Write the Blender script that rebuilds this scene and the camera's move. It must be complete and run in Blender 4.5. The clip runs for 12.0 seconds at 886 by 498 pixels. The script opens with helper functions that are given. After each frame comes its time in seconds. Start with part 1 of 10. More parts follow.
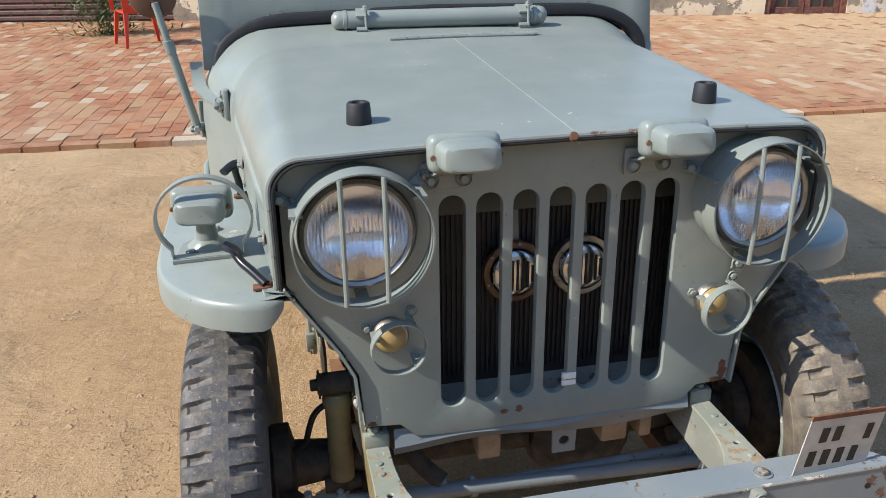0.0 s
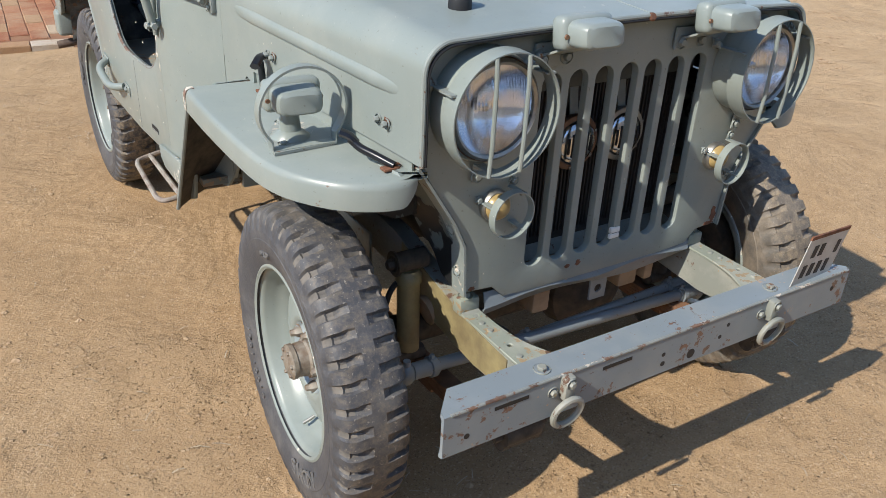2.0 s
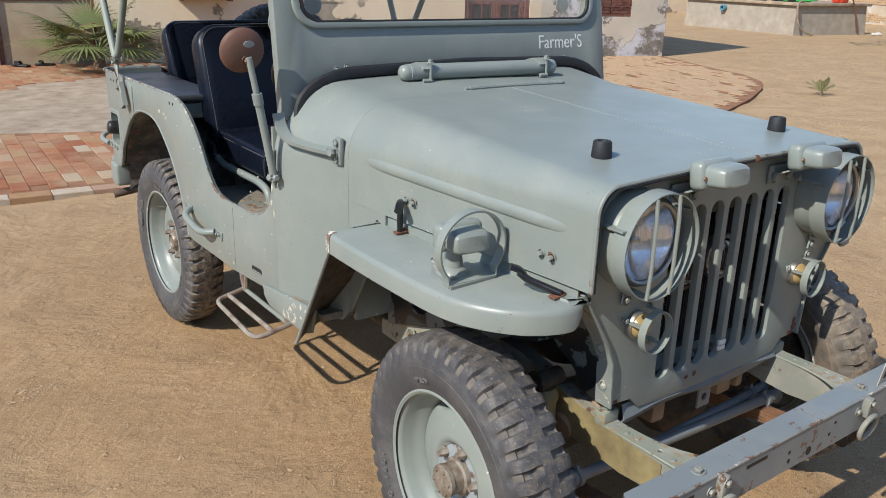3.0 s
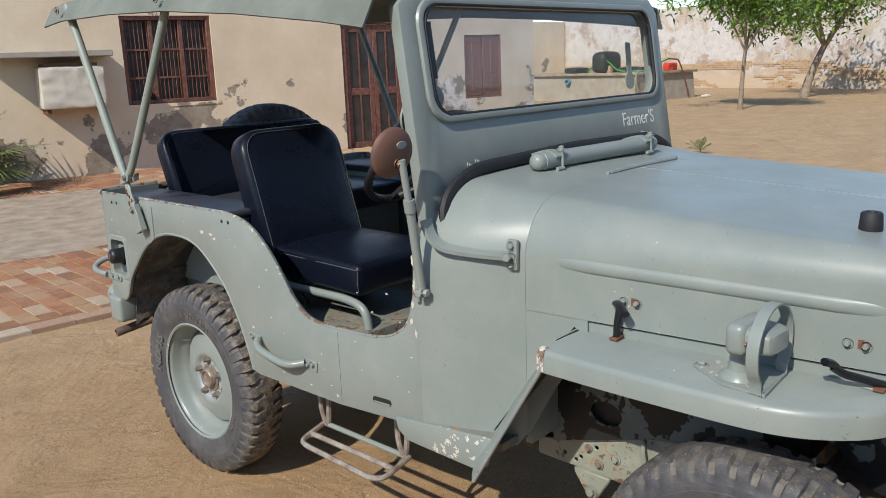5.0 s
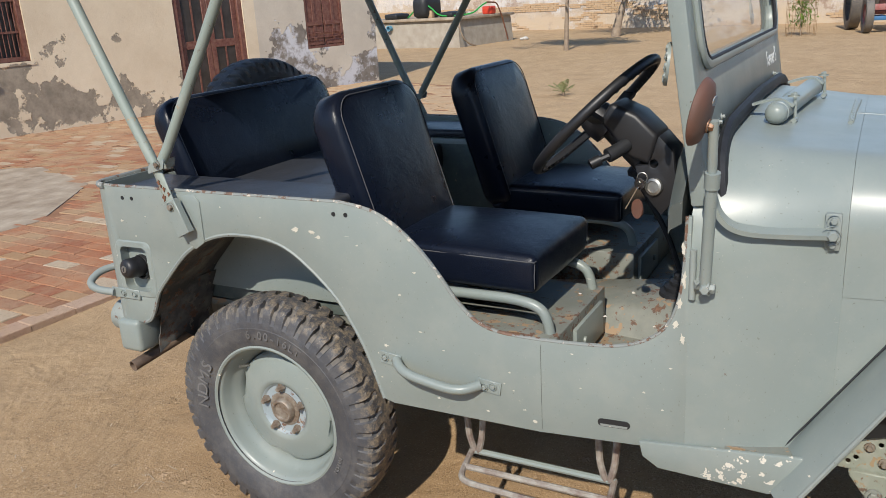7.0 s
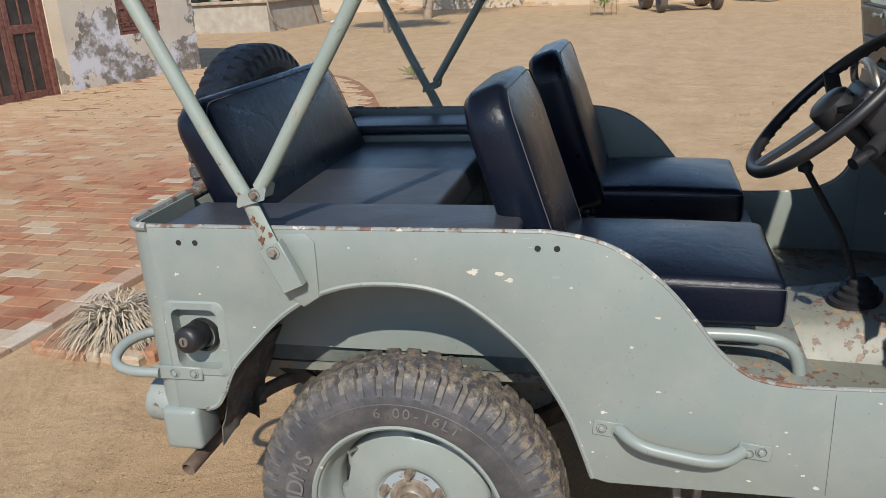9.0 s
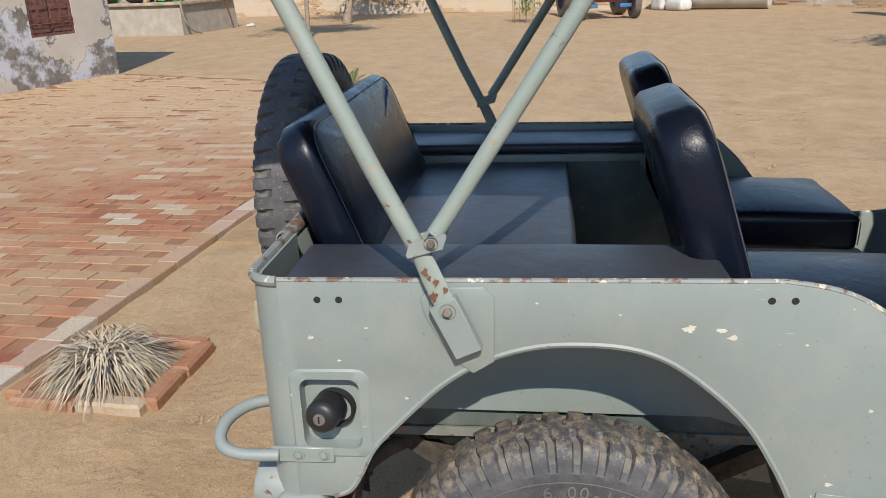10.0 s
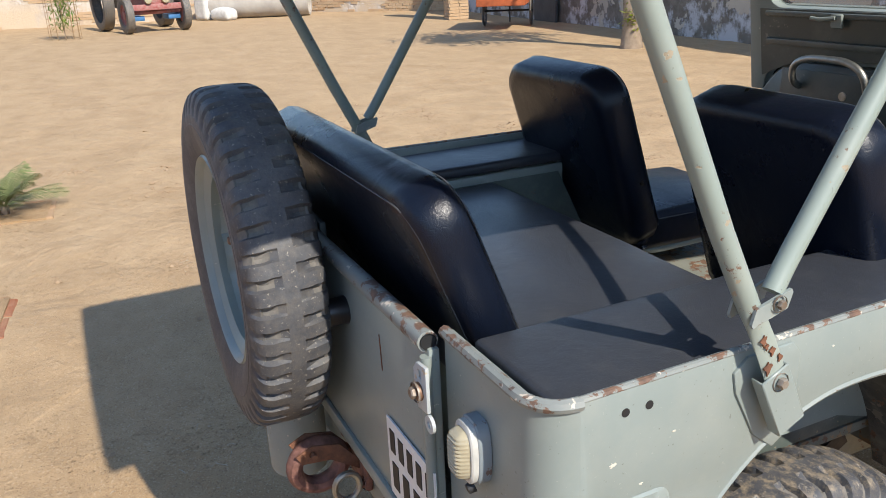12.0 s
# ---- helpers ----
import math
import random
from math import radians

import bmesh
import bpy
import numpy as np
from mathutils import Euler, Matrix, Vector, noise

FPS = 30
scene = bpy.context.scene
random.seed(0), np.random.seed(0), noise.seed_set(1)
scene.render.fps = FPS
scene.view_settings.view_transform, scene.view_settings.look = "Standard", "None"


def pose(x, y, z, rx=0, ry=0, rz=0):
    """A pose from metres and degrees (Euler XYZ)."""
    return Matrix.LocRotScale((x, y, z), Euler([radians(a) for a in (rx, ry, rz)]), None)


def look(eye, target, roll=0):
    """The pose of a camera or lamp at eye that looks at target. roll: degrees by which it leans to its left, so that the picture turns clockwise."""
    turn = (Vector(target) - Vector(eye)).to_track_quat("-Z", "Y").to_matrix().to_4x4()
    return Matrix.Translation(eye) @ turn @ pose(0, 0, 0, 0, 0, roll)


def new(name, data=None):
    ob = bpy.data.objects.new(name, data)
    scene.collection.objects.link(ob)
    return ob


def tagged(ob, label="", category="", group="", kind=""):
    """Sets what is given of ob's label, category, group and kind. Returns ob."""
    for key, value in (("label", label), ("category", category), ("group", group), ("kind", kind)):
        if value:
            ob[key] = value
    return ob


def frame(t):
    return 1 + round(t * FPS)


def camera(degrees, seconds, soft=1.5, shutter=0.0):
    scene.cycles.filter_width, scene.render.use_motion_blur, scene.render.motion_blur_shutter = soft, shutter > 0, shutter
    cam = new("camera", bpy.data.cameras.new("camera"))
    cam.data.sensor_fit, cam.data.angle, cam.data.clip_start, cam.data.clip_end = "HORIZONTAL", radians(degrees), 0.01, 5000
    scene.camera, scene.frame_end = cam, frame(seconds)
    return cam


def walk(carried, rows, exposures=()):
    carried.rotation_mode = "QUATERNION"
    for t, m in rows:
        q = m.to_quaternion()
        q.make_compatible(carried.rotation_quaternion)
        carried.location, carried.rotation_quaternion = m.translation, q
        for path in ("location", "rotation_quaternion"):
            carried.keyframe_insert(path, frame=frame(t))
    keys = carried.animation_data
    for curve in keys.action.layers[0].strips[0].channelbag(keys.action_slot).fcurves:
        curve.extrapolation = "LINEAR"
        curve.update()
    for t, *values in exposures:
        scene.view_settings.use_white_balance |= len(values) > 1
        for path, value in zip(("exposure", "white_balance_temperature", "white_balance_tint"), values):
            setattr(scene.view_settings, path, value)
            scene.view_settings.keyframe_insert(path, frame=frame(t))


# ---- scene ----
cam = camera(57.3, 12.0, soft=0.6)
PATH = [
    (0, (-0.475, -1.47, 1.417), (-0.085, 0.343, 0.668), -0.8),
    (0.5, (-0.666, -1.493, 1.406), (0.046, 0.162, 0.538), 3.4),
    (1, (-0.846, -1.531, 1.418), (-0.025, 0.054, 0.516), 3.5),
    (1.5, (-0.971, -1.467, 1.398), (-0.041, 0.048, 0.481), 3.0),
    (2, (-1.164, -1.364, 1.404), (-0.204, 0.118, 0.465), 2.9),
    (2.5, (-1.428, -1.306, 1.425), (-0.361, 0.15, 0.564), 3.3),
    (3, (-1.623, -1.268, 1.468), (-0.496, 0.251, 0.817), 1.7),
    (3.5, (-1.767, -1.111, 1.469), (-0.598, 0.41, 0.905), -0.6),
    (3.7, (-1.816, -1.051, 1.487), (-0.632, 0.462, 0.93), -0.9),
    (5.3, (-2.083, -0.378, 1.452), (-0.609, 0.893, 0.99), -3.3),
    (5.5, (-2.089, -0.276, 1.46), (-0.594, 0.947, 0.942), -3.7),
    (6, (-2.161, 0.006, 1.47), (-0.565, 1.079, 0.919), -3.0),
    (6.5, (-2.23, 0.268, 1.471), (-0.59, 1.243, 0.874), -3.9),
    (7, (-2.223, 0.565, 1.468), (-0.55, 1.488, 0.876), -3.5),
    (7.2, (-2.228, 0.668, 1.477), (-0.546, 1.571, 0.881), -3.7),
    (8.8, (-2.086, 1.453, 1.465), (-0.258, 1.959, 0.829), -3.8),
    (9, (-2.056, 1.544, 1.471), (-0.225, 2.01, 0.815), -3.4),
    (9.5, (-1.983, 1.823, 1.473), (-0.131, 2.194, 0.814), -2.2),
    (10, (-1.877, 2.07, 1.485), (-0.003, 2.316, 0.83), -2.3),
    (10.5, (-1.722, 2.299, 1.486), (0.167, 2.402, 0.836), -3.6),
    (11, (-1.638, 2.572, 1.489), (0.24, 2.359, 0.835), -0.5),
    (11.5, (-1.553, 2.815, 1.504), (0.268, 2.319, 0.843), -0.2),
    (12, (-1.363, 2.979, 1.501), (0.346, 2.193, 0.824), -2.6),
]
walk(cam, [(t, look(eye, target, roll)) for t, eye, target, roll in PATH], [(0.0, 0.76), (1.5, 0.71), (2.5, 0.52), (3.0, 0.42), (3.5, 0.33), (5.5, 0.22), (7.0, 0.31), (10.5, 0.41), (11.0, 0.44), (11.5, 0.55), (12.0, 0.78)])

# ---- world, sun, exposure ----
SUN_AZ, SUN_EL = 190.8, 41.2   # degrees: horizontal bearing from +x towards the sun, height
world = bpy.data.worlds.new("world")
scene.world = world
world.use_nodes = True
wn = world.node_tree.nodes
sky = wn.new("ShaderNodeTexSky")
sky.sky_type, sky.sun_disc = "NISHITA", False
sky.sun_elevation = radians(SUN_EL)
sky.sun_rotation = radians(90 - SUN_AZ)
sky.dust_density, sky.air_density, sky.ozone_density = 0.2, 1.0, 2.7
wn["Background"].inputs["Strength"].default_value = 0.15
world.node_tree.links.new(sky.outputs["Color"], wn["Background"].inputs["Color"])
sun = new("sun", bpy.data.lights.new("sun", "SUN"))
sun.data.energy, sun.data.angle, sun.data.color = 3.85, radians(0.6), (1.0, 0.938, 0.835)
to_sun = Vector((math.cos(radians(SUN_AZ)) * math.cos(radians(SUN_EL)), math.sin(radians(SUN_AZ)) * math.cos(radians(SUN_EL)), math.sin(radians(SUN_EL))))
sun.matrix_world = look(to_sun * 30, (0, 0, 0))
scene.view_settings.exposure = 0.0


# ---- materials ----
class Nodes:
    """A small builder for node materials."""

    def __init__(self, name):
        self.mat = bpy.data.materials.new(name)
        self.mat.use_nodes = True
        self.tree = self.mat.node_tree
        self.bsdf = self.tree.nodes["Principled BSDF"]
        self.coord = self.tree.nodes.new("ShaderNodeTexCoord")
        self.info = self.tree.nodes.new("ShaderNodeObjectInfo")

    def link(self, a, b):
        self.tree.links.new(a, b)

    def noise(self, scale, detail=3.0, rough=0.55, vector=None, distortion=0.0):
        n = self.tree.nodes.new("ShaderNodeTexNoise")
        n.inputs["Scale"].default_value = scale
        n.inputs["Detail"].default_value = detail
        n.inputs["Roughness"].default_value = rough
        n.inputs["Distortion"].default_value = distortion
        self.link(vector or self.coord.outputs["Object"], n.inputs["Vector"])
        return n.outputs["Fac"]

    def cells(self, scale, feature="F1", vector=None):
        n = self.tree.nodes.new("ShaderNodeTexVoronoi")
        n.inputs["Scale"].default_value = scale
        n.feature = feature
        self.link(vector or self.coord.outputs["Object"], n.inputs["Vector"])
        return n.outputs["Distance"]

    def scaled(self, x, y, z):
        n = self.tree.nodes.new("ShaderNodeMapping")
        n.inputs["Scale"].default_value = (x, y, z)
        self.link(self.coord.outputs["Object"], n.inputs["Vector"])
        return n.outputs["Vector"]

    def step(self, fac, lo, hi):
        n = self.tree.nodes.new("ShaderNodeMapRange")
        n.inputs["From Min"].default_value, n.inputs["From Max"].default_value = lo, hi
        self.link(fac, n.inputs["Value"])
        return n.outputs["Result"]

    def math(self, op, a, b):
        n = self.tree.nodes.new("ShaderNodeMath")
        n.operation = op
        for k, v in enumerate((a, b)):
            if isinstance(v, (int, float)):
                n.inputs[k].default_value = v
            else:
                self.link(v, n.inputs[k])
        return n.outputs["Value"]

    def mix(self, fac, a, b):
        n = self.tree.nodes.new("ShaderNodeMix")
        n.data_type = "RGBA"
        for k, v in ((0, fac), (6, a), (7, b)):
            if isinstance(v, (int, float)):
                n.inputs[k].default_value = v
            elif isinstance(v, tuple):
                n.inputs[k].default_value = (*v, 1)
            else:
                self.link(v, n.inputs[k])
        return n.outputs[2]

    def bump(self, height, strength, distance):
        n = self.tree.nodes.new("ShaderNodeBump")
        n.inputs["Strength"].default_value, n.inputs["Distance"].default_value = strength, distance
        self.link(height, n.inputs["Height"])
        self.link(n.outputs["Normal"], self.bsdf.inputs["Normal"])

    def done(self, color, rough, metal=0.0, coat=0.0, spec=0.5):
        for key, v in (("Base Color", color), ("Roughness", rough), ("Metallic", metal)):
            if isinstance(v, tuple):
                self.bsdf.inputs[key].default_value = (*v, 1)
            elif isinstance(v, (int, float)):
                self.bsdf.inputs[key].default_value = v
            else:
                self.link(v, self.bsdf.inputs[key])
        self.bsdf.inputs["Coat Weight"].default_value = coat
        self.bsdf.inputs["Coat Roughness"].default_value = 0.25
        self.bsdf.inputs["Specular IOR Level"].default_value = spec
        return self.mat


def paint(name, c, chips=0.764, rust=0.765, rough=0.36, chip_colour=(0.62, 0.57, 0.47), dust=0.20, chip_scale=55.0):
    """Old brush-painted car enamel with dust, chips down to the filler and rust spots."""
    m = Nodes(name)
    dark = tuple(v * 0.93 for v in c)
    col = m.mix(m.step(m.noise(2.3, 4), 0.35, 0.65), dark, c)
    col = m.mix(m.math("MULTIPLY", m.step(m.noise(9, 5, 0.65), 0.45, 0.8), dust), col, (0.42, 0.40, 0.34))
    fine = m.noise(chip_scale, 3, 0.6)
    zone = m.noise(4.5, 2)
    chip = m.step(m.math("ADD", fine, m.math("MULTIPLY", zone, 0.45)), chips + 0.225, chips + 0.245)
    scratch = m.step(m.noise(26, 3, 0.55, m.scaled(1.0, 0.9, 7.0), 0.6), 0.725, 0.74)
    chip = m.math("MAXIMUM", chip, m.math("MULTIPLY", m.math("MULTIPLY", scratch, m.step(m.noise(2.1, 3), 0.50, 0.58)), 0.55))
    col = m.mix(chip, col, chip_colour)
    spot = m.step(m.math("ADD", m.noise(38, 6, 0.68), m.math("MULTIPLY", m.noise(3.1, 2), 0.5)), rust + 0.25, rust + 0.28)
    col = m.mix(m.math("MULTIPLY", spot, 0.9), col, m.mix(m.step(m.noise(70, 4, 0.7), 0.35, 0.65), (0.085, 0.045, 0.03), (0.19, 0.095, 0.055)))
    speck = m.step(m.noise(190, 2, 0.5), 0.70, 0.74)
    col = m.mix(m.math("MULTIPLY", speck, 0.12), col, chip_colour)
    pit = m.step(m.noise(140, 2, 0.5, m.scaled(1.0, 1.1, 0.9)), 0.71, 0.75)
    col = m.mix(m.math("MULTIPLY", pit, 0.45), col, (0.08, 0.065, 0.05))
    worn = m.math("MAXIMUM", chip, spot)
    m.bump(m.math("SUBTRACT", m.math("MULTIPLY", m.noise(120, 3), 0.12), worn), 0.35, 0.0012)
    r = m.math("ADD", m.step(m.noise(6, 4), 0.2, 0.9), 0.0)
    return m.done(col, m.math("ADD", m.math("MULTIPLY", r, 0.2), rough - 0.08), 0.0, 0.0, 0.45)


def plain(name, c, rough, metal=0.0, vary=0.12, scale=14.0, bump=0.0, bump_scale=90.0, spec=0.5, other=None):
    m = Nodes(name)
    low = other or tuple(v * (1 - 2 * vary) for v in c)
    col = m.mix(m.step(m.noise(scale, 5, 0.6), 0.3, 0.7), low, c)
    if bump:
        m.bump(m.noise(bump_scale, 4, 0.6), 0.6, bump)
    return m.done(col, rough, metal, 0.0, spec)


GREEN = (0.231, 0.263, 0.244)
M_PAINT = paint("grey_green_paint", GREEN)
M_BUMPER = paint("grey_blue_bumper_paint", (0.200, 0.232, 0.250), 0.71, 0.630, 0.42, (0.34, 0.26, 0.20))
M_FRAME = paint("weathered_frame_paint", (0.23, 0.24, 0.21), 0.68, 0.60, 0.55, (0.30, 0.24, 0.15), 0.7)
M_RIM = paint("rusted_rim_paint", (0.22, 0.235, 0.22), 0.60, 0.555, 0.5, (0.52, 0.46, 0.38), 0.3)
M_TUBE = paint("worn_tube_paint", (0.25, 0.29, 0.255), 0.72, 0.66, 0.45, (0.33, 0.27, 0.19), 0.3)
M_WELL = paint("flaked_black_undercoat", (0.036, 0.044, 0.046), 0.60, 0.80, 0.6, (0.010, 0.010, 0.011), 0.15, 22.0)
M_SPLASH = paint("green_paint_with_flaked_undercoat", (0.110, 0.132, 0.126), 0.505, 0.80, 0.5, (0.012, 0.013, 0.014), 0.2, 11.0)
M_MUDFLAP = paint("rusty_flap_sheet", (0.050, 0.052, 0.050), 0.62, 0.60, 0.65, (0.16, 0.14, 0.12), 0.5, 24.0)
M_LIP = paint("chipped_edge_paint", (0.235, 0.262, 0.245), 0.70, 0.655, 0.5, (0.50, 0.44, 0.36), 0.3)
M_RUST = plain("rust", (0.23, 0.10, 0.055), 0.85, 0.0, 0.25, 40, 0.0015, 160, 0.3, (0.09, 0.045, 0.03))
M_OLIVE = plain("oily_olive_paint", (0.32, 0.265, 0.13), 0.5, 0.0, 0.2, 14, 0.0008, 90, 0.5, (0.15, 0.115, 0.065))
M_GREASE = plain("greasy_dusty_metal", (0.10, 0.08, 0.06), 0.7, 0.0, 0.3, 30, 0.001, 120, 0.4, (0.03, 0.027, 0.025))
M_LATCHBLACK = plain("glossy_black_rubber", (0.010, 0.010, 0.013), 0.28, 0.0, 0.2, 30)
M_DARK = plain("black_iron", (0.02, 0.02, 0.021), 0.55, 0.0, 0.2, 30)
M_RUBBER_PART = plain("black_rubber", (0.022, 0.023, 0.026), 0.62, 0.0, 0.2, 40, 0.0004, 140, 0.4)
M_RADIATOR = plain("dusty_black_radiator", (0.055, 0.047, 0.042), 0.65, 0.0, 0.2, 12)
M_STEEL = plain("dull_steel", (0.42, 0.41, 0.38), 0.42, 0.9, 0.15, 60)
M_CHROME = plain("worn_chrome", (0.6, 0.6, 0.6), 0.18, 1.0, 0.08, 30)
M_SPRING = plain("rust_brown_spring", (0.26, 0.135, 0.075), 0.8, 0.0, 0.2, 18, 0.001, 90, 0.3, (0.12, 0.07, 0.045))
M_HUB = plain("dusty_rusty_hub", (0.34, 0.31, 0.26), 0.5, 0.35, 0.2, 38, 0.0006, 120, 0.5, (0.15, 0.095, 0.06))
M_HUBPLATE = paint("pale_blue_hub_paint", (0.29, 0.34, 0.36), 0.66, 0.58, 0.35, (0.30, 0.20, 0.13), 0.2)
M_BRASS = plain("rusty_brass_ring", (0.27, 0.15, 0.09), 0.5, 0.4, 0.25, 50, 0.0004, 120)
M_WHITE = plain("white_lettering", (0.75, 0.75, 0.72), 0.6, 0.0, 0.05, 60)
M_BLACKINK = plain("black_lettering", (0.015, 0.015, 0.016), 0.6)
M_PLATE = plain("dirty_white_plate", (0.55, 0.54, 0.50), 0.45, 0.0, 0.15, 25)
M_BLACKPLASTIC = plain("black_plastic", (0.016, 0.016, 0.018), 0.45, 0.0, 0.1, 30, 0.0002, 200)


def tyre_rubber(name="worn_tyre_rubber", muddy=1.0, clean=(0.054, 0.055, 0.061), dusty=(0.125, 0.120, 0.116)):
    m = Nodes(name)
    sep = m.tree.nodes.new("ShaderNodeSeparateXYZ")
    m.link(m.coord.outputs["Object"], sep.inputs["Vector"])
    dirt = m.step(m.noise(9, 6, 0.7), 0.45, 0.75)
    col = m.mix(dirt, clean, dusty)
    # dried mud clings to the tread, the walls stay cleaner
    rad = m.math("SQRT", m.math("ADD", m.math("POWER", sep.outputs["Y"], 2.0), m.math("POWER", sep.outputs["Z"], 2.0)), 0)
    mud = m.math("MULTIPLY", m.step(m.noise(48, 6, 0.78), 0.45, 0.66), m.math("ADD", m.math("MULTIPLY", m.step(rad, 0.318, 0.340), 0.85 * muddy), 0.08 * muddy))
    col = m.mix(mud, col, (0.30, 0.235, 0.155))
    grit = m.math("MULTIPLY", m.step(m.noise(150, 3, 0.6), 0.63, 0.70), m.math("ADD", m.math("MULTIPLY", m.step(rad, 0.31, 0.335), 0.45), 0.10))
    col = m.mix(grit, col, (0.36, 0.32, 0.26))
    m.bump(m.math("ADD", m.noise(110, 4, 0.65), m.noise(30, 3, 0.6)), 0.6, 0.0018)
    return m.done(col, 0.62, 0.0, 0.0, 0.5)


def vinyl(name, base, rough, dusty=0.05, shine=0.6):
    """Leatherette: crackled grain, soft creases, a little dust."""
    m = Nodes(name)
    grain = m.step(m.cells(260, "DISTANCE_TO_EDGE"), 0.0, 0.12)
    crackle = m.step(m.cells(95, "DISTANCE_TO_EDGE", m.scaled(1.0, 1.0, 0.8)), 0.0, 0.06)
    crackle = m.math("MAXIMUM", crackle, m.step(m.noise(5, 3), 0.62, 0.40))
    crease = m.math("ADD", m.noise(6, 5, 0.6, None, 0.8), m.math("MULTIPLY", m.noise(19, 4, 0.6, m.scaled(1.0, 1.0, 0.85), 1.2), 0.32))
    h = m.math("ADD", m.math("MULTIPLY", grain, 0.022), m.math("MULTIPLY", crackle, 0.040))
    m.bump(m.math("ADD", h, m.math("MULTIPLY", crease, 1.0)), 0.42, 0.007)
    dust = m.math("MULTIPLY", m.step(m.noise(14, 6, 0.75), 0.5, 0.85), dusty)
    col = m.mix(dust, base, (0.16, 0.15, 0.14))
    col = m.mix(m.math("MULTIPLY", m.step(m.noise(330, 2, 0.6), 0.70, 0.76), dusty), col, (0.28, 0.27, 0.25))
    r = m.math("ADD", m.math("MULTIPLY", m.step(m.noise(5, 5, 0.65), 0.3, 0.7), 0.12), rough)
    return m.done(col, r, 0.0, 0.0, shine)


M_STITCH = plain("dull_stitching", (0.075, 0.075, 0.08), 0.7)
M_TYRE, M_SPARE, M_FRONTTYRE = tyre_rubber(), tyre_rubber("black_spare_rubber", 0.15), tyre_rubber("dusty_front_rubber", 0.38)
M_TANTYRE = tyre_rubber("tan_dusted_rubber", 1.0, (0.10, 0.088, 0.075), (0.26, 0.21, 0.155))
M_VINYL = vinyl("black_leatherette", (0.0050, 0.0075, 0.0155), 0.24, 0.02, 0.27)
M_MAT = vinyl("dusty_black_mat", (0.037, 0.040, 0.048), 0.34, 0.20, 0.44)


def sand():
    """Trodden sandy earth: a smooth crust, crumbled in places; darker and warmer round the jeep, paler farther out."""
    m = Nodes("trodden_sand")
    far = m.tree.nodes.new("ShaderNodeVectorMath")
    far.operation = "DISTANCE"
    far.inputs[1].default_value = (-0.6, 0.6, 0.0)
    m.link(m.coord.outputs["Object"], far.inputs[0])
    # mix towards the paler tone, growing with noisy distance from the jeep
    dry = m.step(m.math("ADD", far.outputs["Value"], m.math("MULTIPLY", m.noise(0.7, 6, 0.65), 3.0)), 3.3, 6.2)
    big = m.step(m.noise(0.45, 5, 0.6), 0.35, 0.65)
    mid = m.step(m.noise(2.6, 6, 0.65), 0.35, 0.7)
    fine = m.noise(46, 6, 0.78)
    col = m.mix(big, (0.340, 0.219, 0.115), (0.405, 0.272, 0.150))
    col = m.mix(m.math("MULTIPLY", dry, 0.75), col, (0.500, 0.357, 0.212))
    col = m.mix(m.math("MULTIPLY", mid, 0.45), col, (0.300, 0.190, 0.098))
    broken = m.step(m.noise(1.15, 6, 0.66), 0.50, 0.60)
    crust = m.step(m.noise(2.7, 9, 0.62), 0.490, 0.540)
    flakes = m.math("MULTIPLY", m.step(m.noise(9, 8, 0.66), 0.56, 0.59), broken)
    crumbs = m.step(m.cells(75, "F1"), 0.34, 0.12)
    crumb = m.math("MULTIPLY", m.math("MULTIPLY", crumbs, m.step(fine, 0.50, 0.60)), broken)
    col = m.mix(m.math("MULTIPLY", crust, 0.16), col, (0.47, 0.335, 0.200))
    col = m.mix(m.math("MULTIPLY", flakes, 0.20), col, (0.23, 0.148, 0.078))
    col = m.mix(m.math("MULTIPLY", m.step(m.noise(16, 6, 0.70), 0.48, 0.70), 0.28), col, (0.240, 0.153, 0.082))
    col = m.mix(m.math("MULTIPLY", m.step(fine, 0.54, 0.68), 0.46), col, (0.18, 0.120, 0.068))
    col = m.mix(m.math("MULTIPLY", m.step(m.noise(150, 3, 0.65), 0.57, 0.65), 0.60), col, (0.60, 0.46, 0.30))
    col = m.mix(m.math("MULTIPLY", m.step(m.noise(210, 2, 0.6), 0.59, 0.66), 0.72), col, (0.13, 0.090, 0.055))
    track = m.step(m.noise(2.0, 7, 0.62, m.scaled(0.6, 1.2, 1.0)), 0.46, 0.62)
    col = m.mix(m.math("MULTIPLY", track, 0.24), col, (0.250, 0.160, 0.085))
    col = m.mix(m.math("MULTIPLY", m.step(m.noise(0.8, 8, 0.75, None, 0.5), 0.54, 0.68), 0.30), col, (0.48, 0.345, 0.210))
    h = m.math("MULTIPLY", m.noise(1.6, 4, 0.6, None, 0.8), 1.6)
    h = m.math("ADD", h, m.math("MULTIPLY", m.noise(5.0, 4, 0.52), 0.50))
    h = m.math("ADD", h, m.math("MULTIPLY", crust, 0.09))
    h = m.math("SUBTRACT", h, m.math("MULTIPLY", flakes, 0.07))
    h = m.math("ADD", h, m.math("MULTIPLY", crumb, 0.30))
    h = m.math("ADD", h, m.math("MULTIPLY", fine, 0.11))
    h = m.math("ADD", h, m.math("MULTIPLY", m.noise(170, 3, 0.65), 0.12))
    m.bump(h, 1.0, 0.026)
    return m.done(col, 0.95, 0.0, 0.0, 0.15)


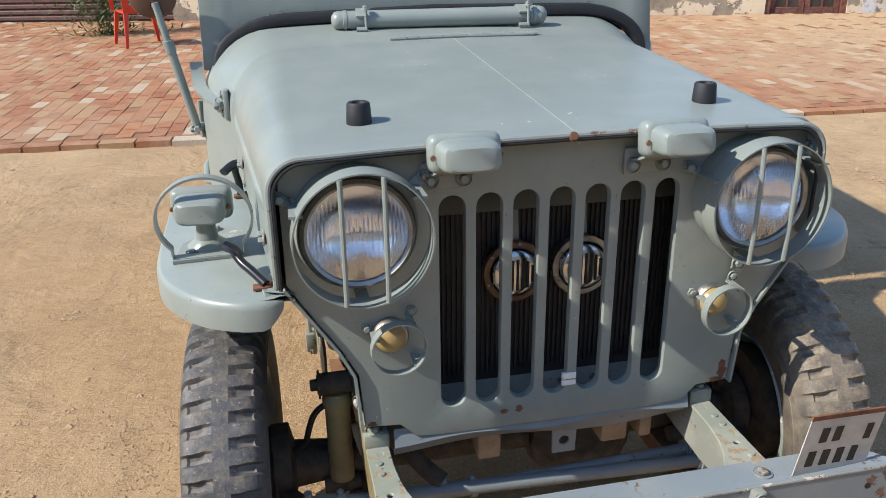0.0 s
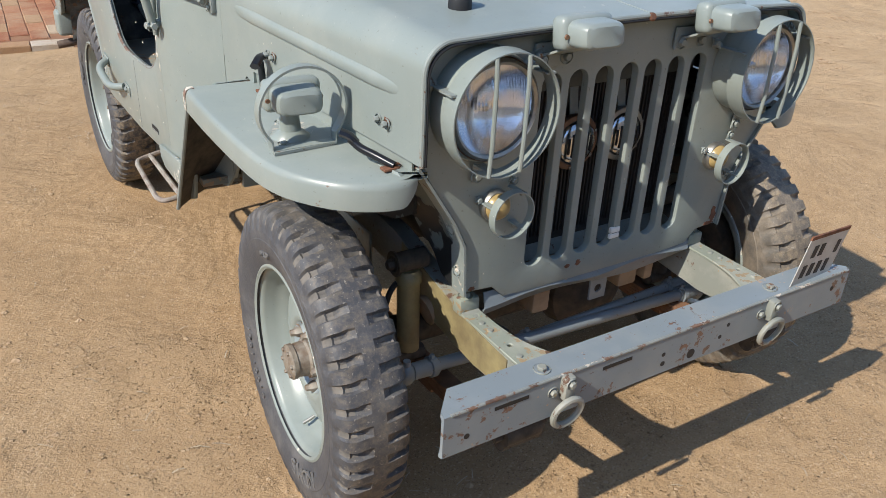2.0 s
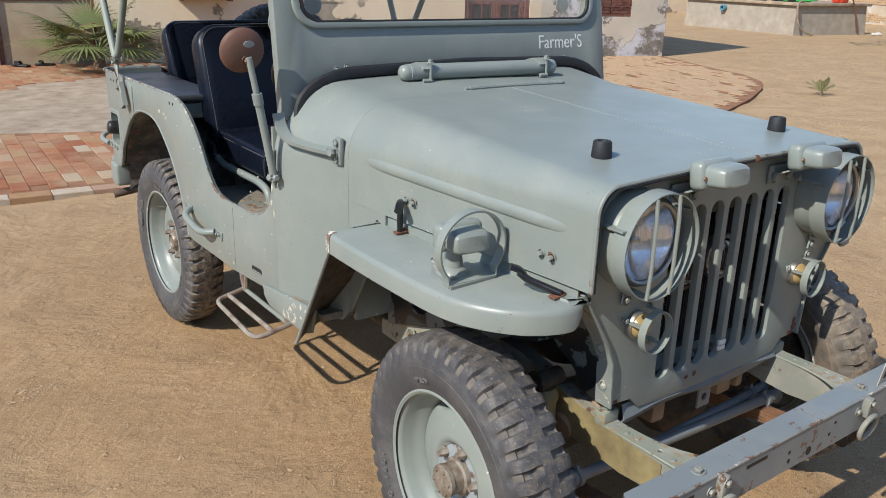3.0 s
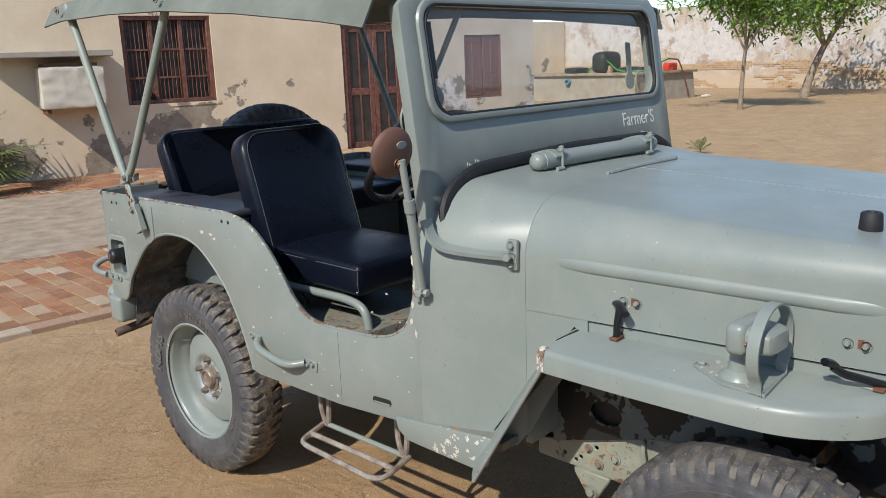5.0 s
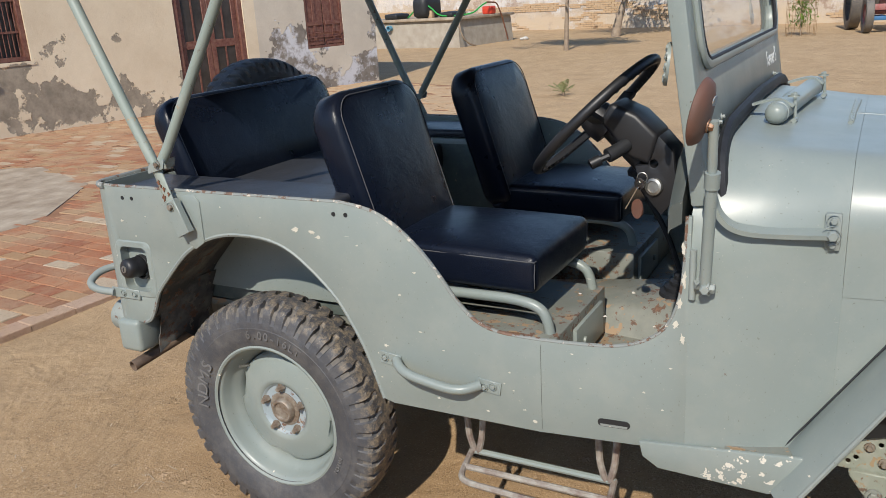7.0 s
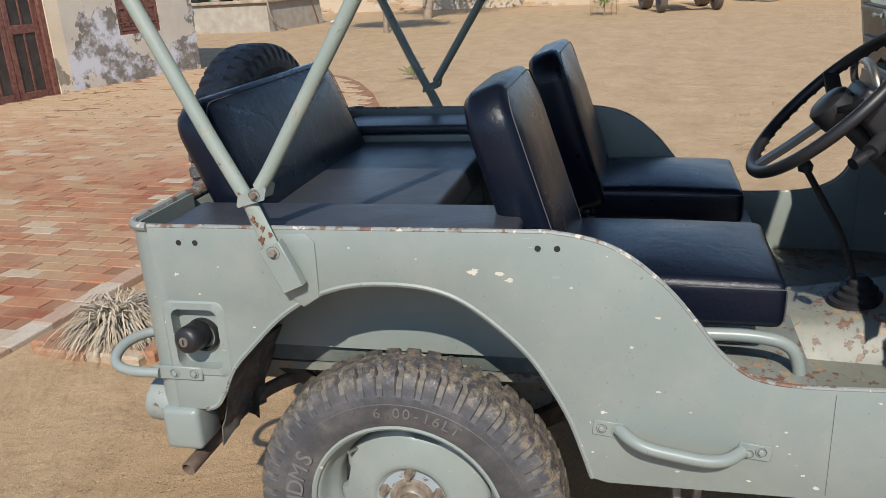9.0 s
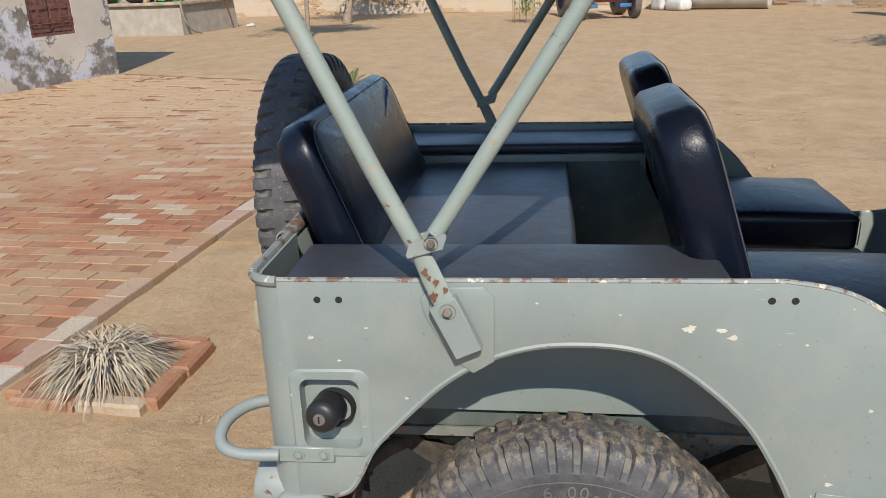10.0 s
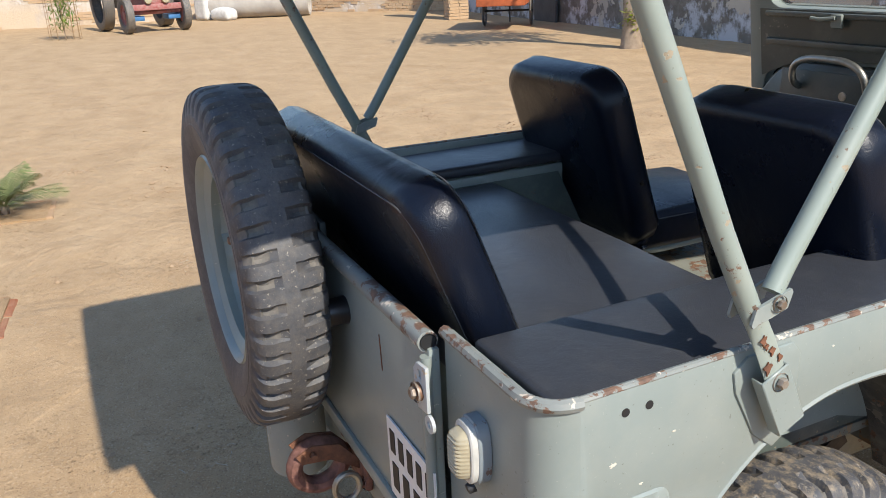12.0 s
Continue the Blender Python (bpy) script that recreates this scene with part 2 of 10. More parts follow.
def brick_mat(name, reds, pale, pale_at, sandy=0.0):
    m = Nodes(name)
    r = m.info.outputs["Random"]
    geo = m.tree.nodes.new("ShaderNodeNewGeometry")
    where = geo.outputs["Position"]
    r2 = m.math("FRACT", m.math("ADD", r, geo.outputs["Random Per Island"]), 0)
    r3 = m.math("FRACT", m.math("MULTIPLY", r2, 17.31), 0)
    col = m.mix(r2, reds[0], reds[1])
    col = m.mix(m.step(r3, 0.70, 0.74), col, (0.36, 0.21, 0.11))
    sep = m.tree.nodes.new("ShaderNodeSeparateXYZ")
    m.link(where, sep.inputs["Vector"])
    bleached = m.math("MULTIPLY", m.step(sep.outputs["X"], 4.0, 9.5), 0.22 if sandy else 0.0)      # the far end of the yard is more bleached
    col = m.mix(m.step(m.math("ADD", r2, bleached), pale_at, pale_at + 0.04), col, pale)
    dust = m.step(m.math("ADD", m.noise(3.1, 4, 0.6, where), m.math("MULTIPLY", m.noise(27, 5, 0.7, where), 0.5)), 0.62, 0.90)
    col = m.mix(m.math("MULTIPLY", dust, 0.42), col, (0.38, 0.265, 0.165))
    if sandy:
        drift = m.math("ADD", m.noise(0.75, 6, 0.7, where), m.math("MULTIPLY", m.noise(9, 4, 0.7, where), 0.35))
        col = m.mix(m.math("MULTIPLY", m.step(drift, 0.62, 0.80), sandy), col, (0.44, 0.31, 0.19))
        blown = m.math("ADD", m.step(sep.outputs["X"], 3.0, 8.0), m.math("MULTIPLY", m.noise(2.3, 6, 0.7, where), 1.2))
        col = m.mix(m.math("MULTIPLY", m.step(blown, 0.66, 1.45), 0.86), col, (0.47, 0.33, 0.20))
    col = m.mix(m.math("MULTIPLY", m.step(m.noise(60, 4, 0.7, where), 0.55, 0.7), 0.4), col, (0.15, 0.085, 0.06))
    m.bump(m.noise(45, 6, 0.7, where), 0.9, 0.010)
    return m.done(col, 0.92, 0.0, 0.0, 0.2)


def plaster(name, light, dark, bare, level, whitewash=None):
    """Lime plaster, stained, fallen off in patches low down."""
    m = Nodes(name)
    col = m.mix(m.step(m.noise(1.1, 6, 0.65), 0.3, 0.7), dark, light)
    col = m.mix(m.math("MULTIPLY", m.step(m.noise(11, 5, 0.7), 0.55, 0.75), 0.35), col, dark)
    sep = m.tree.nodes.new("ShaderNodeSeparateXYZ")
    m.link(m.coord.outputs["Object"], sep.inputs["Vector"])
    patch = m.math("ADD", m.noise(1.25, 7, 0.62), m.math("MULTIPLY", m.step(sep.outputs["Z"], 1.5, 0.4), level))
    edge = m.step(patch, 0.66, 0.675)
    barec = m.mix(m.step(m.noise(6, 6, 0.7), 0.35, 0.65), tuple(v * 0.62 for v in bare), bare)
    if whitewash:
        barec = m.mix(m.step(m.noise(2.2, 6, 0.7), 0.48, 0.58), barec, whitewash)
    col = m.mix(edge, col, barec)
    m.bump(m.math("SUBTRACT", m.math("MULTIPLY", m.noise(18, 6, 0.7), 0.4), m.math("MULTIPLY", edge, 0.8)), 0.7, 0.012)
    return m.done(col, 0.93, 0.0, 0.0, 0.2)


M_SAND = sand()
M_BRICK = brick_mat("worn_paving_brick", ((0.265, 0.092, 0.050), (0.405, 0.172, 0.086)), (0.46, 0.37, 0.27), 0.88, 0.48)
M_KERB = brick_mat("pale_kerb_brick", ((0.40, 0.255, 0.185), (0.48, 0.36, 0.27)), (0.52, 0.45, 0.36), 0.6, 0.3)
M_WALLBRICK = brick_mat("old_wall_brick", ((0.27, 0.145, 0.10), (0.40, 0.255, 0.185)), (0.50, 0.43, 0.36), 0.72, 0.5)
M_PLASTER = plaster("cream_plaster", (0.70, 0.585, 0.43), (0.57, 0.455, 0.32), (0.33, 0.275, 0.21), 0.135)
M_PLASTER2 = plaster("peeling_whitewashed_plaster", (0.60, 0.53, 0.43), (0.44, 0.38, 0.31), (0.25, 0.215, 0.18), 0.26, (0.55, 0.54, 0.55))


def peeling_wall():
    """Old yard wall: whitewash, grey render and soaked brickwork showing through one another."""
    m = Nodes("peeling_yard_wall")
    sep = m.tree.nodes.new("ShaderNodeSeparateXYZ")
    m.link(m.coord.outputs["Object"], sep.inputs["Vector"])
    col = m.mix(m.step(m.noise(1.7, 7, 0.7), 0.35, 0.65), (0.40, 0.33, 0.27), (0.54, 0.46, 0.37))
    wash = m.step(m.math("ADD", m.noise(1.1, 9, 0.72, None, 0.4), m.math("MULTIPLY", m.step(sep.outputs["Z"], 0.7, 1.5), 0.10)), 0.53, 0.58)
    col = m.mix(m.math("MULTIPLY", wash, 0.85), col, m.mix(m.step(m.noise(4.5, 6, 0.7), 0.35, 0.65), (0.50, 0.49, 0.49), (0.64, 0.60, 0.55)))
    bare = m.step(m.math("ADD", m.noise(0.9, 8, 0.7), m.math("MULTIPLY", m.noise(6, 5, 0.7), 0.25)), 0.68, 0.72)
    col = m.mix(m.math("MULTIPLY", bare, 0.8), col, m.mix(m.step(m.noise(9, 5, 0.7), 0.4, 0.6), (0.30, 0.20, 0.15), (0.38, 0.29, 0.22)))
    col = m.mix(m.math("MULTIPLY", m.step(m.noise(14, 6, 0.75), 0.52, 0.68), 0.45), col, (0.28, 0.24, 0.21))
    col = m.mix(m.math("MULTIPLY", m.step(sep.outputs["Z"], 0.75, 0.45), m.step(m.noise(1.4, 6, 0.7), 0.35, 0.5)), col, (0.50, 0.40, 0.29))
    m.bump(m.math("ADD", m.noise(16, 6, 0.7), m.math("MULTIPLY", wash, 0.3)), 0.8, 0.02)
    return m.done(col, 0.93, 0.0, 0.0, 0.2)


M_YARDWALL = peeling_wall()
M_CONCRETE = plain("worn_concrete", (0.42, 0.345, 0.26), 0.92, 0.0, 0.14, 5.0, 0.012, 14, 0.2, (0.25, 0.19, 0.135))
M_CEMENT = plain("grey_cement", (0.40, 0.36, 0.30), 0.9, 0.0, 0.12, 4.0, 0.004, 40, 0.2, (0.30, 0.26, 0.21))
M_REDWOOD = plain("maroon_painted_wood", (0.105, 0.030, 0.024), 0.55, 0.0, 0.2, 18, 0.002, 60, 0.4, (0.20, 0.10, 0.07))
M_GLASSDARK = plain("dusty_window_glass", (0.06, 0.05, 0.045), 0.3, 0.0, 0.3, 5)
M_SHUTTER = plain("maroon_rolling_shutter", (0.15, 0.075, 0.065), 0.6, 0.0, 0.2, 6, 0.001, 30)
M_LEAF = plain("palm_leaf", (0.160, 0.190, 0.070), 0.55, 0.0, 0.3, 9, 0, 90, 0.4, (0.14, 0.16, 0.05))
M_TREELEAF = plain("tree_leaf", (0.17, 0.27, 0.03), 0.5, 0.0, 0.3, 7, 0, 90, 0.4, (0.07, 0.15, 0.02))
M_BUSHLEAF = plain("bush_leaf", (0.075, 0.13, 0.045), 0.6, 0.0, 0.3, 9, 0, 90, 0.3, (0.13, 0.18, 0.08))
M_DRY = plain("dry_leaf", (0.50, 0.44, 0.34), 0.8, 0.0, 0.2, 14, 0, 90, 0.2, (0.32, 0.25, 0.17))
M_BARK = plain("pale_bark", (0.33, 0.26, 0.19), 0.9, 0.0, 0.2, 9, 0.006, 40, 0.2, (0.20, 0.15, 0.11))
M_REDPLASTIC = plain("red_plastic", (0.62, 0.055, 0.025), 0.4, 0.0, 0.06, 12)
M_ORANGE = plain("orange_painted_wood", (0.52, 0.13, 0.045), 0.55, 0.0, 0.15, 10)
M_TRACTOR = plain("faded_red_tractor_paint", (0.28, 0.055, 0.05), 0.6, 0.0, 0.25, 14, 0, 90, 0.4, (0.33, 0.19, 0.17))
M_PIPE = plain("cement_pipe", (0.42, 0.38, 0.33), 0.85, 0.0, 0.12, 3, 0.003, 30)
M_WRAP = plain("cream_plastic_sheet", (0.60, 0.54, 0.44), 0.5, 0.0, 0.08, 3, 0.006, 14)
M_SACK = plain("white_sack", (0.62, 0.60, 0.56), 0.8, 0.0, 0.1, 10, 0.006, 25)
M_HOSE_GREEN = plain("green_hose", (0.03, 0.34, 0.06), 0.4)
M_BLUE = plain("blue_paint", (0.05, 0.17, 0.36), 0.5, 0.0, 0.15, 5)
M_BARE = paint("worn_floor_paint", (0.185, 0.195, 0.17), 0.60, 0.59, 0.5, (0.30, 0.21, 0.13), 0.3, 30.0)
M_MIRRORBACK = plain("flaking_brown_paint", (0.150, 0.068, 0.046), 0.6, 0.0, 0.2, 14, 0.0006, 90, 0.4, (0.115, 0.066, 0.050))
M_INNER = paint("darker_inner_paint", (0.085, 0.108, 0.100), 0.70, 0.70, 0.42, (0.26, 0.22, 0.16), 0.25)
M_SILL = paint("peeling_sill_paint", GREEN, 0.655, 0.70, 0.45, (0.60, 0.56, 0.48))
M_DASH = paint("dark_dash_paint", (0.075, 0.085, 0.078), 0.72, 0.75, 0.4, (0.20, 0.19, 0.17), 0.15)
M_LATCH = paint("pale_chipped_paint", (0.42, 0.44, 0.44), 0.70, 0.63, 0.45, (0.45, 0.36, 0.26), 0.3)
M_CHIP = plain("cream_filler", (0.58, 0.54, 0.45), 0.8, 0.0, 0.08, 60)
M_STEPMETAL = plain("rusty_step_rod", (0.38, 0.36, 0.31), 0.6, 0.1, 0.3, 30, 0.0006, 120, 0.4, (0.17, 0.115, 0.095))
M_EXHAUST = plain("sooty_brown_pipe", (0.22, 0.155, 0.11), 0.7, 0.0, 0.2, 12, 0.0006, 120, 0.4, (0.075, 0.052, 0.04))
M_SPRINGDUST = plain("dust_caked_spring", (0.36, 0.26, 0.17), 0.85, 0.0, 0.2, 20, 0.001, 60)
M_TAIL = plain("yellowed_ribbed_lens", (0.40, 0.35, 0.24), 0.25, 0.0, 0.12, 40)
M_PLATEWHITE = plain("white_plate", (0.72, 0.72, 0.71), 0.4, 0.0, 0.04, 25)
M_PINTLE = plain("rusty_red_oxide", (0.27, 0.13, 0.10), 0.75, 0.0, 0.25, 42, 0.003, 70, 0.3, (0.085, 0.04, 0.03))
M_GATEPANEL = plain("stained_buff_sheet", (0.40, 0.32, 0.22), 0.7, 0.0, 0.15, 3, 0.001, 20, 0.3, (0.30, 0.23, 0.15))
M_IRONWHITE = plain("rusty_whitewashed_iron", (0.50, 0.44, 0.36), 0.7, 0.0, 0.2, 30, 0, 90, 0.3, (0.22, 0.13, 0.09))
M_DARKDOOR = plain("dark_grey_door", (0.07, 0.075, 0.085), 0.6, 0.0, 0.2, 5)
M_BED = plain("reddish_joint_dust", (0.30, 0.165, 0.095), 0.95, 0.0, 0.2, 6, 0.006, 40, 0.15, (0.22, 0.110, 0.065))
M_FRESH = plain("fresh_leaf", (0.28, 0.34, 0.02), 0.5, 0.0, 0.2, 9)
M_BLUEPIPE = plain("blue_pvc", (0.12, 0.30, 0.42), 0.5)
M_CLOD = plain("dry_clod", (0.42, 0.30, 0.185), 0.95, 0.0, 0.2, 30, 0, 90, 0.15, (0.30, 0.20, 0.12))
M_CANVAS = plain("grey_green_canvas", (0.20, 0.22, 0.19), 0.85, 0.0, 0.15, 6, 0.002, 60, 0.2)
M_WIRE = plain("rusty_wire", (0.30, 0.19, 0.09), 0.7)


def glass(name, tint, rough):
    m = Nodes(name)
    m.bsdf.inputs["Transmission Weight"].default_value = 1.0
    m.bsdf.inputs["IOR"].default_value = 1.45
    return m.done(tint, rough, 0.0, 0.0, 0.5)


def pane_glass(name="windscreen_glass", film=0.09, tint=(0.97, 0.98, 0.97), shine=0.06):
    """Clear thin glass with a film of dust."""
    m = bpy.data.materials.new(name)
    m.use_nodes = True
    t = m.node_tree
    t.nodes.remove(t.nodes["Principled BSDF"])
    out = t.nodes["Material Output"]
    clear, gloss, dust = t.nodes.new("ShaderNodeBsdfTransparent"), t.nodes.new("ShaderNodeBsdfGlossy"), t.nodes.new("ShaderNodeBsdfDiffuse")
    gloss.inputs["Roughness"].default_value = 0.03
    dust.inputs["Color"].default_value = (0.55, 0.52, 0.47, 1)
    clear.inputs["Color"].default_value = (*tint, 1)
    lw, power, fr = t.nodes.new("ShaderNodeLayerWeight"), t.nodes.new("ShaderNodeMath"), t.nodes.new("ShaderNodeMapRange")
    lw.inputs["Blend"].default_value = 0.5
    power.operation = "POWER"
    power.inputs[1].default_value = 4.0
    t.links.new(lw.outputs["Facing"], power.inputs[0])
    t.links.new(power.outputs[0], fr.inputs["Value"])
    fr.inputs["To Min"].default_value, fr.inputs["To Max"].default_value = shine, 0.9
    a, b = t.nodes.new("ShaderNodeMixShader"), t.nodes.new("ShaderNodeMixShader")
    b.inputs[0].default_value = film
    t.links.new(fr.outputs[0], a.inputs[0])
    t.links.new(clear.outputs[0], a.inputs[1])
    t.links.new(gloss.outputs[0], a.inputs[2])
    t.links.new(a.outputs[0], b.inputs[1])
    t.links.new(dust.outputs[0], b.inputs[2])
    t.links.new(b.outputs[0], out.inputs["Surface"])
    return m


M_PANE = pane_glass()
M_LENS = glass("headlamp_glass", (0.98, 0.99, 1.0), 0.03)
M_REFLECTOR = plain("lamp_reflector", (0.96, 0.96, 0.97), 0.19, 1.0, 0.02, 20)


# ---- building helpers ----
def part(name, bm, material, parent=None, label="", smooth=40.0, m=None):
    """Links a bmesh as one mesh object under a thing or a part."""
    bmesh.ops.recalc_face_normals(bm, faces=bm.faces)
    me = bpy.data.meshes.new(name)
    bm.to_mesh(me)
    bm.free()
    return part_of(name, finish(me, material, smooth), parent, label, m)


def finish(me, material, smooth=40.0):
    me.materials.append(material)
    if smooth:
        me.polygons.foreach_set("use_smooth", [True] * len(me.polygons))
        me.set_sharp_from_angle(angle=radians(smooth))
    return me


def part_of(name, me, parent=None, label="", m=None):
    ob = new(name, me)
    if m is not None:
        ob.matrix_basis = m
    if parent:
        ob.parent = parent
    if label:
        ob["label"] = label
    return ob


def thing(name, label, category, group="", m=None):
    ob = new(name)
    ob.empty_display_size = 0.1
    if m is not None:
        ob.matrix_basis = m
    return tagged(ob, label, category, group)


def add(bm, verts, faces):
    vs = [bm.verts.new(v) for v in verts]
    for f in faces:
        bm.faces.new([vs[i] for i in f])
    return vs


def box(bm, x0, x1, y0, y1, z0, z1, bevel=0.0, seg=2, m=None):
    pts = [Vector((x, y, z)) for x in (x0, x1) for y in (y0, y1) for z in (z0, z1)]
    if m is not None:
        pts = [m @ p for p in pts]
    vs = add(bm, pts, ((0, 1, 3, 2), (4, 6, 7, 5), (0, 4, 5, 1), (2, 3, 7, 6), (0, 2, 6, 4), (1, 5, 7, 3)))
    if bevel:
        edges = list({e for v in vs for e in v.link_edges})
        bmesh.ops.bevel(bm, geom=edges, offset=bevel, segments=seg, profile=0.5, affect="EDGES", clamp_overlap=True)
    return vs


def frames_along(pts, closed=False):
    pts = [Vector(p) for p in pts]
    n = len(pts)
    tang = []
    for i in range(n):
        a = pts[i - 1] if (i or closed) else pts[i]
        b = pts[(i + 1) % n] if (i < n - 1 or closed) else pts[i]
        tang.append((b - a).normalized())
    up = Vector((0, 0, 1)) if abs(tang[0].z) < 0.9 else Vector((0, 1, 0))
    side = tang[0].cross(up).normalized()
    out = []
    for i in range(n):
        side = (side - tang[i] * side.dot(tang[i])).normalized()
        out.append((pts[i], side, side.cross(tang[i]).normalized()))
    return out


def sweep(bm, pts, section, closed=False, cap=True):
    """Sweeps a closed section [(a, b)] along a path."""
    rings = [[bm.verts.new(p + s * a + u * b) for a, b in section] for p, s, u in frames_along(pts, closed)]
    k = len(section)
    spans = list(zip(rings, rings[1:])) + ([(rings[-1], rings[0])] if closed else [])
    for r0, r1 in spans:
        for i in range(k):
            bm.faces.new((r0[i], r0[(i + 1) % k], r1[(i + 1) % k], r1[i]))
    if cap and not closed:
        bm.faces.new(rings[0][::-1])
        bm.faces.new(rings[-1])


def circle(r, seg, ry=None):
    return [(r * math.cos(2 * math.pi * i / seg), (ry or r) * math.sin(2 * math.pi * i / seg)) for i in range(seg)]


def rounded(pts, r, n=5):
    """A path with its inner corners rounded."""
    pts = [Vector(p) for p in pts]
    out = [pts[0]]
    for a, b, c in zip(pts, pts[1:], pts[2:]):
        ra = min(r, (a - b).length * 0.48)
        rc = min(r, (c - b).length * 0.48)
        p, q = b + (a - b).normalized() * ra, b + (c - b).normalized() * rc
        for i in range(n + 1):
            t = i / n
            out.append(p * (1 - t) ** 2 + b * 2 * t * (1 - t) + q * t * t)
    out.append(pts[-1])
    return out


def tube(bm, pts, r, seg=10, closed=False, corner=0.0):
    sweep(bm, rounded(pts, corner) if corner else pts, circle(r, seg), closed)


def strap(bm, pts, w, t, corner=0.0):
    """A flat bar along a path; w across, t thick."""
    sweep(bm, rounded(pts, corner) if corner else pts, [(-w / 2, -t / 2), (w / 2, -t / 2), (w / 2, t / 2), (-w / 2, t / 2)])


def revolve(bm, profile, m, seg=32, closed=False):
    """Turns a profile [(radius, height)] round the local z axis of m."""
    rings = []
    for r, h in profile:
        if r < 1e-6:
            rings.append([bm.verts.new(m @ Vector((0, 0, h)))])
        else:
            rings.append([bm.verts.new(m @ Vector((r * math.cos(2 * math.pi * i / seg), r * math.sin(2 * math.pi * i / seg), h))) for i in range(seg)])
    pairs = list(zip(rings, rings[1:])) + ([(rings[-1], rings[0])] if closed else [])
    for a, b in pairs:
        for i in range(seg):
            j = (i + 1) % seg
            if len(a) == 1 and len(b) == 1:
                continue
            if len(a) == 1:
                bm.faces.new((a[0], b[i], b[j]))
            elif len(b) == 1:
                bm.faces.new((a[i], a[j], b[0]))
            else:
                bm.faces.new((a[i], a[j], b[j], b[i]))


def facing(p, d):
    """A pose at p whose local z points along d."""
    return Matrix.Translation(p) @ Vector(d).to_track_quat("Z", "Y").to_matrix().to_4x4()


def bolt(bm, p, d, r=0.008, h=0.006):
    m = facing(p, d)
    revolve(bm, [(r * 1.7, -0.001), (r * 1.7, 0.0015), (r * 1.65, 0.002)], m, 12)
    revolve(bm, [(0, 0.0015), (r, 0.0015), (r, h * 0.8), (r * 0.8, h), (0, h)], m, 6)


def slab(bm, outline, holes, m, depth):
    """A plate with holes: outline and holes in the local xy plane of m, thick along -z."""
    loops = [outline, *holes]
    edges = []
    for loop in loops:
        vs = [bm.verts.new(m @ Vector((x, y, 0))) for x, y in loop]
        edges += [bm.edges.new((vs[i], vs[(i + 1) % len(vs)])) for i in range(len(vs))]
    got = bmesh.ops.triangle_fill(bm, use_beauty=True, use_dissolve=False, edges=edges)
    faces = [f for f in got["geom"] if isinstance(f, bmesh.types.BMFace)]
    ext = bmesh.ops.extrude_face_region(bm, geom=faces)
    d = (m.to_3x3() @ Vector((0, 0, -depth)))
    bmesh.ops.translate(bm, vec=d, verts=[v for v in ext["geom"] if isinstance(v, bmesh.types.BMVert)])
    return faces


def arc(cx, cy, r, a0, a1, n, ry=None):
    return [(cx + r * math.cos(radians(a0 + (a1 - a0) * i / n)), cy + (ry or r) * math.sin(radians(a0 + (a1 - a0) * i / n))) for i in range(n + 1)]


def loft(bm, rings, closed=False, cap=False):
    vs = [[bm.verts.new(p) for p in ring] for ring in rings]
    k = len(vs[0])
    for a, b in zip(vs, vs[1:]):
        for i in range(k if closed else k - 1):
            bm.faces.new((a[i], a[(i + 1) % k], b[(i + 1) % k], b[i]))
    if cap:
        bm.faces.new(vs[0][::-1])
        bm.faces.new(vs[-1])
    return vs


def thicken(bm, t):
    """Gives an open sheet a thickness."""
    bmesh.ops.recalc_face_normals(bm, faces=bm.faces)
    bmesh.ops.solidify(bm, geom=list(bm.faces), thickness=t)


def cushion(bm, w, d, h, bevel, m, puff=0.012, cuts=5):
    """A stuffed cushion, its top at z = h, centred on x and y."""
    tmp = bmesh.new()
    box(tmp, -w / 2, w / 2, -d / 2, d / 2, 0, h)
    bmesh.ops.bevel(tmp, geom=list(tmp.edges), offset=bevel, segments=4, profile=0.55, affect="EDGES")
    bmesh.ops.subdivide_edges(tmp, edges=[e for e in tmp.edges if e.calc_length() > 0.09], cuts=cuts, use_grid_fill=True)
    for v in tmp.verts:
        fx, fy = 1 - (2 * v.co.x / w) ** 2, 1 - (2 * v.co.y / d) ** 2
        bulge = puff * max(fx, 0) * max(fy, 0)
        v.co.z += bulge if v.co.z > h / 2 else -bulge * 0.4
        k = noise.noise(v.co * 9.0 + Vector((w * 7, d * 3, 0))) * 0.003
        v.co += v.co.normalized() * k
    tmp.transform(m)
    me = bpy.data.meshes.new("tmp")
    tmp.to_mesh(me)
    tmp.free()
    bm.from_mesh(me)
    bpy.data.meshes.remove(me)


def text_bm(words, size, m, depth=0.0006):
    """Lettering in the built-in font as a bmesh, centred, in the local xy plane of m."""
    cu = bpy.data.curves.new("words", "FONT")
    cu.body, cu.size, cu.align_x, cu.align_y, cu.extrude = words, size, "CENTER", "CENTER", depth
    ob = bpy.data.objects.new("words", cu)
    scene.collection.objects.link(ob)
    bpy.context.view_layer.update()
    me = bpy.data.meshes.new_from_object(ob.evaluated_get(bpy.context.evaluated_depsgraph_get()))
    bpy.data.objects.remove(ob)
    bm = bmesh.new()
    bm.from_mesh(me)
    bm.transform(m)
    bpy.data.meshes.remove(me)
    return bm

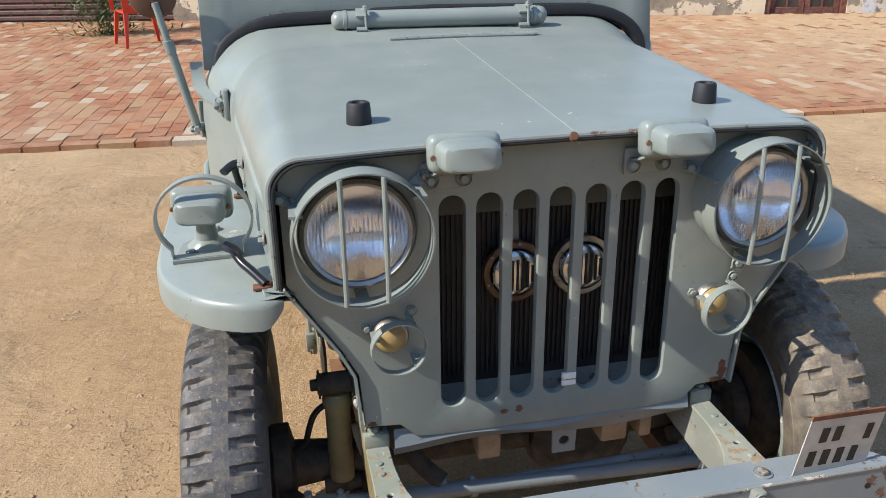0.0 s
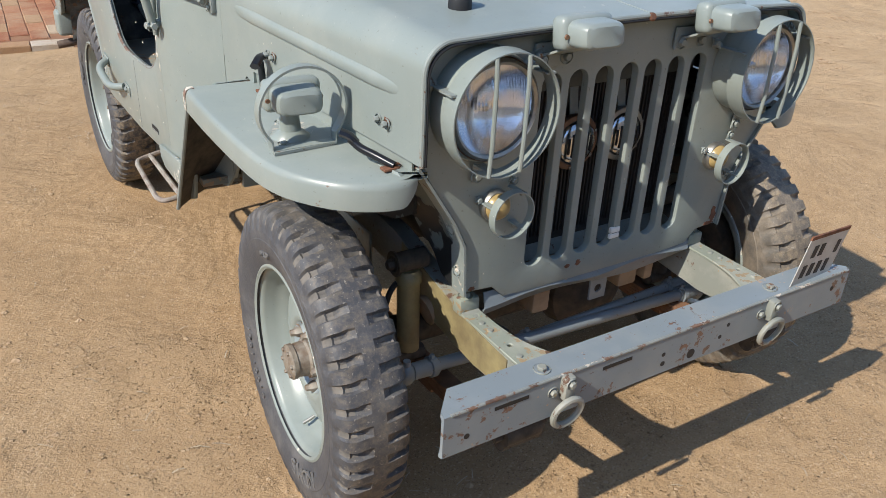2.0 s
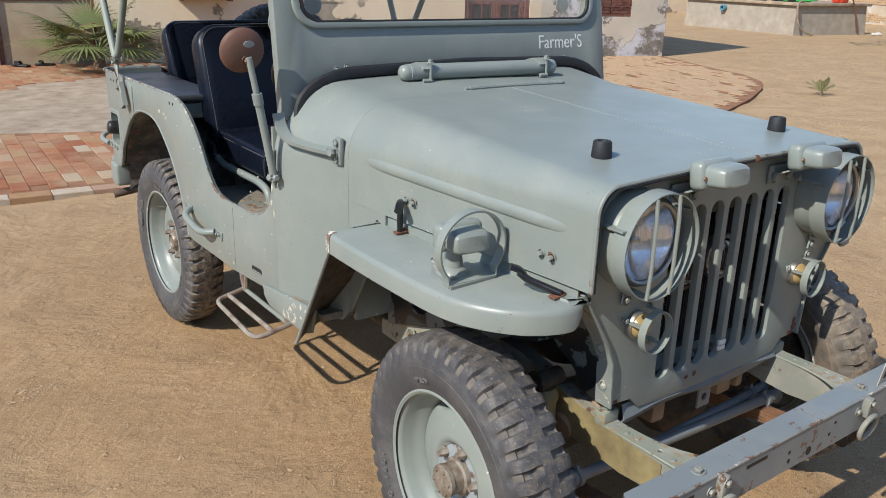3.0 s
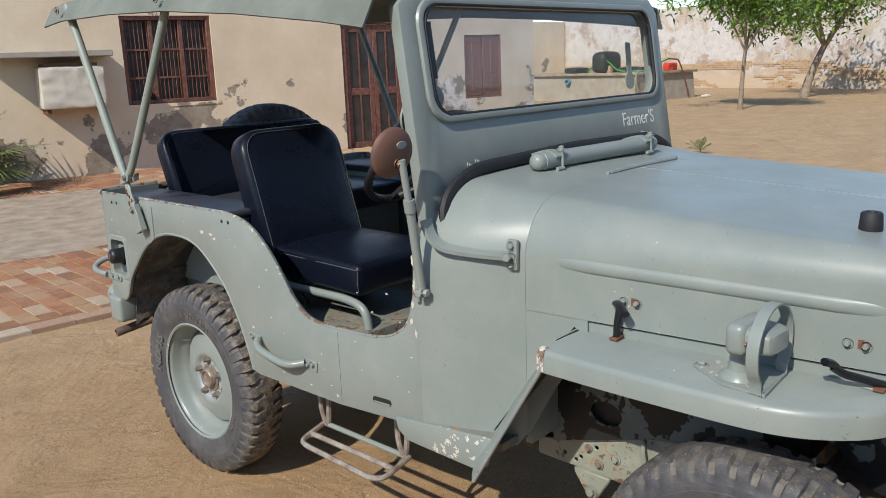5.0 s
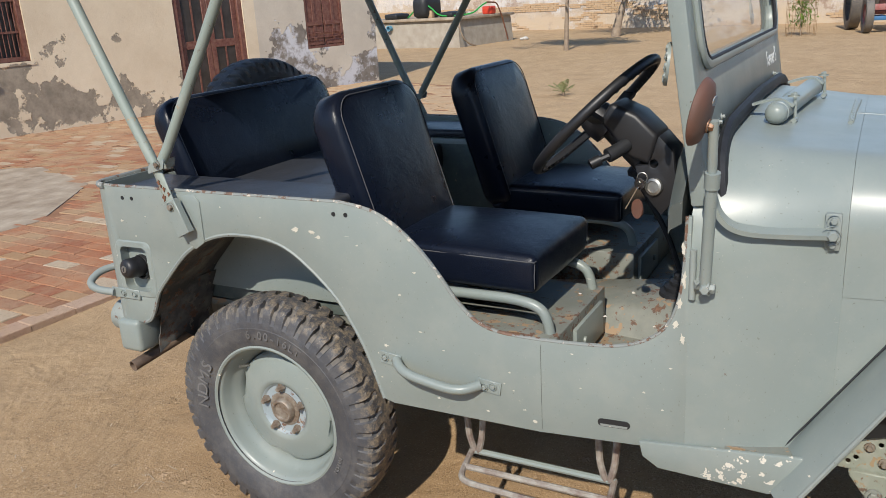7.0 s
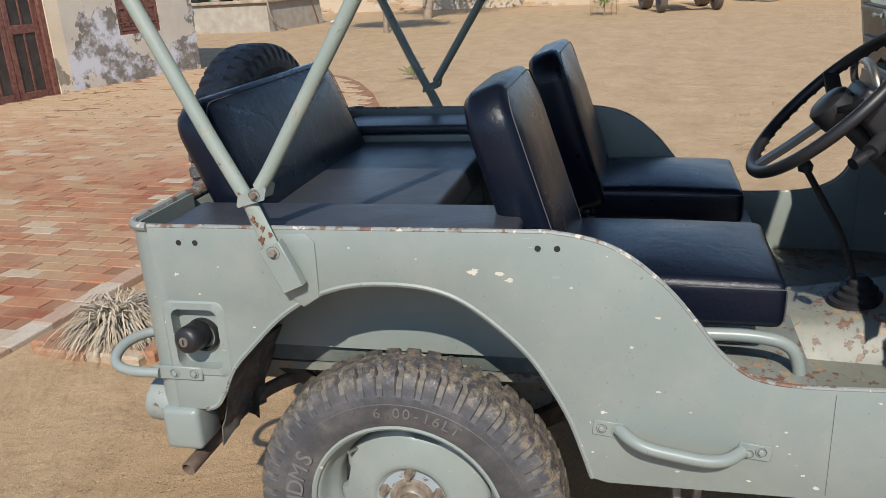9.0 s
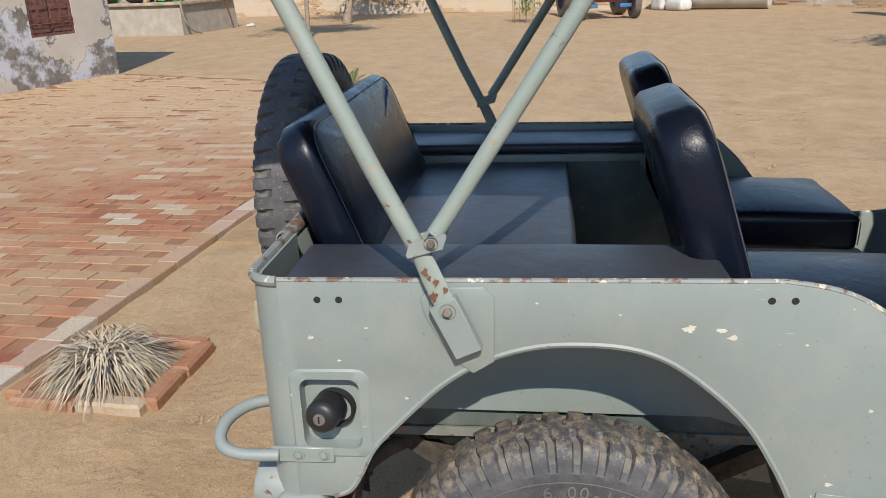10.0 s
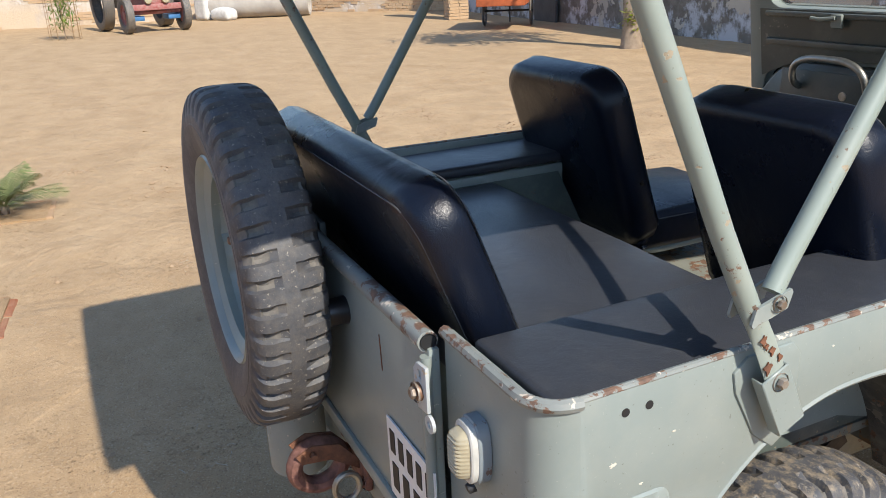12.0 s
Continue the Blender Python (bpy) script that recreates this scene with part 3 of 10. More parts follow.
M_CORNER = paint("rusted_corner_paint", GREEN, 0.46, 0.60, 0.5, (0.55, 0.50, 0.42), 0.3, 60.0)
M_HANGER = paint("weathered_hanger_paint", (0.25, 0.27, 0.22), 0.62, 0.585, 0.5, (0.30, 0.22, 0.13), 0.8)

# ---- the setting ----
def axis_steps(lo, hi, near_lo, near_hi, fine, coarse):
    out, v = [], lo
    while v < hi:
        out.append(v)
        v += fine if near_lo <= v <= near_hi else coarse
    return out + [hi]


def ground_height(x, y):
    p = Vector((x, y, 0.0))
    h = 0.016 * noise.noise(p * 0.9) + 0.010 * noise.noise(p * 2.7 + Vector((5, 1, 0))) + 0.006 * noise.noise(p * 7.5)
    h *= min(1.0, max(0.0, (math.hypot(x, (y - 1.0) * 0.6) - 0.2) / 1.2)) * 0.9 + 0.1
    h += 0.006 * math.exp(-((x + 0.6) ** 2 + (y - 2.02) ** 2) / 0.09)
    return h


bm = bmesh.new()
gx = axis_steps(-60, 60, -4, 9, 0.09, 2.2)
gy = axis_steps(-60, 60, -3.5, 5.5, 0.09, 2.2)
grid = [[bm.verts.new((x, y, ground_height(x, y) - 0.002)) for y in gy] for x in gx]
for i in range(len(gx) - 1):
    for j in range(len(gy) - 1):
        bm.faces.new((grid[i][j], grid[i + 1][j], grid[i + 1][j + 1], grid[i][j + 1]))
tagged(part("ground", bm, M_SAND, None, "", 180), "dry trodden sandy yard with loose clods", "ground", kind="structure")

# house: u runs along the facade from its corner, n points out of the wall
H0, HU, HN = Vector((11.2, 9.14, 0)), Vector((-0.9724, 0.2334, 0)), Vector((-0.2334, -0.9724, 0))
HOUSE = Matrix(((HU.x, 0, HN.x, H0.x), (HU.y, 0, HN.y, H0.y), (0, 1, 0, -0.06), (0, 0, 0, 1)))   # local: x along the wall, y up, z out


def wall(name, outline, holes, m, depth, material, label):
    bm = bmesh.new()
    slab(bm, outline, holes, m, depth)
    return tagged(part(name, bm, material, None, "", 30), label, "wall", kind="structure")


def rect(x0, x1, y0, y1):
    return [(x0, y0), (x1, y0), (x1, y1), (x0, y1)]


WIN2, DOOR, WIN1, GATE = (0.80, 1.66, 0.80, 1.95), (2.93, 4.18, 0.0, 2.25), (6.38, 7.70, 1.04, 2.30), (10.0, 11.3, 0.02, 2.2)
wall("wall_house_east", rect(0, 2.70, -0.3, 3.6), [rect(*WIN2)], HOUSE, 0.34, M_PLASTER2, "peeling whitewashed plaster house wall")
wall("wall_house_west", rect(2.70, 13.2, -0.3, 3.6), [rect(*[DOOR[0], DOOR[1], 0.0, DOOR[3]]), rect(*WIN1), rect(*GATE)], HOUSE, 0.34, M_PLASTER, "cream plaster house wall with fallen patches")
wall("wall_house_shop", rect(13.2, 19.5, -0.3, 3.6), [rect(13.35, 17.4, 0.0, 2.6)], HOUSE, 0.30, M_PLASTER, "cream plaster wall round a shop front")
wall("wall_house_end", rect(0.34, 9.0, -0.3, 3.6), [], HOUSE @ Matrix(((0, 0, 1, 0), (0, 1, 0, 0), (-1, 0, 0, 0), (0, 0, 0, 1))) @ Matrix.Diagonal((1, 1, -1, 1)), 0.34, M_PLASTER2, "plain plaster end wall of the house")

# ---- the jeep: front towards -y, its right side towards -x, front axle at y = 0 ----
jeep = thing("jeep", "old open grey-green jeep parked on a sandy yard", "car")
WB, TYRE_R, TRACK = 2.02, 0.347, 0.602


def side_x(y):
    return 0.655 + 0.02 * (y - 0.9)


def mirrored(f):
    for s in (-1, 1):
        f(s)


def side_plane(s, off=0.0):
    """Local x = along the jeep, y = up, z = outward."""
    d = Vector((s * 0.02, 1, 0)).normalized()
    o = Vector((s * (side_x(0) + off), 0, 0))
    up = Vector((0, 0, 1))
    out = Vector((s, -0.02, 0)).normalized()
    return Matrix(((d.x, up.x, out.x, o.x), (d.y, up.y, out.y, o.y), (d.z, up.z, out.z, o.z), (0, 0, 0, 1)))


# tub sides
ARCH = [(2.440, 0.600), (2.412, 0.612), (2.390, 0.645), (2.362, 0.700), (2.315, 0.752), (2.24, 0.825), (2.165, 0.872), (2.08, 0.898), (1.99, 0.902), (1.92, 0.893), (1.86, 0.868), (1.795, 0.818), (1.74, 0.762), (1.70, 0.700), (1.66, 0.620), (1.62, 0.500)]
CUT = [(0.880, 1.03), (0.885, 0.90), (0.900, 0.825), (0.930, 0.775), (0.985, 0.742), (1.06, 0.727), (1.20, 0.722), (1.29, 0.726), (1.345, 0.742), (1.395, 0.785), (1.44, 0.845), (1.489, 0.905), (1.555, 0.963), (1.62, 0.995), (1.70, 1.010)]


def smooth(pts, n=4):
    out = []
    for i in range(len(pts) - 1):
        p0, p1, p2, p3 = (Vector(pts[max(0, min(len(pts) - 1, i + k))]) for k in (-1, 0, 1, 2))
        for j in range(n):
            t = j / n
            q = 0.5 * (2 * p1 + (p2 - p0) * t + (2 * p0 - 5 * p1 + 4 * p2 - p3) * t * t + (3 * p1 - p0 - 3 * p2 + p3) * t ** 3)
            out.append((q.x, q.y))
    return out + [tuple(pts[-1])]


ARCH, CUT = smooth(ARCH), smooth(CUT)


RECESS = arc(2.466, 0.818, 0.018, 0, 90, 5) + arc(2.397, 0.818, 0.018, 90, 180, 5) + arc(2.397, 0.718, 0.018, 180, 270, 5) + arc(2.466, 0.718, 0.018, 270, 360, 5)


def tub_side(s):
    bm = bmesh.new()
    outline = [(0.872, 1.03), (0.872, 0.505), (0.95, 0.505), (1.2, 0.490), (1.59, 0.492)] + ARCH[::-1] + [(2.505, 0.600), (2.505, 1.012)] + CUT[::-1]
    outline = outline[:-1] + [(0.880, 1.03)]
    slab(bm, outline, [RECESS], side_plane(s), 0.016)
    bevel_sharp(bm, 0.003)
    ob = part("tub_side", bm, M_PAINT, jeep, "chipped grey-green side panel")
    lip = bmesh.new()
    m = side_plane(s, 0.0015)
    strap_path = [m @ Vector((y, z, -0.006)) for y, z in [(2.505, 1.013)] + CUT[::-1]]
    sweep(lip, strap_path, circle(0.0052, 8))
    part("edge_roll", lip, M_RIM, ob, "chipped rolled edge with bare metal")
    lip = bmesh.new()
    sweep(lip, [m @ Vector((y, z, -0.005)) for y, z in ARCH], circle(0.006, 6))
    part("arch_edge", lip, M_LIP, ob)
    return ob


def bevel_sharp(bm, r, seg=2, angle=40):
    edges = [e for e in bm.edges if len(e.link_faces) == 2 and e.calc_face_angle(0) > radians(angle)]
    bmesh.ops.bevel(bm, geom=edges, offset=r, segments=seg, profile=0.5, affect="EDGES", clamp_overlap=True)


side_r, side_l = tub_side(-1), tub_side(1)


def rear_corner(s):
    """Rounded rear corner and the panel beside the tailgate."""
    bm = bmesh.new()
    x = side_x(2.505)
    plan = [(x, 2.503)] + [(x - 0.050 + 0.050 * math.cos(a), 2.506 + 0.050 * math.sin(a)) for a in [math.pi / 2 * k / 7 for k in range(8)]] + [(0.4345, 2.556)]
    rings = [[Vector((s * px, py, z)) for px, py in plan] for z in (0.600, 0.8, 1.012)]
    loft(bm, rings)
    thicken(bm, 0.014)
    ob = part("rear_corner", bm, M_PAINT, jeep)
    lip = bmesh.new()
    sweep(lip, [Vector((s * px, py, 1.013)) for px, py in plan], circle(0.009, 8))
    part("edge_roll", lip, M_RIM, ob, "chipped rolled edge with rust")
    return ob


corner_r, corner_l = rear_corner(-1), rear_corner(1)

# tailgate with its rolled tube top
bm = bmesh.new()
box(bm, -0.427, 0.427, 2.535, 2.553, 0.60, 0.985, 0.004)
box(bm, -0.427, 0.427, 2.548, 2.562, 0.60, 0.63, 0.004)
TAIL = Matrix.Translation((0, 0.025, 0))      # the tail panel's own place along the jeep
gate = part("tailgate", bm, M_PAINT, jeep, "grey-green tailgate", m=TAIL)
bm = bmesh.new()
sweep(bm, [(-0.419, 2.55, 0.995), (0.419, 2.55, 0.995)], circle(0.016, 14))
part("rolled_top", bm, M_RIM, gate, "worn tubular top edge")
for s in (-1, 1):
    bm = bmesh.new()
    revolve(bm, [(0.0, 0.0), (0.0125, 0.0), (0.0125, 0.003)], facing((s * 0.4195, 2.55, 0.995), (s, 0, 0)), 14)
    part("tube_end", bm, M_BLACKINK, gate, "dark open end of the tube")
    bm = bmesh.new()
    sweep(bm, [(s * 0.423, 2.556, 0.61), (s * 0.423, 2.556, 0.975)], circle(0.009, 10))
    part("rolled_side", bm, M_PAINT, gate)
bm = bmesh.new()
box(bm, -0.60, 0.60, 2.51, 2.565, 0.562, 0.604, 0.006)
part("rear_sill", bm, M_PAINT, jeep)

# floor, wheel boxes with black mats, seat riser
for y0, y1, z0, z1, name in ((0.62, 1.585, 0.515, 0.535, "front_floor"), (1.607, 2.53, 0.575, 0.595, "rear_floor"), (1.587, 1.605, 0.52, 0.595, "floor_riser")):
    bm = bmesh.new()
    half_w = 0.438 if name == "rear_floor" else 0.64
    box(bm, -half_w, half_w, y0, y1, z0, z1)
    part(name, bm, M_BARE, jeep, "worn dusty floor with rust")


def wheel_box(s):
    bm = bmesh.new()
    x0, x1 = sorted((s * 0.44, s * 0.655))
    box(bm, x0, x1, 1.78, 2.52, 0.905, 0.965, 0.006)
    xi0, xi1 = sorted((s * 0.44, s * 0.455))
    slab(bm, [(1.61, 0.60), (1.61, 0.68), (1.70, 0.74), (1.80, 0.915), (2.52, 0.915), (2.52, 0.60), (2.40, 0.648), (1.75, 0.646)], [], Matrix(((0, 0, 1, xi1), (1, 0, 0, 0), (0, 1, 0, 0), (0, 0, 0, 1))), 0.015)
    ob = part("wheel_box", bm, M_PAINT, jeep)
    # thin cover added over the inner side, darker than the wheel box itself
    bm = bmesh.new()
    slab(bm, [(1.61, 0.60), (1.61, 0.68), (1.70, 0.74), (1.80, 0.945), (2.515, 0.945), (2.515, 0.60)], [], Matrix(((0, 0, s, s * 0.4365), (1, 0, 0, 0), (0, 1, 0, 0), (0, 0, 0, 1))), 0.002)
    part("inner_panel", bm, M_INNER, ob, "darker inner panel with scraped paint")
    bm = bmesh.new()
    cushion(bm, 0.215, 0.75, 0.028, 0.012, Matrix.Translation((s * 0.548, 2.14, 0.967)), 0.004)
    part("side_mat", bm, M_MAT, jeep, "dusty black vinyl pad on the wheel box")
    return ob


mirrored(wheel_box)

# hood and cowl
HOOD = ((-0.238, 0.490, 0.055, 0.055, 1.090), (-0.15, 0.497, 0.06, 0.06, 1.095), (0.1, 0.519, 0.085, 0.085, 1.109), (0.35, 0.541, 0.11, 0.115, 1.123), (0.60, 0.563, 0.14, 0.15, 1.137), (0.66, 0.592, 0.16, 0.17, 1.142), (0.74, 0.625, 0.18, 0.20, 1.151), (0.82, 0.648, 0.20, 0.225, 1.161), (0.88, 0.655, 0.21, 0.24, 1.168))


def hood_row(y):
    for a, b in zip(HOOD, HOOD[1:]):
        if a[0] <= y <= b[0]:
            t = (y - a[0]) / (b[0] - a[0])
            return [p + (q - p) * t for p, q in zip(a, b)]
    return HOOD[0] if y < 0 else HOOD[-1]


def hood_ring(y, low, inset=0.0):
    _, w, rx, rz, top = hood_row(y)
    w, top = w - inset, top - inset
    half = [(w, low), (w, (low + top - rz) / 2)]
    for k in range(11):
        a = math.pi / 2 * k / 10
        half.append((w - rx + rx * math.cos(a), top - 0.008 - rz + rz * math.sin(a)))
    half += [((w - rx) * f, top - 0.008 * f * f) for f in (0.75, 0.5, 0.25)]
    return [Vector((-x, y, z)) for x, z in half] + [Vector((0, y, top))] + [Vector((x, y, z)) for x, z in half[::-1]]


def hood_z(x, y):
    _, w, rx, rz, top = hood_row(y)
    ax = abs(x)
    if ax < w - rx:
        return top - 0.008 * (ax / (w - rx)) ** 2
    t = min(1.0, (ax - (w - rx)) / rx)
    return top - 0.008 - rz + rz * math.sqrt(1 - t * t)


bm = bmesh.new()
loft(bm, [hood_ring(-0.238 + (0.5990 + 0.238) * k / 16, 0.864) for k in range(17)])
thicken(bm, 0.012)
hood = part("hood", bm, M_PAINT, jeep, "dusty grey-green bonnet with a high flat top")
bm = bmesh.new()
sweep(bm, hood_ring(-0.238, 0.864, 0.002), circle(0.005, 8))
part("front_edge", bm, M_LIP, hood, "bonnet edge worn to metal")
# added black strip that draws the shadow line of the gap under the edge
bm = bmesh.new()
sweep(bm, hood_ring(-0.239, 0.864, 0.0085), circle(0.0038, 8))
part("edge_lacing", bm, M_RUBBER_PART, hood, "black strip put in for the shadowed gap inside the bonnet edge")
bm = bmesh.new()
loft(bm, [hood_ring(0.5996 + 0.2764 * k / 12, max(0.505, 0.806 - (0.5996 + 0.2764 * k / 12 - 0.452) * 1.80)) for k in range(13)])
thicken(bm, 0.012)
part("cowl", bm, M_PAINT, jeep, "grey-green scuttle and front side panels")
for s in (-1, 1):      # the side panel runs on below the bonnet
    bm = bmesh.new()
    rings = []
    for k in range(7):
        y = 0.436 + (0.601 - 0.436) * k / 6
        w = hood_row(y)[1] - 0.0015
        low = max(0.505, 0.806 - (y - 0.452) * 1.80) - 0.004
        rings.append([Vector((s * w, y, low + (0.880 - low) * j / 3)) for j in range(4)])
    loft(bm, rings)
    thicken(bm, 0.010)
    part("side_gusset", bm, M_PAINT, jeep)
for s in (-1, 1):
    bm = bmesh.new()
    ledge = bmesh.new()
    loft(ledge, [[Vector((s * (hood_row(y)[1] - 0.008), y, z)) for y in (-0.20, 0.0, 0.2, 0.436)] for z in (0.832, 0.859)])
    thicken(ledge, 0.004)
    part("hood_ledge", ledge, M_PAINT, jeep, "ledge under the bonnet side")
    rings = []
    for k in range(15):
        y = 0.53 - 0.715 * k / 14
        f = min(1.0, 0.12 + 0.5 * k, 0.12 + 0.5 * (14 - k))
        rings.append([Vector((s * (hood_row(y)[1] - 0.003 + 0.0095 * f * math.cos(t)), y, 0.991 - 0.010 * k / 14 + (0.012 + 0.004 * f) * math.sin(t))) for t in [2 * math.pi * j / 14 for j in range(14)]])
    loft(bm, rings, True, True)
    part("side_bead", bm, M_PAINT, hood, "pressed stiffening bead")

# grille with seven slots
GR = pose(0.012, -0.205, 0, 90, 0, 0)
SLOTS = [-0.198 + 0.066 * k for k in range(7)]
half = [(0.484, 0.855), (0.484, 1.035)] + arc(0.434, 1.035, 0.05, 0, 90, 6)[1:]
left = [(0.0, 0.515), (0.19, 0.515), (0.27, 0.520), (0.30, 0.550), (0.365, 0.555), (0.372, 0.665), (0.40, 0.720), (0.455, 0.805)]
outline = left + half
outline = outline + [(-x, z) for x, z in outline[::-1] if x > 0]
holes = [arc(x, 0.966, 0.0235, 0, 180, 10) + arc(x, 0.598, 0.0235, 180, 360, 10) for x in SLOTS]
bm = bmesh.new()
front = slab(bm, outline, holes, GR, 0.018)
rim = [e for e in bm.edges if all(abs(v.co.y + 0.205) < 1e-5 for v in e.verts) and len(e.link_faces) == 2 and e.calc_face_angle(0) > 0.5]
bmesh.ops.bevel(bm, geom=rim, offset=0.008, segments=3, profile=0.5, affect="EDGES", clamp_overlap=True)
grille = part("grille", bm, M_PAINT, jeep, "grey-green grille panel with seven upright slots", 50)

for x, z, rx, rz in ((-0.100, 0.549, 0.010, 0.006), (-0.070, 0.551, 0.009, 0.010), (0.352, 0.580, 0.012, 0.028), (0.340, 0.558, 0.020, 0.007), (-0.352, 0.560, 0.010, 0.006)):
    bm = bmesh.new()
    slab(bm, [(x + rx * math.cos(t) * (0.75 + 0.25 * math.sin(5 * t + x * 60)), z + rz * math.sin(t) * (0.75 + 0.25 * math.cos(7 * t))) for t in [k * math.pi / 8 for k in range(16)]], [], Matrix.Translation((0, -0.0009, 0)) @ GR, 0.002)
    part("rust_patch", bm, M_RUST, grille, "dent rubbed down to rust", 0)

# fenders
PLAN = [(0.46, 0.46), (0.695, 0.46), (0.70, 0.30), (0.70, 0.12), (0.695, 0.0), (0.680, -0.07), (0.652, -0.125), (0.61, -0.175), (0.56, -0.205), (0.525, -0.214), (0.500, -0.212), (0.484, -0.204)]


def fender(s):
    bm = bmesh.new()
    top = [Vector((s * x, y, 0.836)) for x, y in PLAN[:1] + smooth(PLAN[1:], 3)]
    edge = top[1:]
    lip = [(0.0, 0.0), (0.006, -0.004), (0.010, -0.014), (0.010, -0.052), (0.002, -0.056)]

    def out(i):
        a, b = edge[max(i - 1, 0)], edge[min(i + 1, len(edge) - 1)]
        d = (b - a).normalized()
        return Vector((d.y, -d.x, 0)) * s
    rings = [[p + out(i) * a * (1 if out(i).dot(p - Vector((s * 0.5, 0.2, p.z))) > 0 else -1) + Vector((0, 0, b * min(1.0, 0.30 + 0.16 * (len(edge) - 1 - i)))) for i, p in enumerate(edge)] for a, b in lip]
    inner = [Vector((s * 0.46, p.y, 0.836)) for p in edge]
    loft(bm, [inner] + rings)
    thicken(bm, 0.006)
    ob = part("fender", bm, M_PAINT, jeep, "flat grey-green front mudguard with a rolled lip")
    # sloping rear flap: from the seam on the body out to a thin pointed edge
    def flap(off, ts=(0, 0.25, 0.5, 0.75, 1.0)):
        rings = []
        for x0, x1, p, q in ((0.42, 0.42, (0.463, 0.8405), (0.715, 0.478)), (0.551, 0.604, (0.463, 0.8405), (0.715, 0.478)), (0.63, 0.655, (0.466, 0.838), (0.700, 0.462)), (0.685, 0.692, (0.455, 0.815), (0.676, 0.452)), (0.702, 0.702, (0.449, 0.806), (0.664, 0.450))):
            rings.append([Vector((s * (x0 + (x1 - x0) * t), p[0] + (q[0] - p[0]) * t - off * 0.87, p[1] + (q[1] - p[1]) * t - off * 0.48)) for t in ts])
        return rings
    bm = bmesh.new()
    loft(bm, flap(0.0))
    thicken(bm, 0.003)
    part("rear_flap", bm, M_PAINT, ob, "sloping grey-green rear flap")
    bm = bmesh.new()
    loft(bm, flap(0.006))
    thicken(bm, 0.002)
    part("flap_underside", bm, M_GREASE, ob, "muddy brown underside")
    bm = bmesh.new()
    edge_line = flap(0.003)[-1]
    sweep(bm, edge_line, circle(0.0055, 8))
    part("flap_edge", bm, M_LIP, ob, "chipped folded edge")
    bm = bmesh.new()
    sweep(bm, [p + Vector((s * 0.002, 0.004, 0.002)) for p in flap(0.0)[1]], circle(0.0022, 6))
    part("flap_seam", bm, M_RUBBER_PART, ob, "black sealing strip")
    for name, rows in (("rusty_corner", [[Vector((s * x, y, z)) for y in (0.4635, 0.455, 0.446)] for x, z in ((0.684, 0.8372), (0.696, 0.8372), (0.7025, 0.8335), (0.7072, 0.822), (0.7072, 0.786))]), ("rusty_flap_end", flap(-0.0024, (0.0, 0.035, 0.07))[3:])):
        bm = bmesh.new()
        loft(bm, rows)
        thicken(bm, 0.0008)
        part(name, bm, M_CORNER, ob, "corner worn to rust and cream filler")
    bm = bmesh.new()      # inner wing panel
    slab(bm, [(-0.10, 0.70), (-0.02, 0.655), (0.07, 0.632), (0.18, 0.575), (0.354, 0.545), (0.581, 0.472), (0.62, 0.46), (0.62, 0.83), (-0.10, 0.83)], [[(0.461 + 0.045 * math.cos(t), 0.580 + 0.032 * math.sin(t)) for t in [k * math.pi / 8 for k in range(16)]]], Matrix(((0, 0, s, s * 0.42), (1, 0, 0, 0), (0, 1, 0, 0), (0, 0, 0, 1))), 0.008)
    plate = bmesh.new()
    box(plate, min(s * 0.36, s * 0.405), max(s * 0.36, s * 0.405), 0.39, 0.53, 0.53, 0.64, 0.006)
    part("hole_backing", plate, M_DARK, ob, "black engine part behind the hole")
    part("inner_wing", bm, M_SPLASH, ob, "inner wing with flaked black undercoat")
    return ob


mirrored(fender)

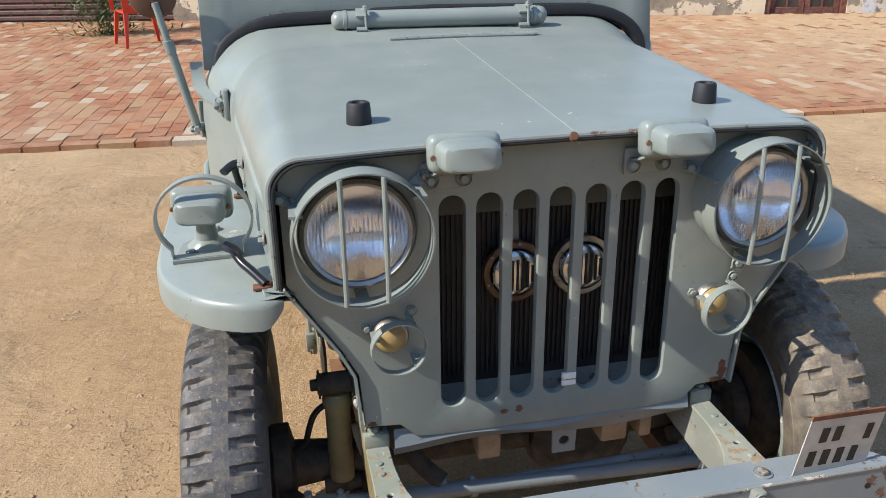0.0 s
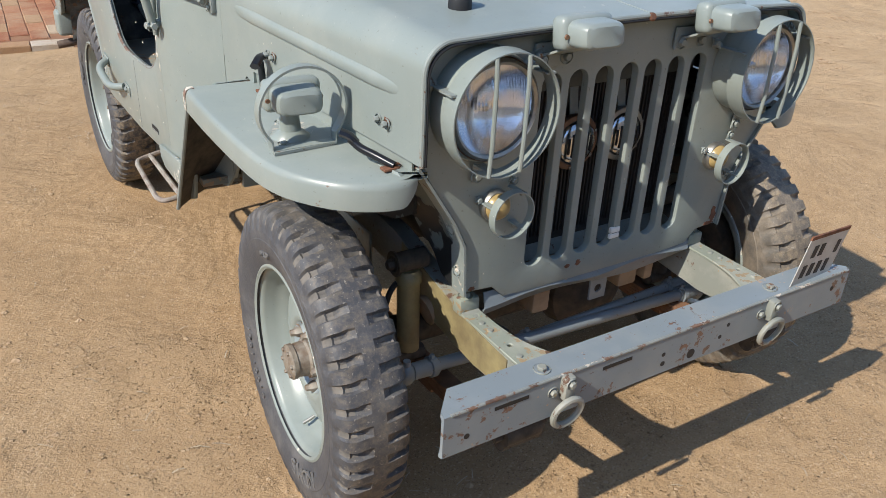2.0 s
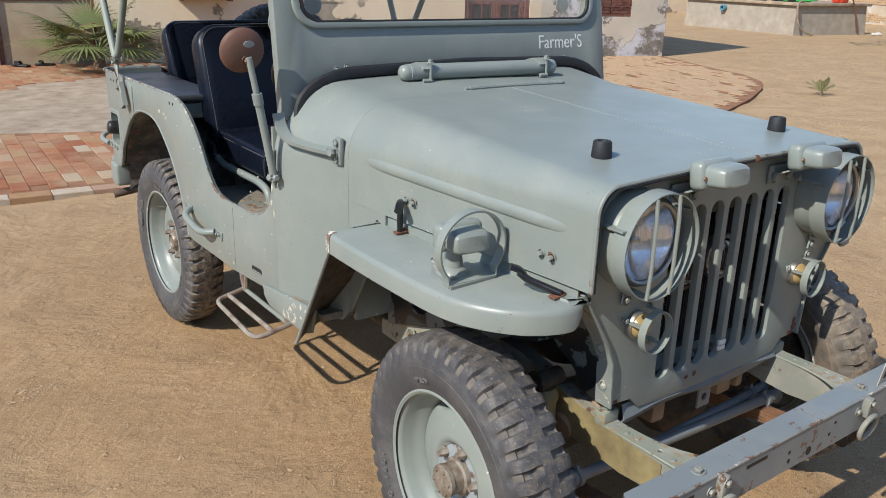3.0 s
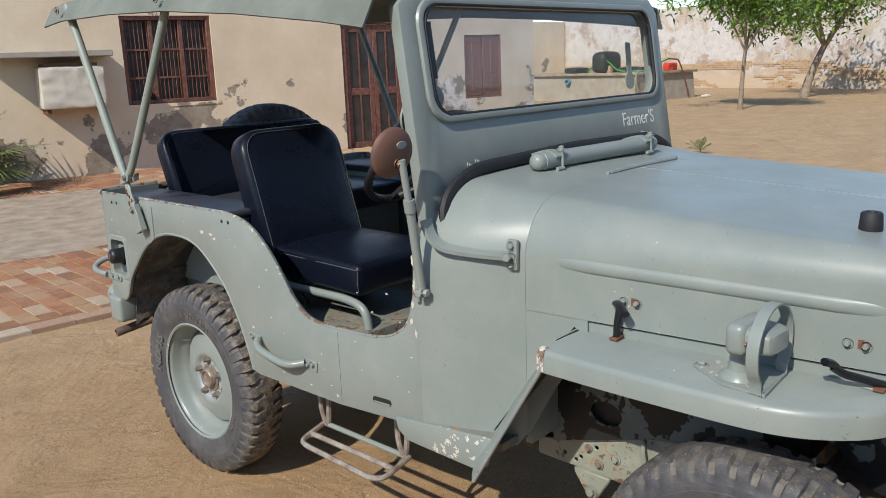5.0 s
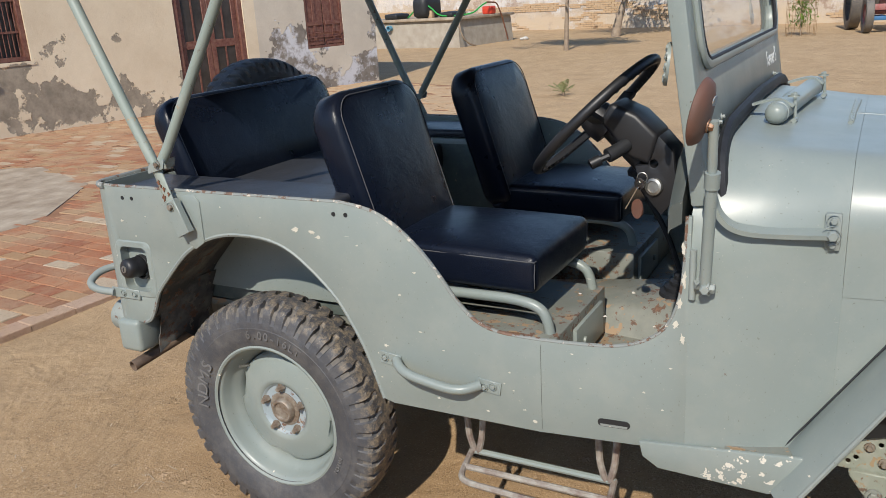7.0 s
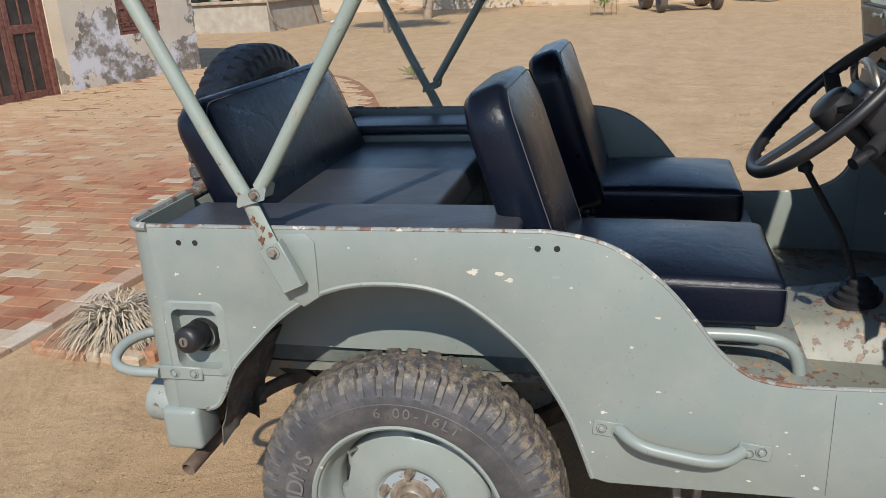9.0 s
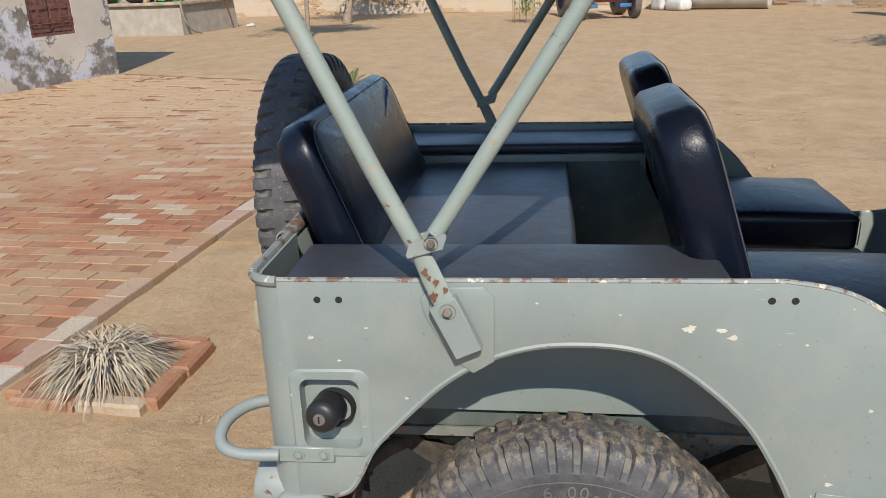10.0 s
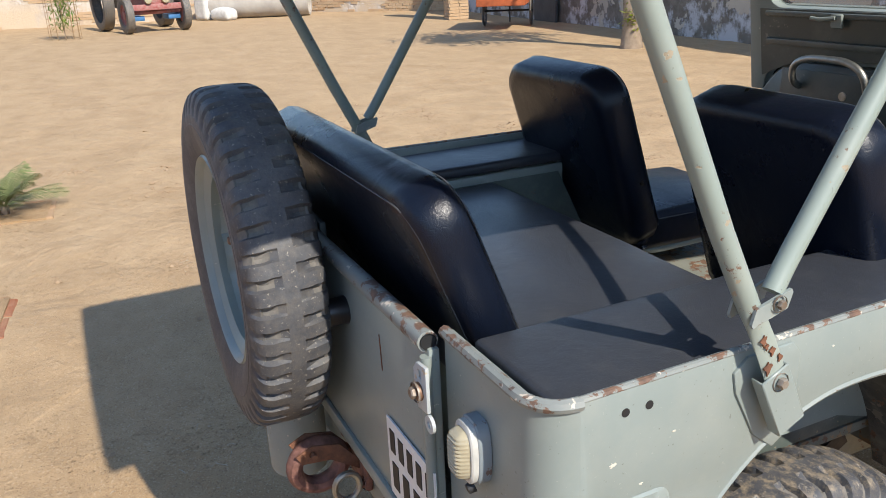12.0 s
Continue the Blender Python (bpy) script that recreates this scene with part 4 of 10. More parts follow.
# wheels
def tyre_mesh(worn=False):
    """A cross-ply tyre with square shoulders and deep open lugs that run down the shoulder."""
    bm = bmesh.new()
    side = [(0.208, 0.050), (0.214, 0.061), (0.232, 0.069), (0.258, 0.0755), (0.279, 0.0775), (0.2805, 0.0765), (0.298, 0.0765), (0.300, 0.0755), (0.316, 0.0735), (0.330, 0.0700), (0.340, 0.0645), (0.3465, 0.056), (0.3500, 0.044), (0.3510, 0.030), (0.3515, 0.014), (0.3517, 0.002)]
    prof = side + [(r, -h) for r, h in side[::-1]]
    lugs = 46
    deep_k, inset = (0.0125, 0.0065) if worn else (0.0125, 0.009)
    cuts = ((0.0, 0.0), (0.09, 0.9), (0.25, 1.15), (0.40, 0.9), (0.48, 0.0), (0.74, 0.0)) if worn else ((0.0, 0.0), (0.07, 1.0), (0.20, 1.15), (0.34, 1.0), (0.42, 0.0), (0.70, 0.0))
    rings = []
    for i in range(lugs):
        for f, deep in cuts:
            ring = []
            for r, h in prof:
                s = 1 if h > 0 else -1
                g = deep
                if abs(h) < 0.026 or r < 0.297:
                    g = 0.0
                if r > 0.34:
                    r2, h2 = r - deep_k * g * (1.0 if abs(h) > 0.032 else 0.6), h - s * inset * 0.35 * g
                else:
                    k = min(1.0, max(0.0, (r - 0.297) / 0.045))
                    r2, h2 = r - 0.004 * g * k, h - s * inset * g * k
                turn = (i + f + (0.5 if s < 0 else 0.0)) + ((0.05 if worn else 0.16) if 0.004 < abs(h) < 0.04 else 0.0) * s
                aa = 2 * math.pi * turn / lugs
                r2 -= 0.0055 * max(0.0, (r2 - 0.22) / 0.13)
                ring.append(bm.verts.new((h2, r2 * math.cos(aa), r2 * math.sin(aa))))
            rings.append(ring)
    n = len(rings)
    half = len(side)
    for i in range(n):
        a, b = rings[i], rings[(i + 1) % n]
        for k in range(len(prof) - 1):
            if k == half - 1:
                continue
            face = bm.faces.new((a[k], a[k + 1], b[k + 1], b[k]))
            if i % len(cuts) in (1, 2) and min(prof[k][0], prof[k + 1][0]) > 0.31 and abs(prof[k][1]) > (0.035 if worn else 0.029):
                face.material_index = 1      # dust lies in the grooves
    # crown strip between the two staggered halves
    lo = [r[half - 1] for r in rings]
    hi = [r[half] for r in rings]
    off = len(cuts) // 2
    for i in range(n):
        bm.faces.new((lo[(i + off) % n], hi[i], hi[(i + 1) % n], lo[(i + 1 + off) % n]))
    bmesh.ops.recalc_face_normals(bm, faces=bm.faces)
    me = bpy.data.meshes.new("tyre")
    bm.to_mesh(me)
    bm.free()
    return me


def mesh_of(name, build, material, smooth=40.0):
    bm = bmesh.new()
    build(bm)
    bmesh.ops.recalc_face_normals(bm, faces=bm.faces)
    me = bpy.data.meshes.new(name)
    bm.to_mesh(me)
    bm.free()
    return finish(me, material, smooth)


ALONG = facing((0, 0, 0), (-1, 0, 0))      # wheels are built with the outer face towards -x


def rim_build(bm):
    revolve(bm, [(0.208, 0.062), (0.214, 0.066), (0.219, 0.064), (0.218, 0.058), (0.206, 0.053), (0.201, 0.044), (0.197, 0.024), (0.189, 0.008), (0.181, -0.002), (0.176, -0.016), (0.173, -0.040),
                 (0.180, -0.030), (0.19, -0.04), (0.205, -0.052), (0.216, -0.06), (0.212, -0.066), (0.206, -0.06), (0.198, -0.04)], ALONG, 56)


def disc_build(bm):
    """The pressed wheel disc: its edge dips at four places and leaves gaps to the rim."""
    rings = []
    for r, z, dip in ((0.1755, -0.024, 1), (0.1745, -0.012, 1), (0.1715, -0.004, 1), (0.166, 0.0005, 0.85), (0.157, 0.004, 0.2), (0.149, 0.007, 0), (0.125, 0.014, 0), (0.098, 0.021, 0), (0.088, 0.021, 0), (0.080, 0.015, 0), (0.074, 0.008, 0), (0.050, 0.007, 0), (0.010, 0.007, 0)):
        ring = []
        for k in range(72):
            a = 2 * math.pi * k / 72
            gap = max(0.0, math.cos(4 * a + 0.9) - 0.62) / 0.38
            ring.append(ALONG @ Vector(((r - 0.017 * dip * min(1, 2 * gap) ** 0.6) * math.cos(a), (r - 0.017 * dip * min(1, 2 * gap) ** 0.6) * math.sin(a), z)))
        rings.append(ring)
    loft(bm, [r + r[:1] for r in rings])
    bmesh.ops.remove_doubles(bm, verts=bm.verts, dist=1e-5)


def valve_build(bm):
    p = Vector((-0.004, 0.125, 0.115))
    sweep(bm, [p, p + Vector((-0.016, 0.005, 0.004)), p + Vector((-0.028, 0.008, 0.007))], circle(0.004, 8))


def hub_build(bm):
    revolve(bm, [(0.052, 0.006), (0.052, 0.011), (0.046, 0.013), (0.038, 0.013), (0.036, 0.026), (0.032, 0.030), (0.027, 0.030), (0.024, 0.024), (0.012, 0.025), (0.0, 0.026)], ALONG, 28)


def hub_front_build(bm):
    revolve(bm, [(0.046, 0.004), (0.046, 0.020), (0.040, 0.024), (0.037, 0.046), (0.040, 0.048), (0.040, 0.058), (0.032, 0.062), (0.0, 0.064)], ALONG, 18)
    for k in range(6):
        a = 2 * math.pi * k / 6
        bolt(bm, (-0.058, 0.030 * math.cos(a), 0.030 * math.sin(a)), (-1, 0, 0), 0.005, 0.008)


def nut_build(bm):
    revolve(bm, [(0.0, 0.0), (0.013, 0.0), (0.0125, 0.012), (0.009, 0.016), (0.007, 0.026), (0.0, 0.027)], ALONG, 6)


def ring_letters(tyre, words, r, size, mid, spread=0.66):
    """Letters moulded on the tyre wall; mid: degrees from the rear counted upwards."""
    pitch = math.degrees(size * spread / r)
    for k, ch in enumerate(words):
        if ch == " ":
            continue
        a = radians(mid + (k - (len(words) - 1) / 2) * pitch)
        up, side = Vector((0, math.cos(a), math.sin(a))), Vector((0, -math.sin(a), math.cos(a)))
        p = up * (r - size * 0.36) - side * size * 0.3 + Vector((-0.0757, 0, 0))
        m = Matrix(((side.x, up.x, -1, p.x), (side.y, up.y, 0, p.y), (side.z, up.z, 0, p.z), (0, 0, 0, 1)))
        part("tyre_letter", text_bm(ch, size, m, 0.0016), M_TYRETEXT, tyre, "raised tyre letter", 0)


M_GROOVE = plain("dust_in_the_grooves", (0.20, 0.180, 0.155), 0.9, 0.0, 0.2, 30, 0.001, 120, 0.2, (0.09, 0.085, 0.08))
ME_TYRE, ME_SPARE, ME_FRONT, ME_RIM = finish(tyre_mesh(), M_TYRE, 28), finish(tyre_mesh(True), M_SPARE, 28), finish(tyre_mesh(True), M_FRONTTYRE, 28), mesh_of("rim", rim_build, M_PAINT)
for me in (ME_TYRE, ME_SPARE, ME_FRONT):
    me.materials.append(M_GROOVE)
ME_HUB, ME_HUBF, ME_NUT = mesh_of("hub", hub_build, M_HUB), mesh_of("hub", hub_front_build, M_HUB), mesh_of("wheel_nut", nut_build, M_HUB)
M_TYRETEXT = plain("raised_tyre_lettering", (0.17, 0.165, 0.16), 0.6, 0.0, 0.2, 20)
ME_PLATE = mesh_of("hub_plate", lambda bm: revolve(bm, [(0.046, 0.0082), (0.0735, 0.0090), (0.0790, 0.0150), (0.0805, 0.0165), (0.0785, 0.0155), (0.0730, 0.0080), (0.046, 0.0072)], ALONG, 40), M_HUBPLATE)
ME_DISC, ME_VALVE = mesh_of("wheel_disc", disc_build, M_PAINT), mesh_of("valve", valve_build, M_STEEL)


def wheel(m, hub=ME_HUB, label="dusty lugged tyre on a grey-green steel rim", lettered=True, spin=0.0, rubber=ME_TYRE):
    tyre = part_of("wheel", rubber, jeep, label, m)
    rim = part_of("rim", ME_RIM, tyre, "grey-green steel rim")
    if hub:
        part_of("hub", hub, tyre, "rusty hub")
    for k in range(5):
        a = 2 * math.pi * k / 5 + 0.3
        part_of("wheel_nut", ME_NUT, tyre, "", Matrix.Translation((-0.007, 0.066 * math.cos(a), 0.070 * math.sin(a))))
    if lettered:
        ring_letters(tyre, "NDMS", 0.271, 0.056, 20 + spin, 0.80)
        ring_letters(tyre, "6.00-16LT", 0.268, 0.034, 102 + spin)
        ring_letters(tyre, "NYLON", 0.250, 0.017, 205 + spin)
    part_of("wheel_disc", ME_DISC, tyre, "pressed grey-green wheel disc")
    part_of("hub_plate", ME_PLATE, tyre, "bare bluish steel round the hub")
    part_of("valve", ME_VALVE, tyre, "tyre valve")
    return tyre


FLIP = Matrix.Rotation(math.pi, 4, "Z")
wheel(Matrix.Translation((-TRACK + 0.004, 0.008, 0.347)) @ Matrix.Rotation(radians(-2.5), 4, "Z") @ Matrix.Rotation(-2.3, 4, "X"), ME_HUBF, rubber=ME_FRONT)
wheel(Matrix.Translation((TRACK, 0, 0.346)) @ FLIP @ Matrix.Rotation(radians(-2.5), 4, "Z"), ME_HUBF, lettered=False, rubber=finish(tyre_mesh(True), M_TANTYRE, 28))
wheel(Matrix.Translation((-0.585, WB, 0.352)))
wheel(Matrix.Translation((0.585, WB, 0.347)) @ FLIP, lettered=False)
spare = wheel(Matrix.Translation((0.23, 2.685, 0.942)) @ Matrix.Rotation(radians(90), 4, "Z") @ Matrix.Diagonal((0.95, 1, 1, 1)), None, "spare wheel with a worn lugged tyre on the tailgate", False, rubber=ME_SPARE)

# windscreen
WS_TILT = 0.15   # backward lean per metre of height
WS = Matrix(((1, 0, 0, 0.02), (0, WS_TILT, -1, 0.851 - 1.10 * WS_TILT), (0, 1, WS_TILT, 0), (0, 0, 0, 1)))   # local: x across, y = height, z forward


def windscreen():
    bm = bmesh.new()
    low = [(-0.655, 1.05), (-0.60, 1.05)] + [(-0.60 + 0.20 - 0.20 * math.cos(a), 1.06 + 0.106 * math.sin(a)) for a in [math.pi / 2 * k / 8 for k in range(9)]]
    low = low + [(0.0, 1.174)] + [(-x, z) for x, z in low[::-1]]
    outline = low + [(0.645, 1.59), (0.60, 1.635), (-0.60, 1.635), (-0.645, 1.59)]
    hole = arc(-0.515, 1.375, 0.06, 180, 270, 5) + arc(0.515, 1.375, 0.06, 270, 360, 5) + arc(0.515, 1.535, 0.06, 0, 90, 5) + arc(-0.515, 1.535, 0.06, 90, 180, 5)
    slab(bm, outline, [hole], WS, 0.035)
    bevel_sharp(bm, 0.005)
    ob = part("windscreen_frame", bm, M_PAINT, jeep, "grey-green folding windscreen frame")
    bm = bmesh.new()
    ring = [WS @ Vector((x * 1.015, z + (0.006 if z > 1.45 else -0.006), 0.004)) for x, z in hole]
    sweep(bm, ring, circle(0.012, 8, 0.009), True)
    part("glass_frame", bm, M_PAINT, ob)
    bm = bmesh.new()
    sweep(bm, [WS @ Vector((x * 0.985, z, 0.006)) for x, z in hole], circle(0.006, 6), True)
    part("glass_seal", bm, M_RUBBER_PART, ob, "black rubber seal")
    bm = bmesh.new()
    vs = [bm.verts.new(WS @ Vector((x, z, -0.012))) for x, z in hole]
    bm.faces.new(vs)
    g = part("glass", bm, M_PANE, ob, "dusty clear windscreen glass")
    g.visible_shadow = False
    bm = bmesh.new()
    seal = [(-0.612, 1.02)] + [(-0.605 + 0.205 - 0.205 * math.cos(a), 1.06 + 0.109 * math.sin(a)) for a in [math.pi / 2 * k / 8 for k in range(9)]]
    seal = seal + [(0.0, 1.178)] + [(-x, z) for x, z in seal[::-1]]
    sweep(bm, [WS @ Vector((x * 1.008, z + 0.004, 0.018)) for x, z in seal], circle(0.018, 8, 0.013))
    part("scuttle_seal", bm, M_RUBBER_PART, ob, "black rubber scuttle seal")
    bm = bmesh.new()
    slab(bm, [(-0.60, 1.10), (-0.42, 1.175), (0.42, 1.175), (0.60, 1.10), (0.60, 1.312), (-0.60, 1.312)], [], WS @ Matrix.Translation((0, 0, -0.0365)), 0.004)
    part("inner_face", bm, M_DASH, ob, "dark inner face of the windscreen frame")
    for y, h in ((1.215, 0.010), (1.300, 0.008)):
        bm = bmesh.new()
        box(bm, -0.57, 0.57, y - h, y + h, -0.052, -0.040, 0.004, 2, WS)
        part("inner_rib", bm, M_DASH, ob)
    for x in (-0.30, 0.30):
        bm = bmesh.new()
        box(bm, x - 0.02, x + 0.02, 1.268, 1.308, -0.060, -0.050, 0.003, 1, WS)
        sweep(bm, [WS @ Vector((x, 1.298, -0.062)), WS @ Vector((x + 0.05, 1.293, -0.066)), WS @ Vector((x + 0.085, 1.295, -0.062))], circle(0.006, 8))
        part("glass_catch", bm, M_LIP, ob, "small glass catch")
    part("lettering", text_bm("Farmer'S", 0.064, WS @ Matrix.Translation((0.435, 1.238, 0.0007)) @ Matrix.Diagonal((0.93, 1, 1, 1)), 0.0003), M_WHITE, ob, "white lettering on the frame", 0)
    return ob


windscreen_frame = windscreen()


# seats
def seat_back(bm, w, h, t, r_top, m):
    """An upholstered back, its upper corners well rounded: local x across, y up, z forward."""
    out = [(-w / 2 + 0.02, 0), (w / 2 - 0.02, 0), (w / 2, 0.03)] + arc(w / 2 - r_top, h - r_top, r_top, 0, 90, 7) + arc(-w / 2 + r_top, h - r_top, r_top, 90, 180, 7) + [(-w / 2, 0.03)]
    c = (0.0, h * 0.5)
    rings = []
    for inset, z in ((0.030, -t / 2), (0.010, -t / 2 + 0.006), (0.0, -t / 2 + 0.022), (0.0, t / 2 - 0.024), (0.006, t / 2 - 0.010), (0.022, t / 2 - 0.002), (0.045, t / 2 + 0.003), (0.10, t / 2 + 0.010)):
        ring = []
        for x, y in out:
            d = Vector((x - c[0], y - c[1]))
            k = max(0.0, 1 - inset / max(0.05, min(abs(d.x) + 0.001 if abs(d.x) > abs(d.y) * w / h else 9, 9, abs(d.y) + 0.001 if abs(d.y) * w / h >= abs(d.x) else 9)))
            p = Vector((c[0] + d.x * k, c[1] + d.y * k, z + noise.noise(Vector((x * 11, y * 11, z * 20 + w))) * 0.0025))
            ring.append(m @ p)
        rings.append(ring)
    loft(bm, rings, True, True)


def stitch(pts, parent):
    bm = bmesh.new()
    sweep(bm, pts, circle(0.0016, 6), True)
    part("piping", bm, M_STITCH, parent, "pale stitched seam")


def front_seat(xc, xt, zc, rake, foot, w, h, label):
    bm = bmesh.new()
    cushion(bm, 0.40, 0.44, 0.10, 0.024, pose(xc, 1.48, zc, 1.0, 0, 0), 0.020)
    seat = part("front_seat", bm, M_VINYL, jeep, label)
    stitch(rounded([(xc - 0.198, 1.264, zc + 0.082), (xc + 0.198, 1.264, zc + 0.082), (xc + 0.198, 1.695, zc + 0.088), (xc - 0.198, 1.695, zc + 0.088), (xc - 0.198, 1.284, zc + 0.082)], 0.035), seat)
    for x in (-0.201, 0.201):
        bm = bmesh.new()
        sweep(bm, [(xc + x * 0.985, 1.262, zc + 0.078), (xc + x, 1.263, zc + 0.05), (xc + x * 0.985, 1.264, zc + 0.016)], circle(0.0014, 6))
        part("corner_seam", bm, M_STITCH, seat)
    c, d = math.cos(radians(rake)), math.sin(radians(rake))
    m = Matrix(((1, 0, 0, xc), (0, d, -c, foot[0]), (0, c, d, foot[1]), (0, 0, 0, 1)))
    bm = bmesh.new()
    seat_back(bm, w, h, 0.100, 0.085, m)
    e, u = w / 2 - 0.019, h - 0.016
    back = part("backrest", bm, M_VINYL, seat, "black leatherette backrest with rounded corners", 60)
    out = [(-e, 0.02)] + arc(-e + 0.065, u - 0.065, 0.065, 180, 90, 6) + arc(e - 0.065, u - 0.065, 0.065, 90, 0, 6) + [(e, 0.02)]
    bm = bmesh.new()
    sweep(bm, [m @ Vector((x, y, 0.0475)) for x, y in out], circle(0.0014, 6))
    part("piping", bm, M_STITCH, back, "pale stitched seam")
    for x in (-0.165, 0.165):
        bm = bmesh.new()
        tube(bm, [(xt + x, foot[0] + 0.025, foot[1] + 0.03), (xt + x, foot[0] + 0.008, 0.772), (xt + x, 1.64, 0.748), (xt + x, 1.32, 0.752), (xt + x, 1.245, 0.738), (xt + x, 1.225, 0.68), (xt + x, 1.225, 0.545)], 0.0135, 10, False, 0.045)
        part("seat_tube", bm, M_PAINT, seat, "bent grey-green seat tube")
    for x in (-0.165, 0.165):      # the cover is gathered round each upright
        bm = bmesh.new()
        rings = []
        for k, (h, r) in enumerate(((0.030, 0.030), (0.016, 0.033), (0.006, 0.027), (-0.004, 0.031), (-0.014, 0.024), (-0.022, 0.028), (-0.032, 0.019))):
            rings.append([m @ Vector((x + xt - xc + r * 1.1 * math.cos(q) * (1 + 0.08 * math.sin(5 * q + k)), h + 0.004 * math.sin(3 * q + k), -0.012 + r * math.sin(q))) for q in [2 * math.pi * j / 16 for j in range(16)]])
        loft(bm, rings, True, True)
        part("gathered_cover", bm, M_VINYL, back, "gathered foot of the cover", 60)
    return seat


front_seat(-0.313, -0.345, 0.768, 17.5, (1.709, 0.796), 0.43, 0.466, "black leatherette seat behind the steering wheel")
front_seat(0.418, 0.405, 0.750, 17.5, (1.676, 0.790), 0.45, 0.462, "black leatherette passenger seat on bent tubes")
bm = bmesh.new()
cushion(bm, 0.86, 0.48, 0.09, 0.016, pose(0, 2.24, 0.855, -1, 0, 0), 0.012)
rear_seat = part("rear_seat", bm, M_MAT, jeep, "wide black vinyl rear bench seat")
bm = bmesh.new()
box(bm, -0.42, 0.42, 2.03, 2.46, 0.59, 0.86, 0.006)
part("bench_box", bm, M_PAINT, rear_seat)
m = Matrix(((1, 0, 0, 0), (0, 0.366, -0.9306, 2.436), (0, 0.9306, 0.366, 0.906), (0, 0, 0, 1)))
bm = bmesh.new()
seat_back(bm, 0.84, 0.325, 0.085, 0.075, m)
bench_back = part("backrest", bm, M_VINYL, rear_seat, "wide black leatherette backrest", 60)
out = [(-0.402, 0.02)] + arc(-0.402 + 0.06, 0.308 - 0.06, 0.06, 180, 90, 6) + arc(0.402 - 0.06, 0.308 - 0.06, 0.06, 90, 0, 6) + [(0.402, 0.02)]
for z in (0.0405, -0.0395):
    bm = bmesh.new()
    sweep(bm, [m @ Vector((x, y, z)) for x, y in out], circle(0.0013, 6))
    part("piping", bm, M_STITCH, bench_back, "stitched seam")

# canopy: bent tubes on each side carry a canvas roof
def bow(s):
    bm = bmesh.new()
    x = s * 0.700
    axis = [((x, 2.558, 1.70), 1.0), ((x, 2.447, 1.46), 1.0), ((x, 2.322, 1.19), 1.0), ((x + s * 0.001, 2.272, 1.090), 0.95), ((x + s * 0.004, 2.256, 1.060), 0.6), ((x + s * 0.008, 2.243, 1.030), 0.26), ((x + s * 0.010, 2.228, 0.995), 0.22), ((x + s * 0.010, 2.214, 0.962), 0.22)]
    rings = []
    for (px, py, pz), f in axis:
        wide = 0.0146 * (1 + 0.25 * (1 - f))
        rings.append([Vector((px + 0.0146 * f * math.cos(t), py + wide * math.sin(t) * 0.907, pz - wide * math.sin(t) * 0.42)) for t in [2 * math.pi * k / 14 for k in range(14)]])
    loft(bm, rings, True, True)
    ob = part("canopy_tube", bm, M_TUBE, jeep, "slanting grey-green canopy tube with worn paint and a flattened foot", 50)
    bm = bmesh.new()
    tube(bm, [(x + s * 0.004, 2.236, 1.099), (x, 2.215, 1.129), (x - s * 0.004, 2.03, 1.413), (x - s * 0.010, 1.85, 1.70)], 0.0136, 12, False, 0.03)
    part("front_tube", bm, M_TUBE, ob)
    for o in (-0.0185, 0.0185):
        bm = bmesh.new()
        turn = Matrix(((0, 0, s, x + s * o), (0.97, -0.24, 0, 2.249), (-0.24, 0.97, 0, 1.084), (0, 0, 0, 1)))
        slab(bm, [(-0.030, -0.012), (0.026, -0.014), (0.030, -0.008), (0.029, 0.012), (-0.028, 0.014), (-0.032, 0.008)], [], turn, 0.0045)
        part("hinge_clamp", bm, M_LIP, ob, "flat clamp joining the tubes")
    for y, z, r in ((2.252, 1.040, 0.008), (2.236, 1.022, 0.007), (2.240, 0.998, 0.010), (2.222, 1.010, 0.006), (2.246, 1.030, 0.005)):
        bm = bmesh.new()
        slab(bm, [(y + r * math.cos(t) * (0.55 + 0.3 * math.sin(3 * t + y * 90)), z + r * math.sin(t) * (0.8 + 0.3 * math.cos(5 * t))) for t in [k * math.pi / 7 for k in range(14)]], [], Matrix(((0, 0, s, s * 0.7148), (1, 0, 0, 0), (0, 1, 0, 0), (0, 0, 0, 1))), 0.002)
        part("rust_patch", bm, M_RUST, ob, "rusty patch where the paint fell off", 0)
    bm = bmesh.new()
    bolt(bm, (x + s * 0.021, 2.240, 1.090), (s, 0, 0), 0.0065, 0.007)
    part("clamp_bolt", bm, M_HUB, ob, "rusty clamp bolt")
    bm = bmesh.new()
    m = side_plane(s, 0.0)
    slab(bm, [(2.150, 0.872), (2.185, 0.850), (2.222, 0.880), (2.262, 0.955), (2.268, 0.985), (2.245, 1.003), (2.165, 1.004), (2.148, 0.985)], [], m @ Matrix.Translation((0, 0, 0.004)), 0.006)
    bevel_sharp(bm, 0.002)
    part("bracket_plate", bm, M_PAINT, ob, "welded base plate with cracked paint")
    bm = bmesh.new()
    f = Matrix(((0, 0, s, s * 0.708), (-0.907, 0.42, 0, 2.208), (0.42, 0.907, 0, 0.945), (0, 0, 0, 1)))   # local: x across, y up along the tube, z out
    box(bm, -0.0235, 0.0235, -0.050, 0.048, 0.004, 0.008, 0.0015, 1, f)
    box(bm, -0.0235, -0.0205, -0.050, 0.048, -0.012, 0.006, 0.001, 1, f)
    box(bm, 0.0205, 0.0235, -0.050, 0.048, -0.012, 0.006, 0.001, 1, f)
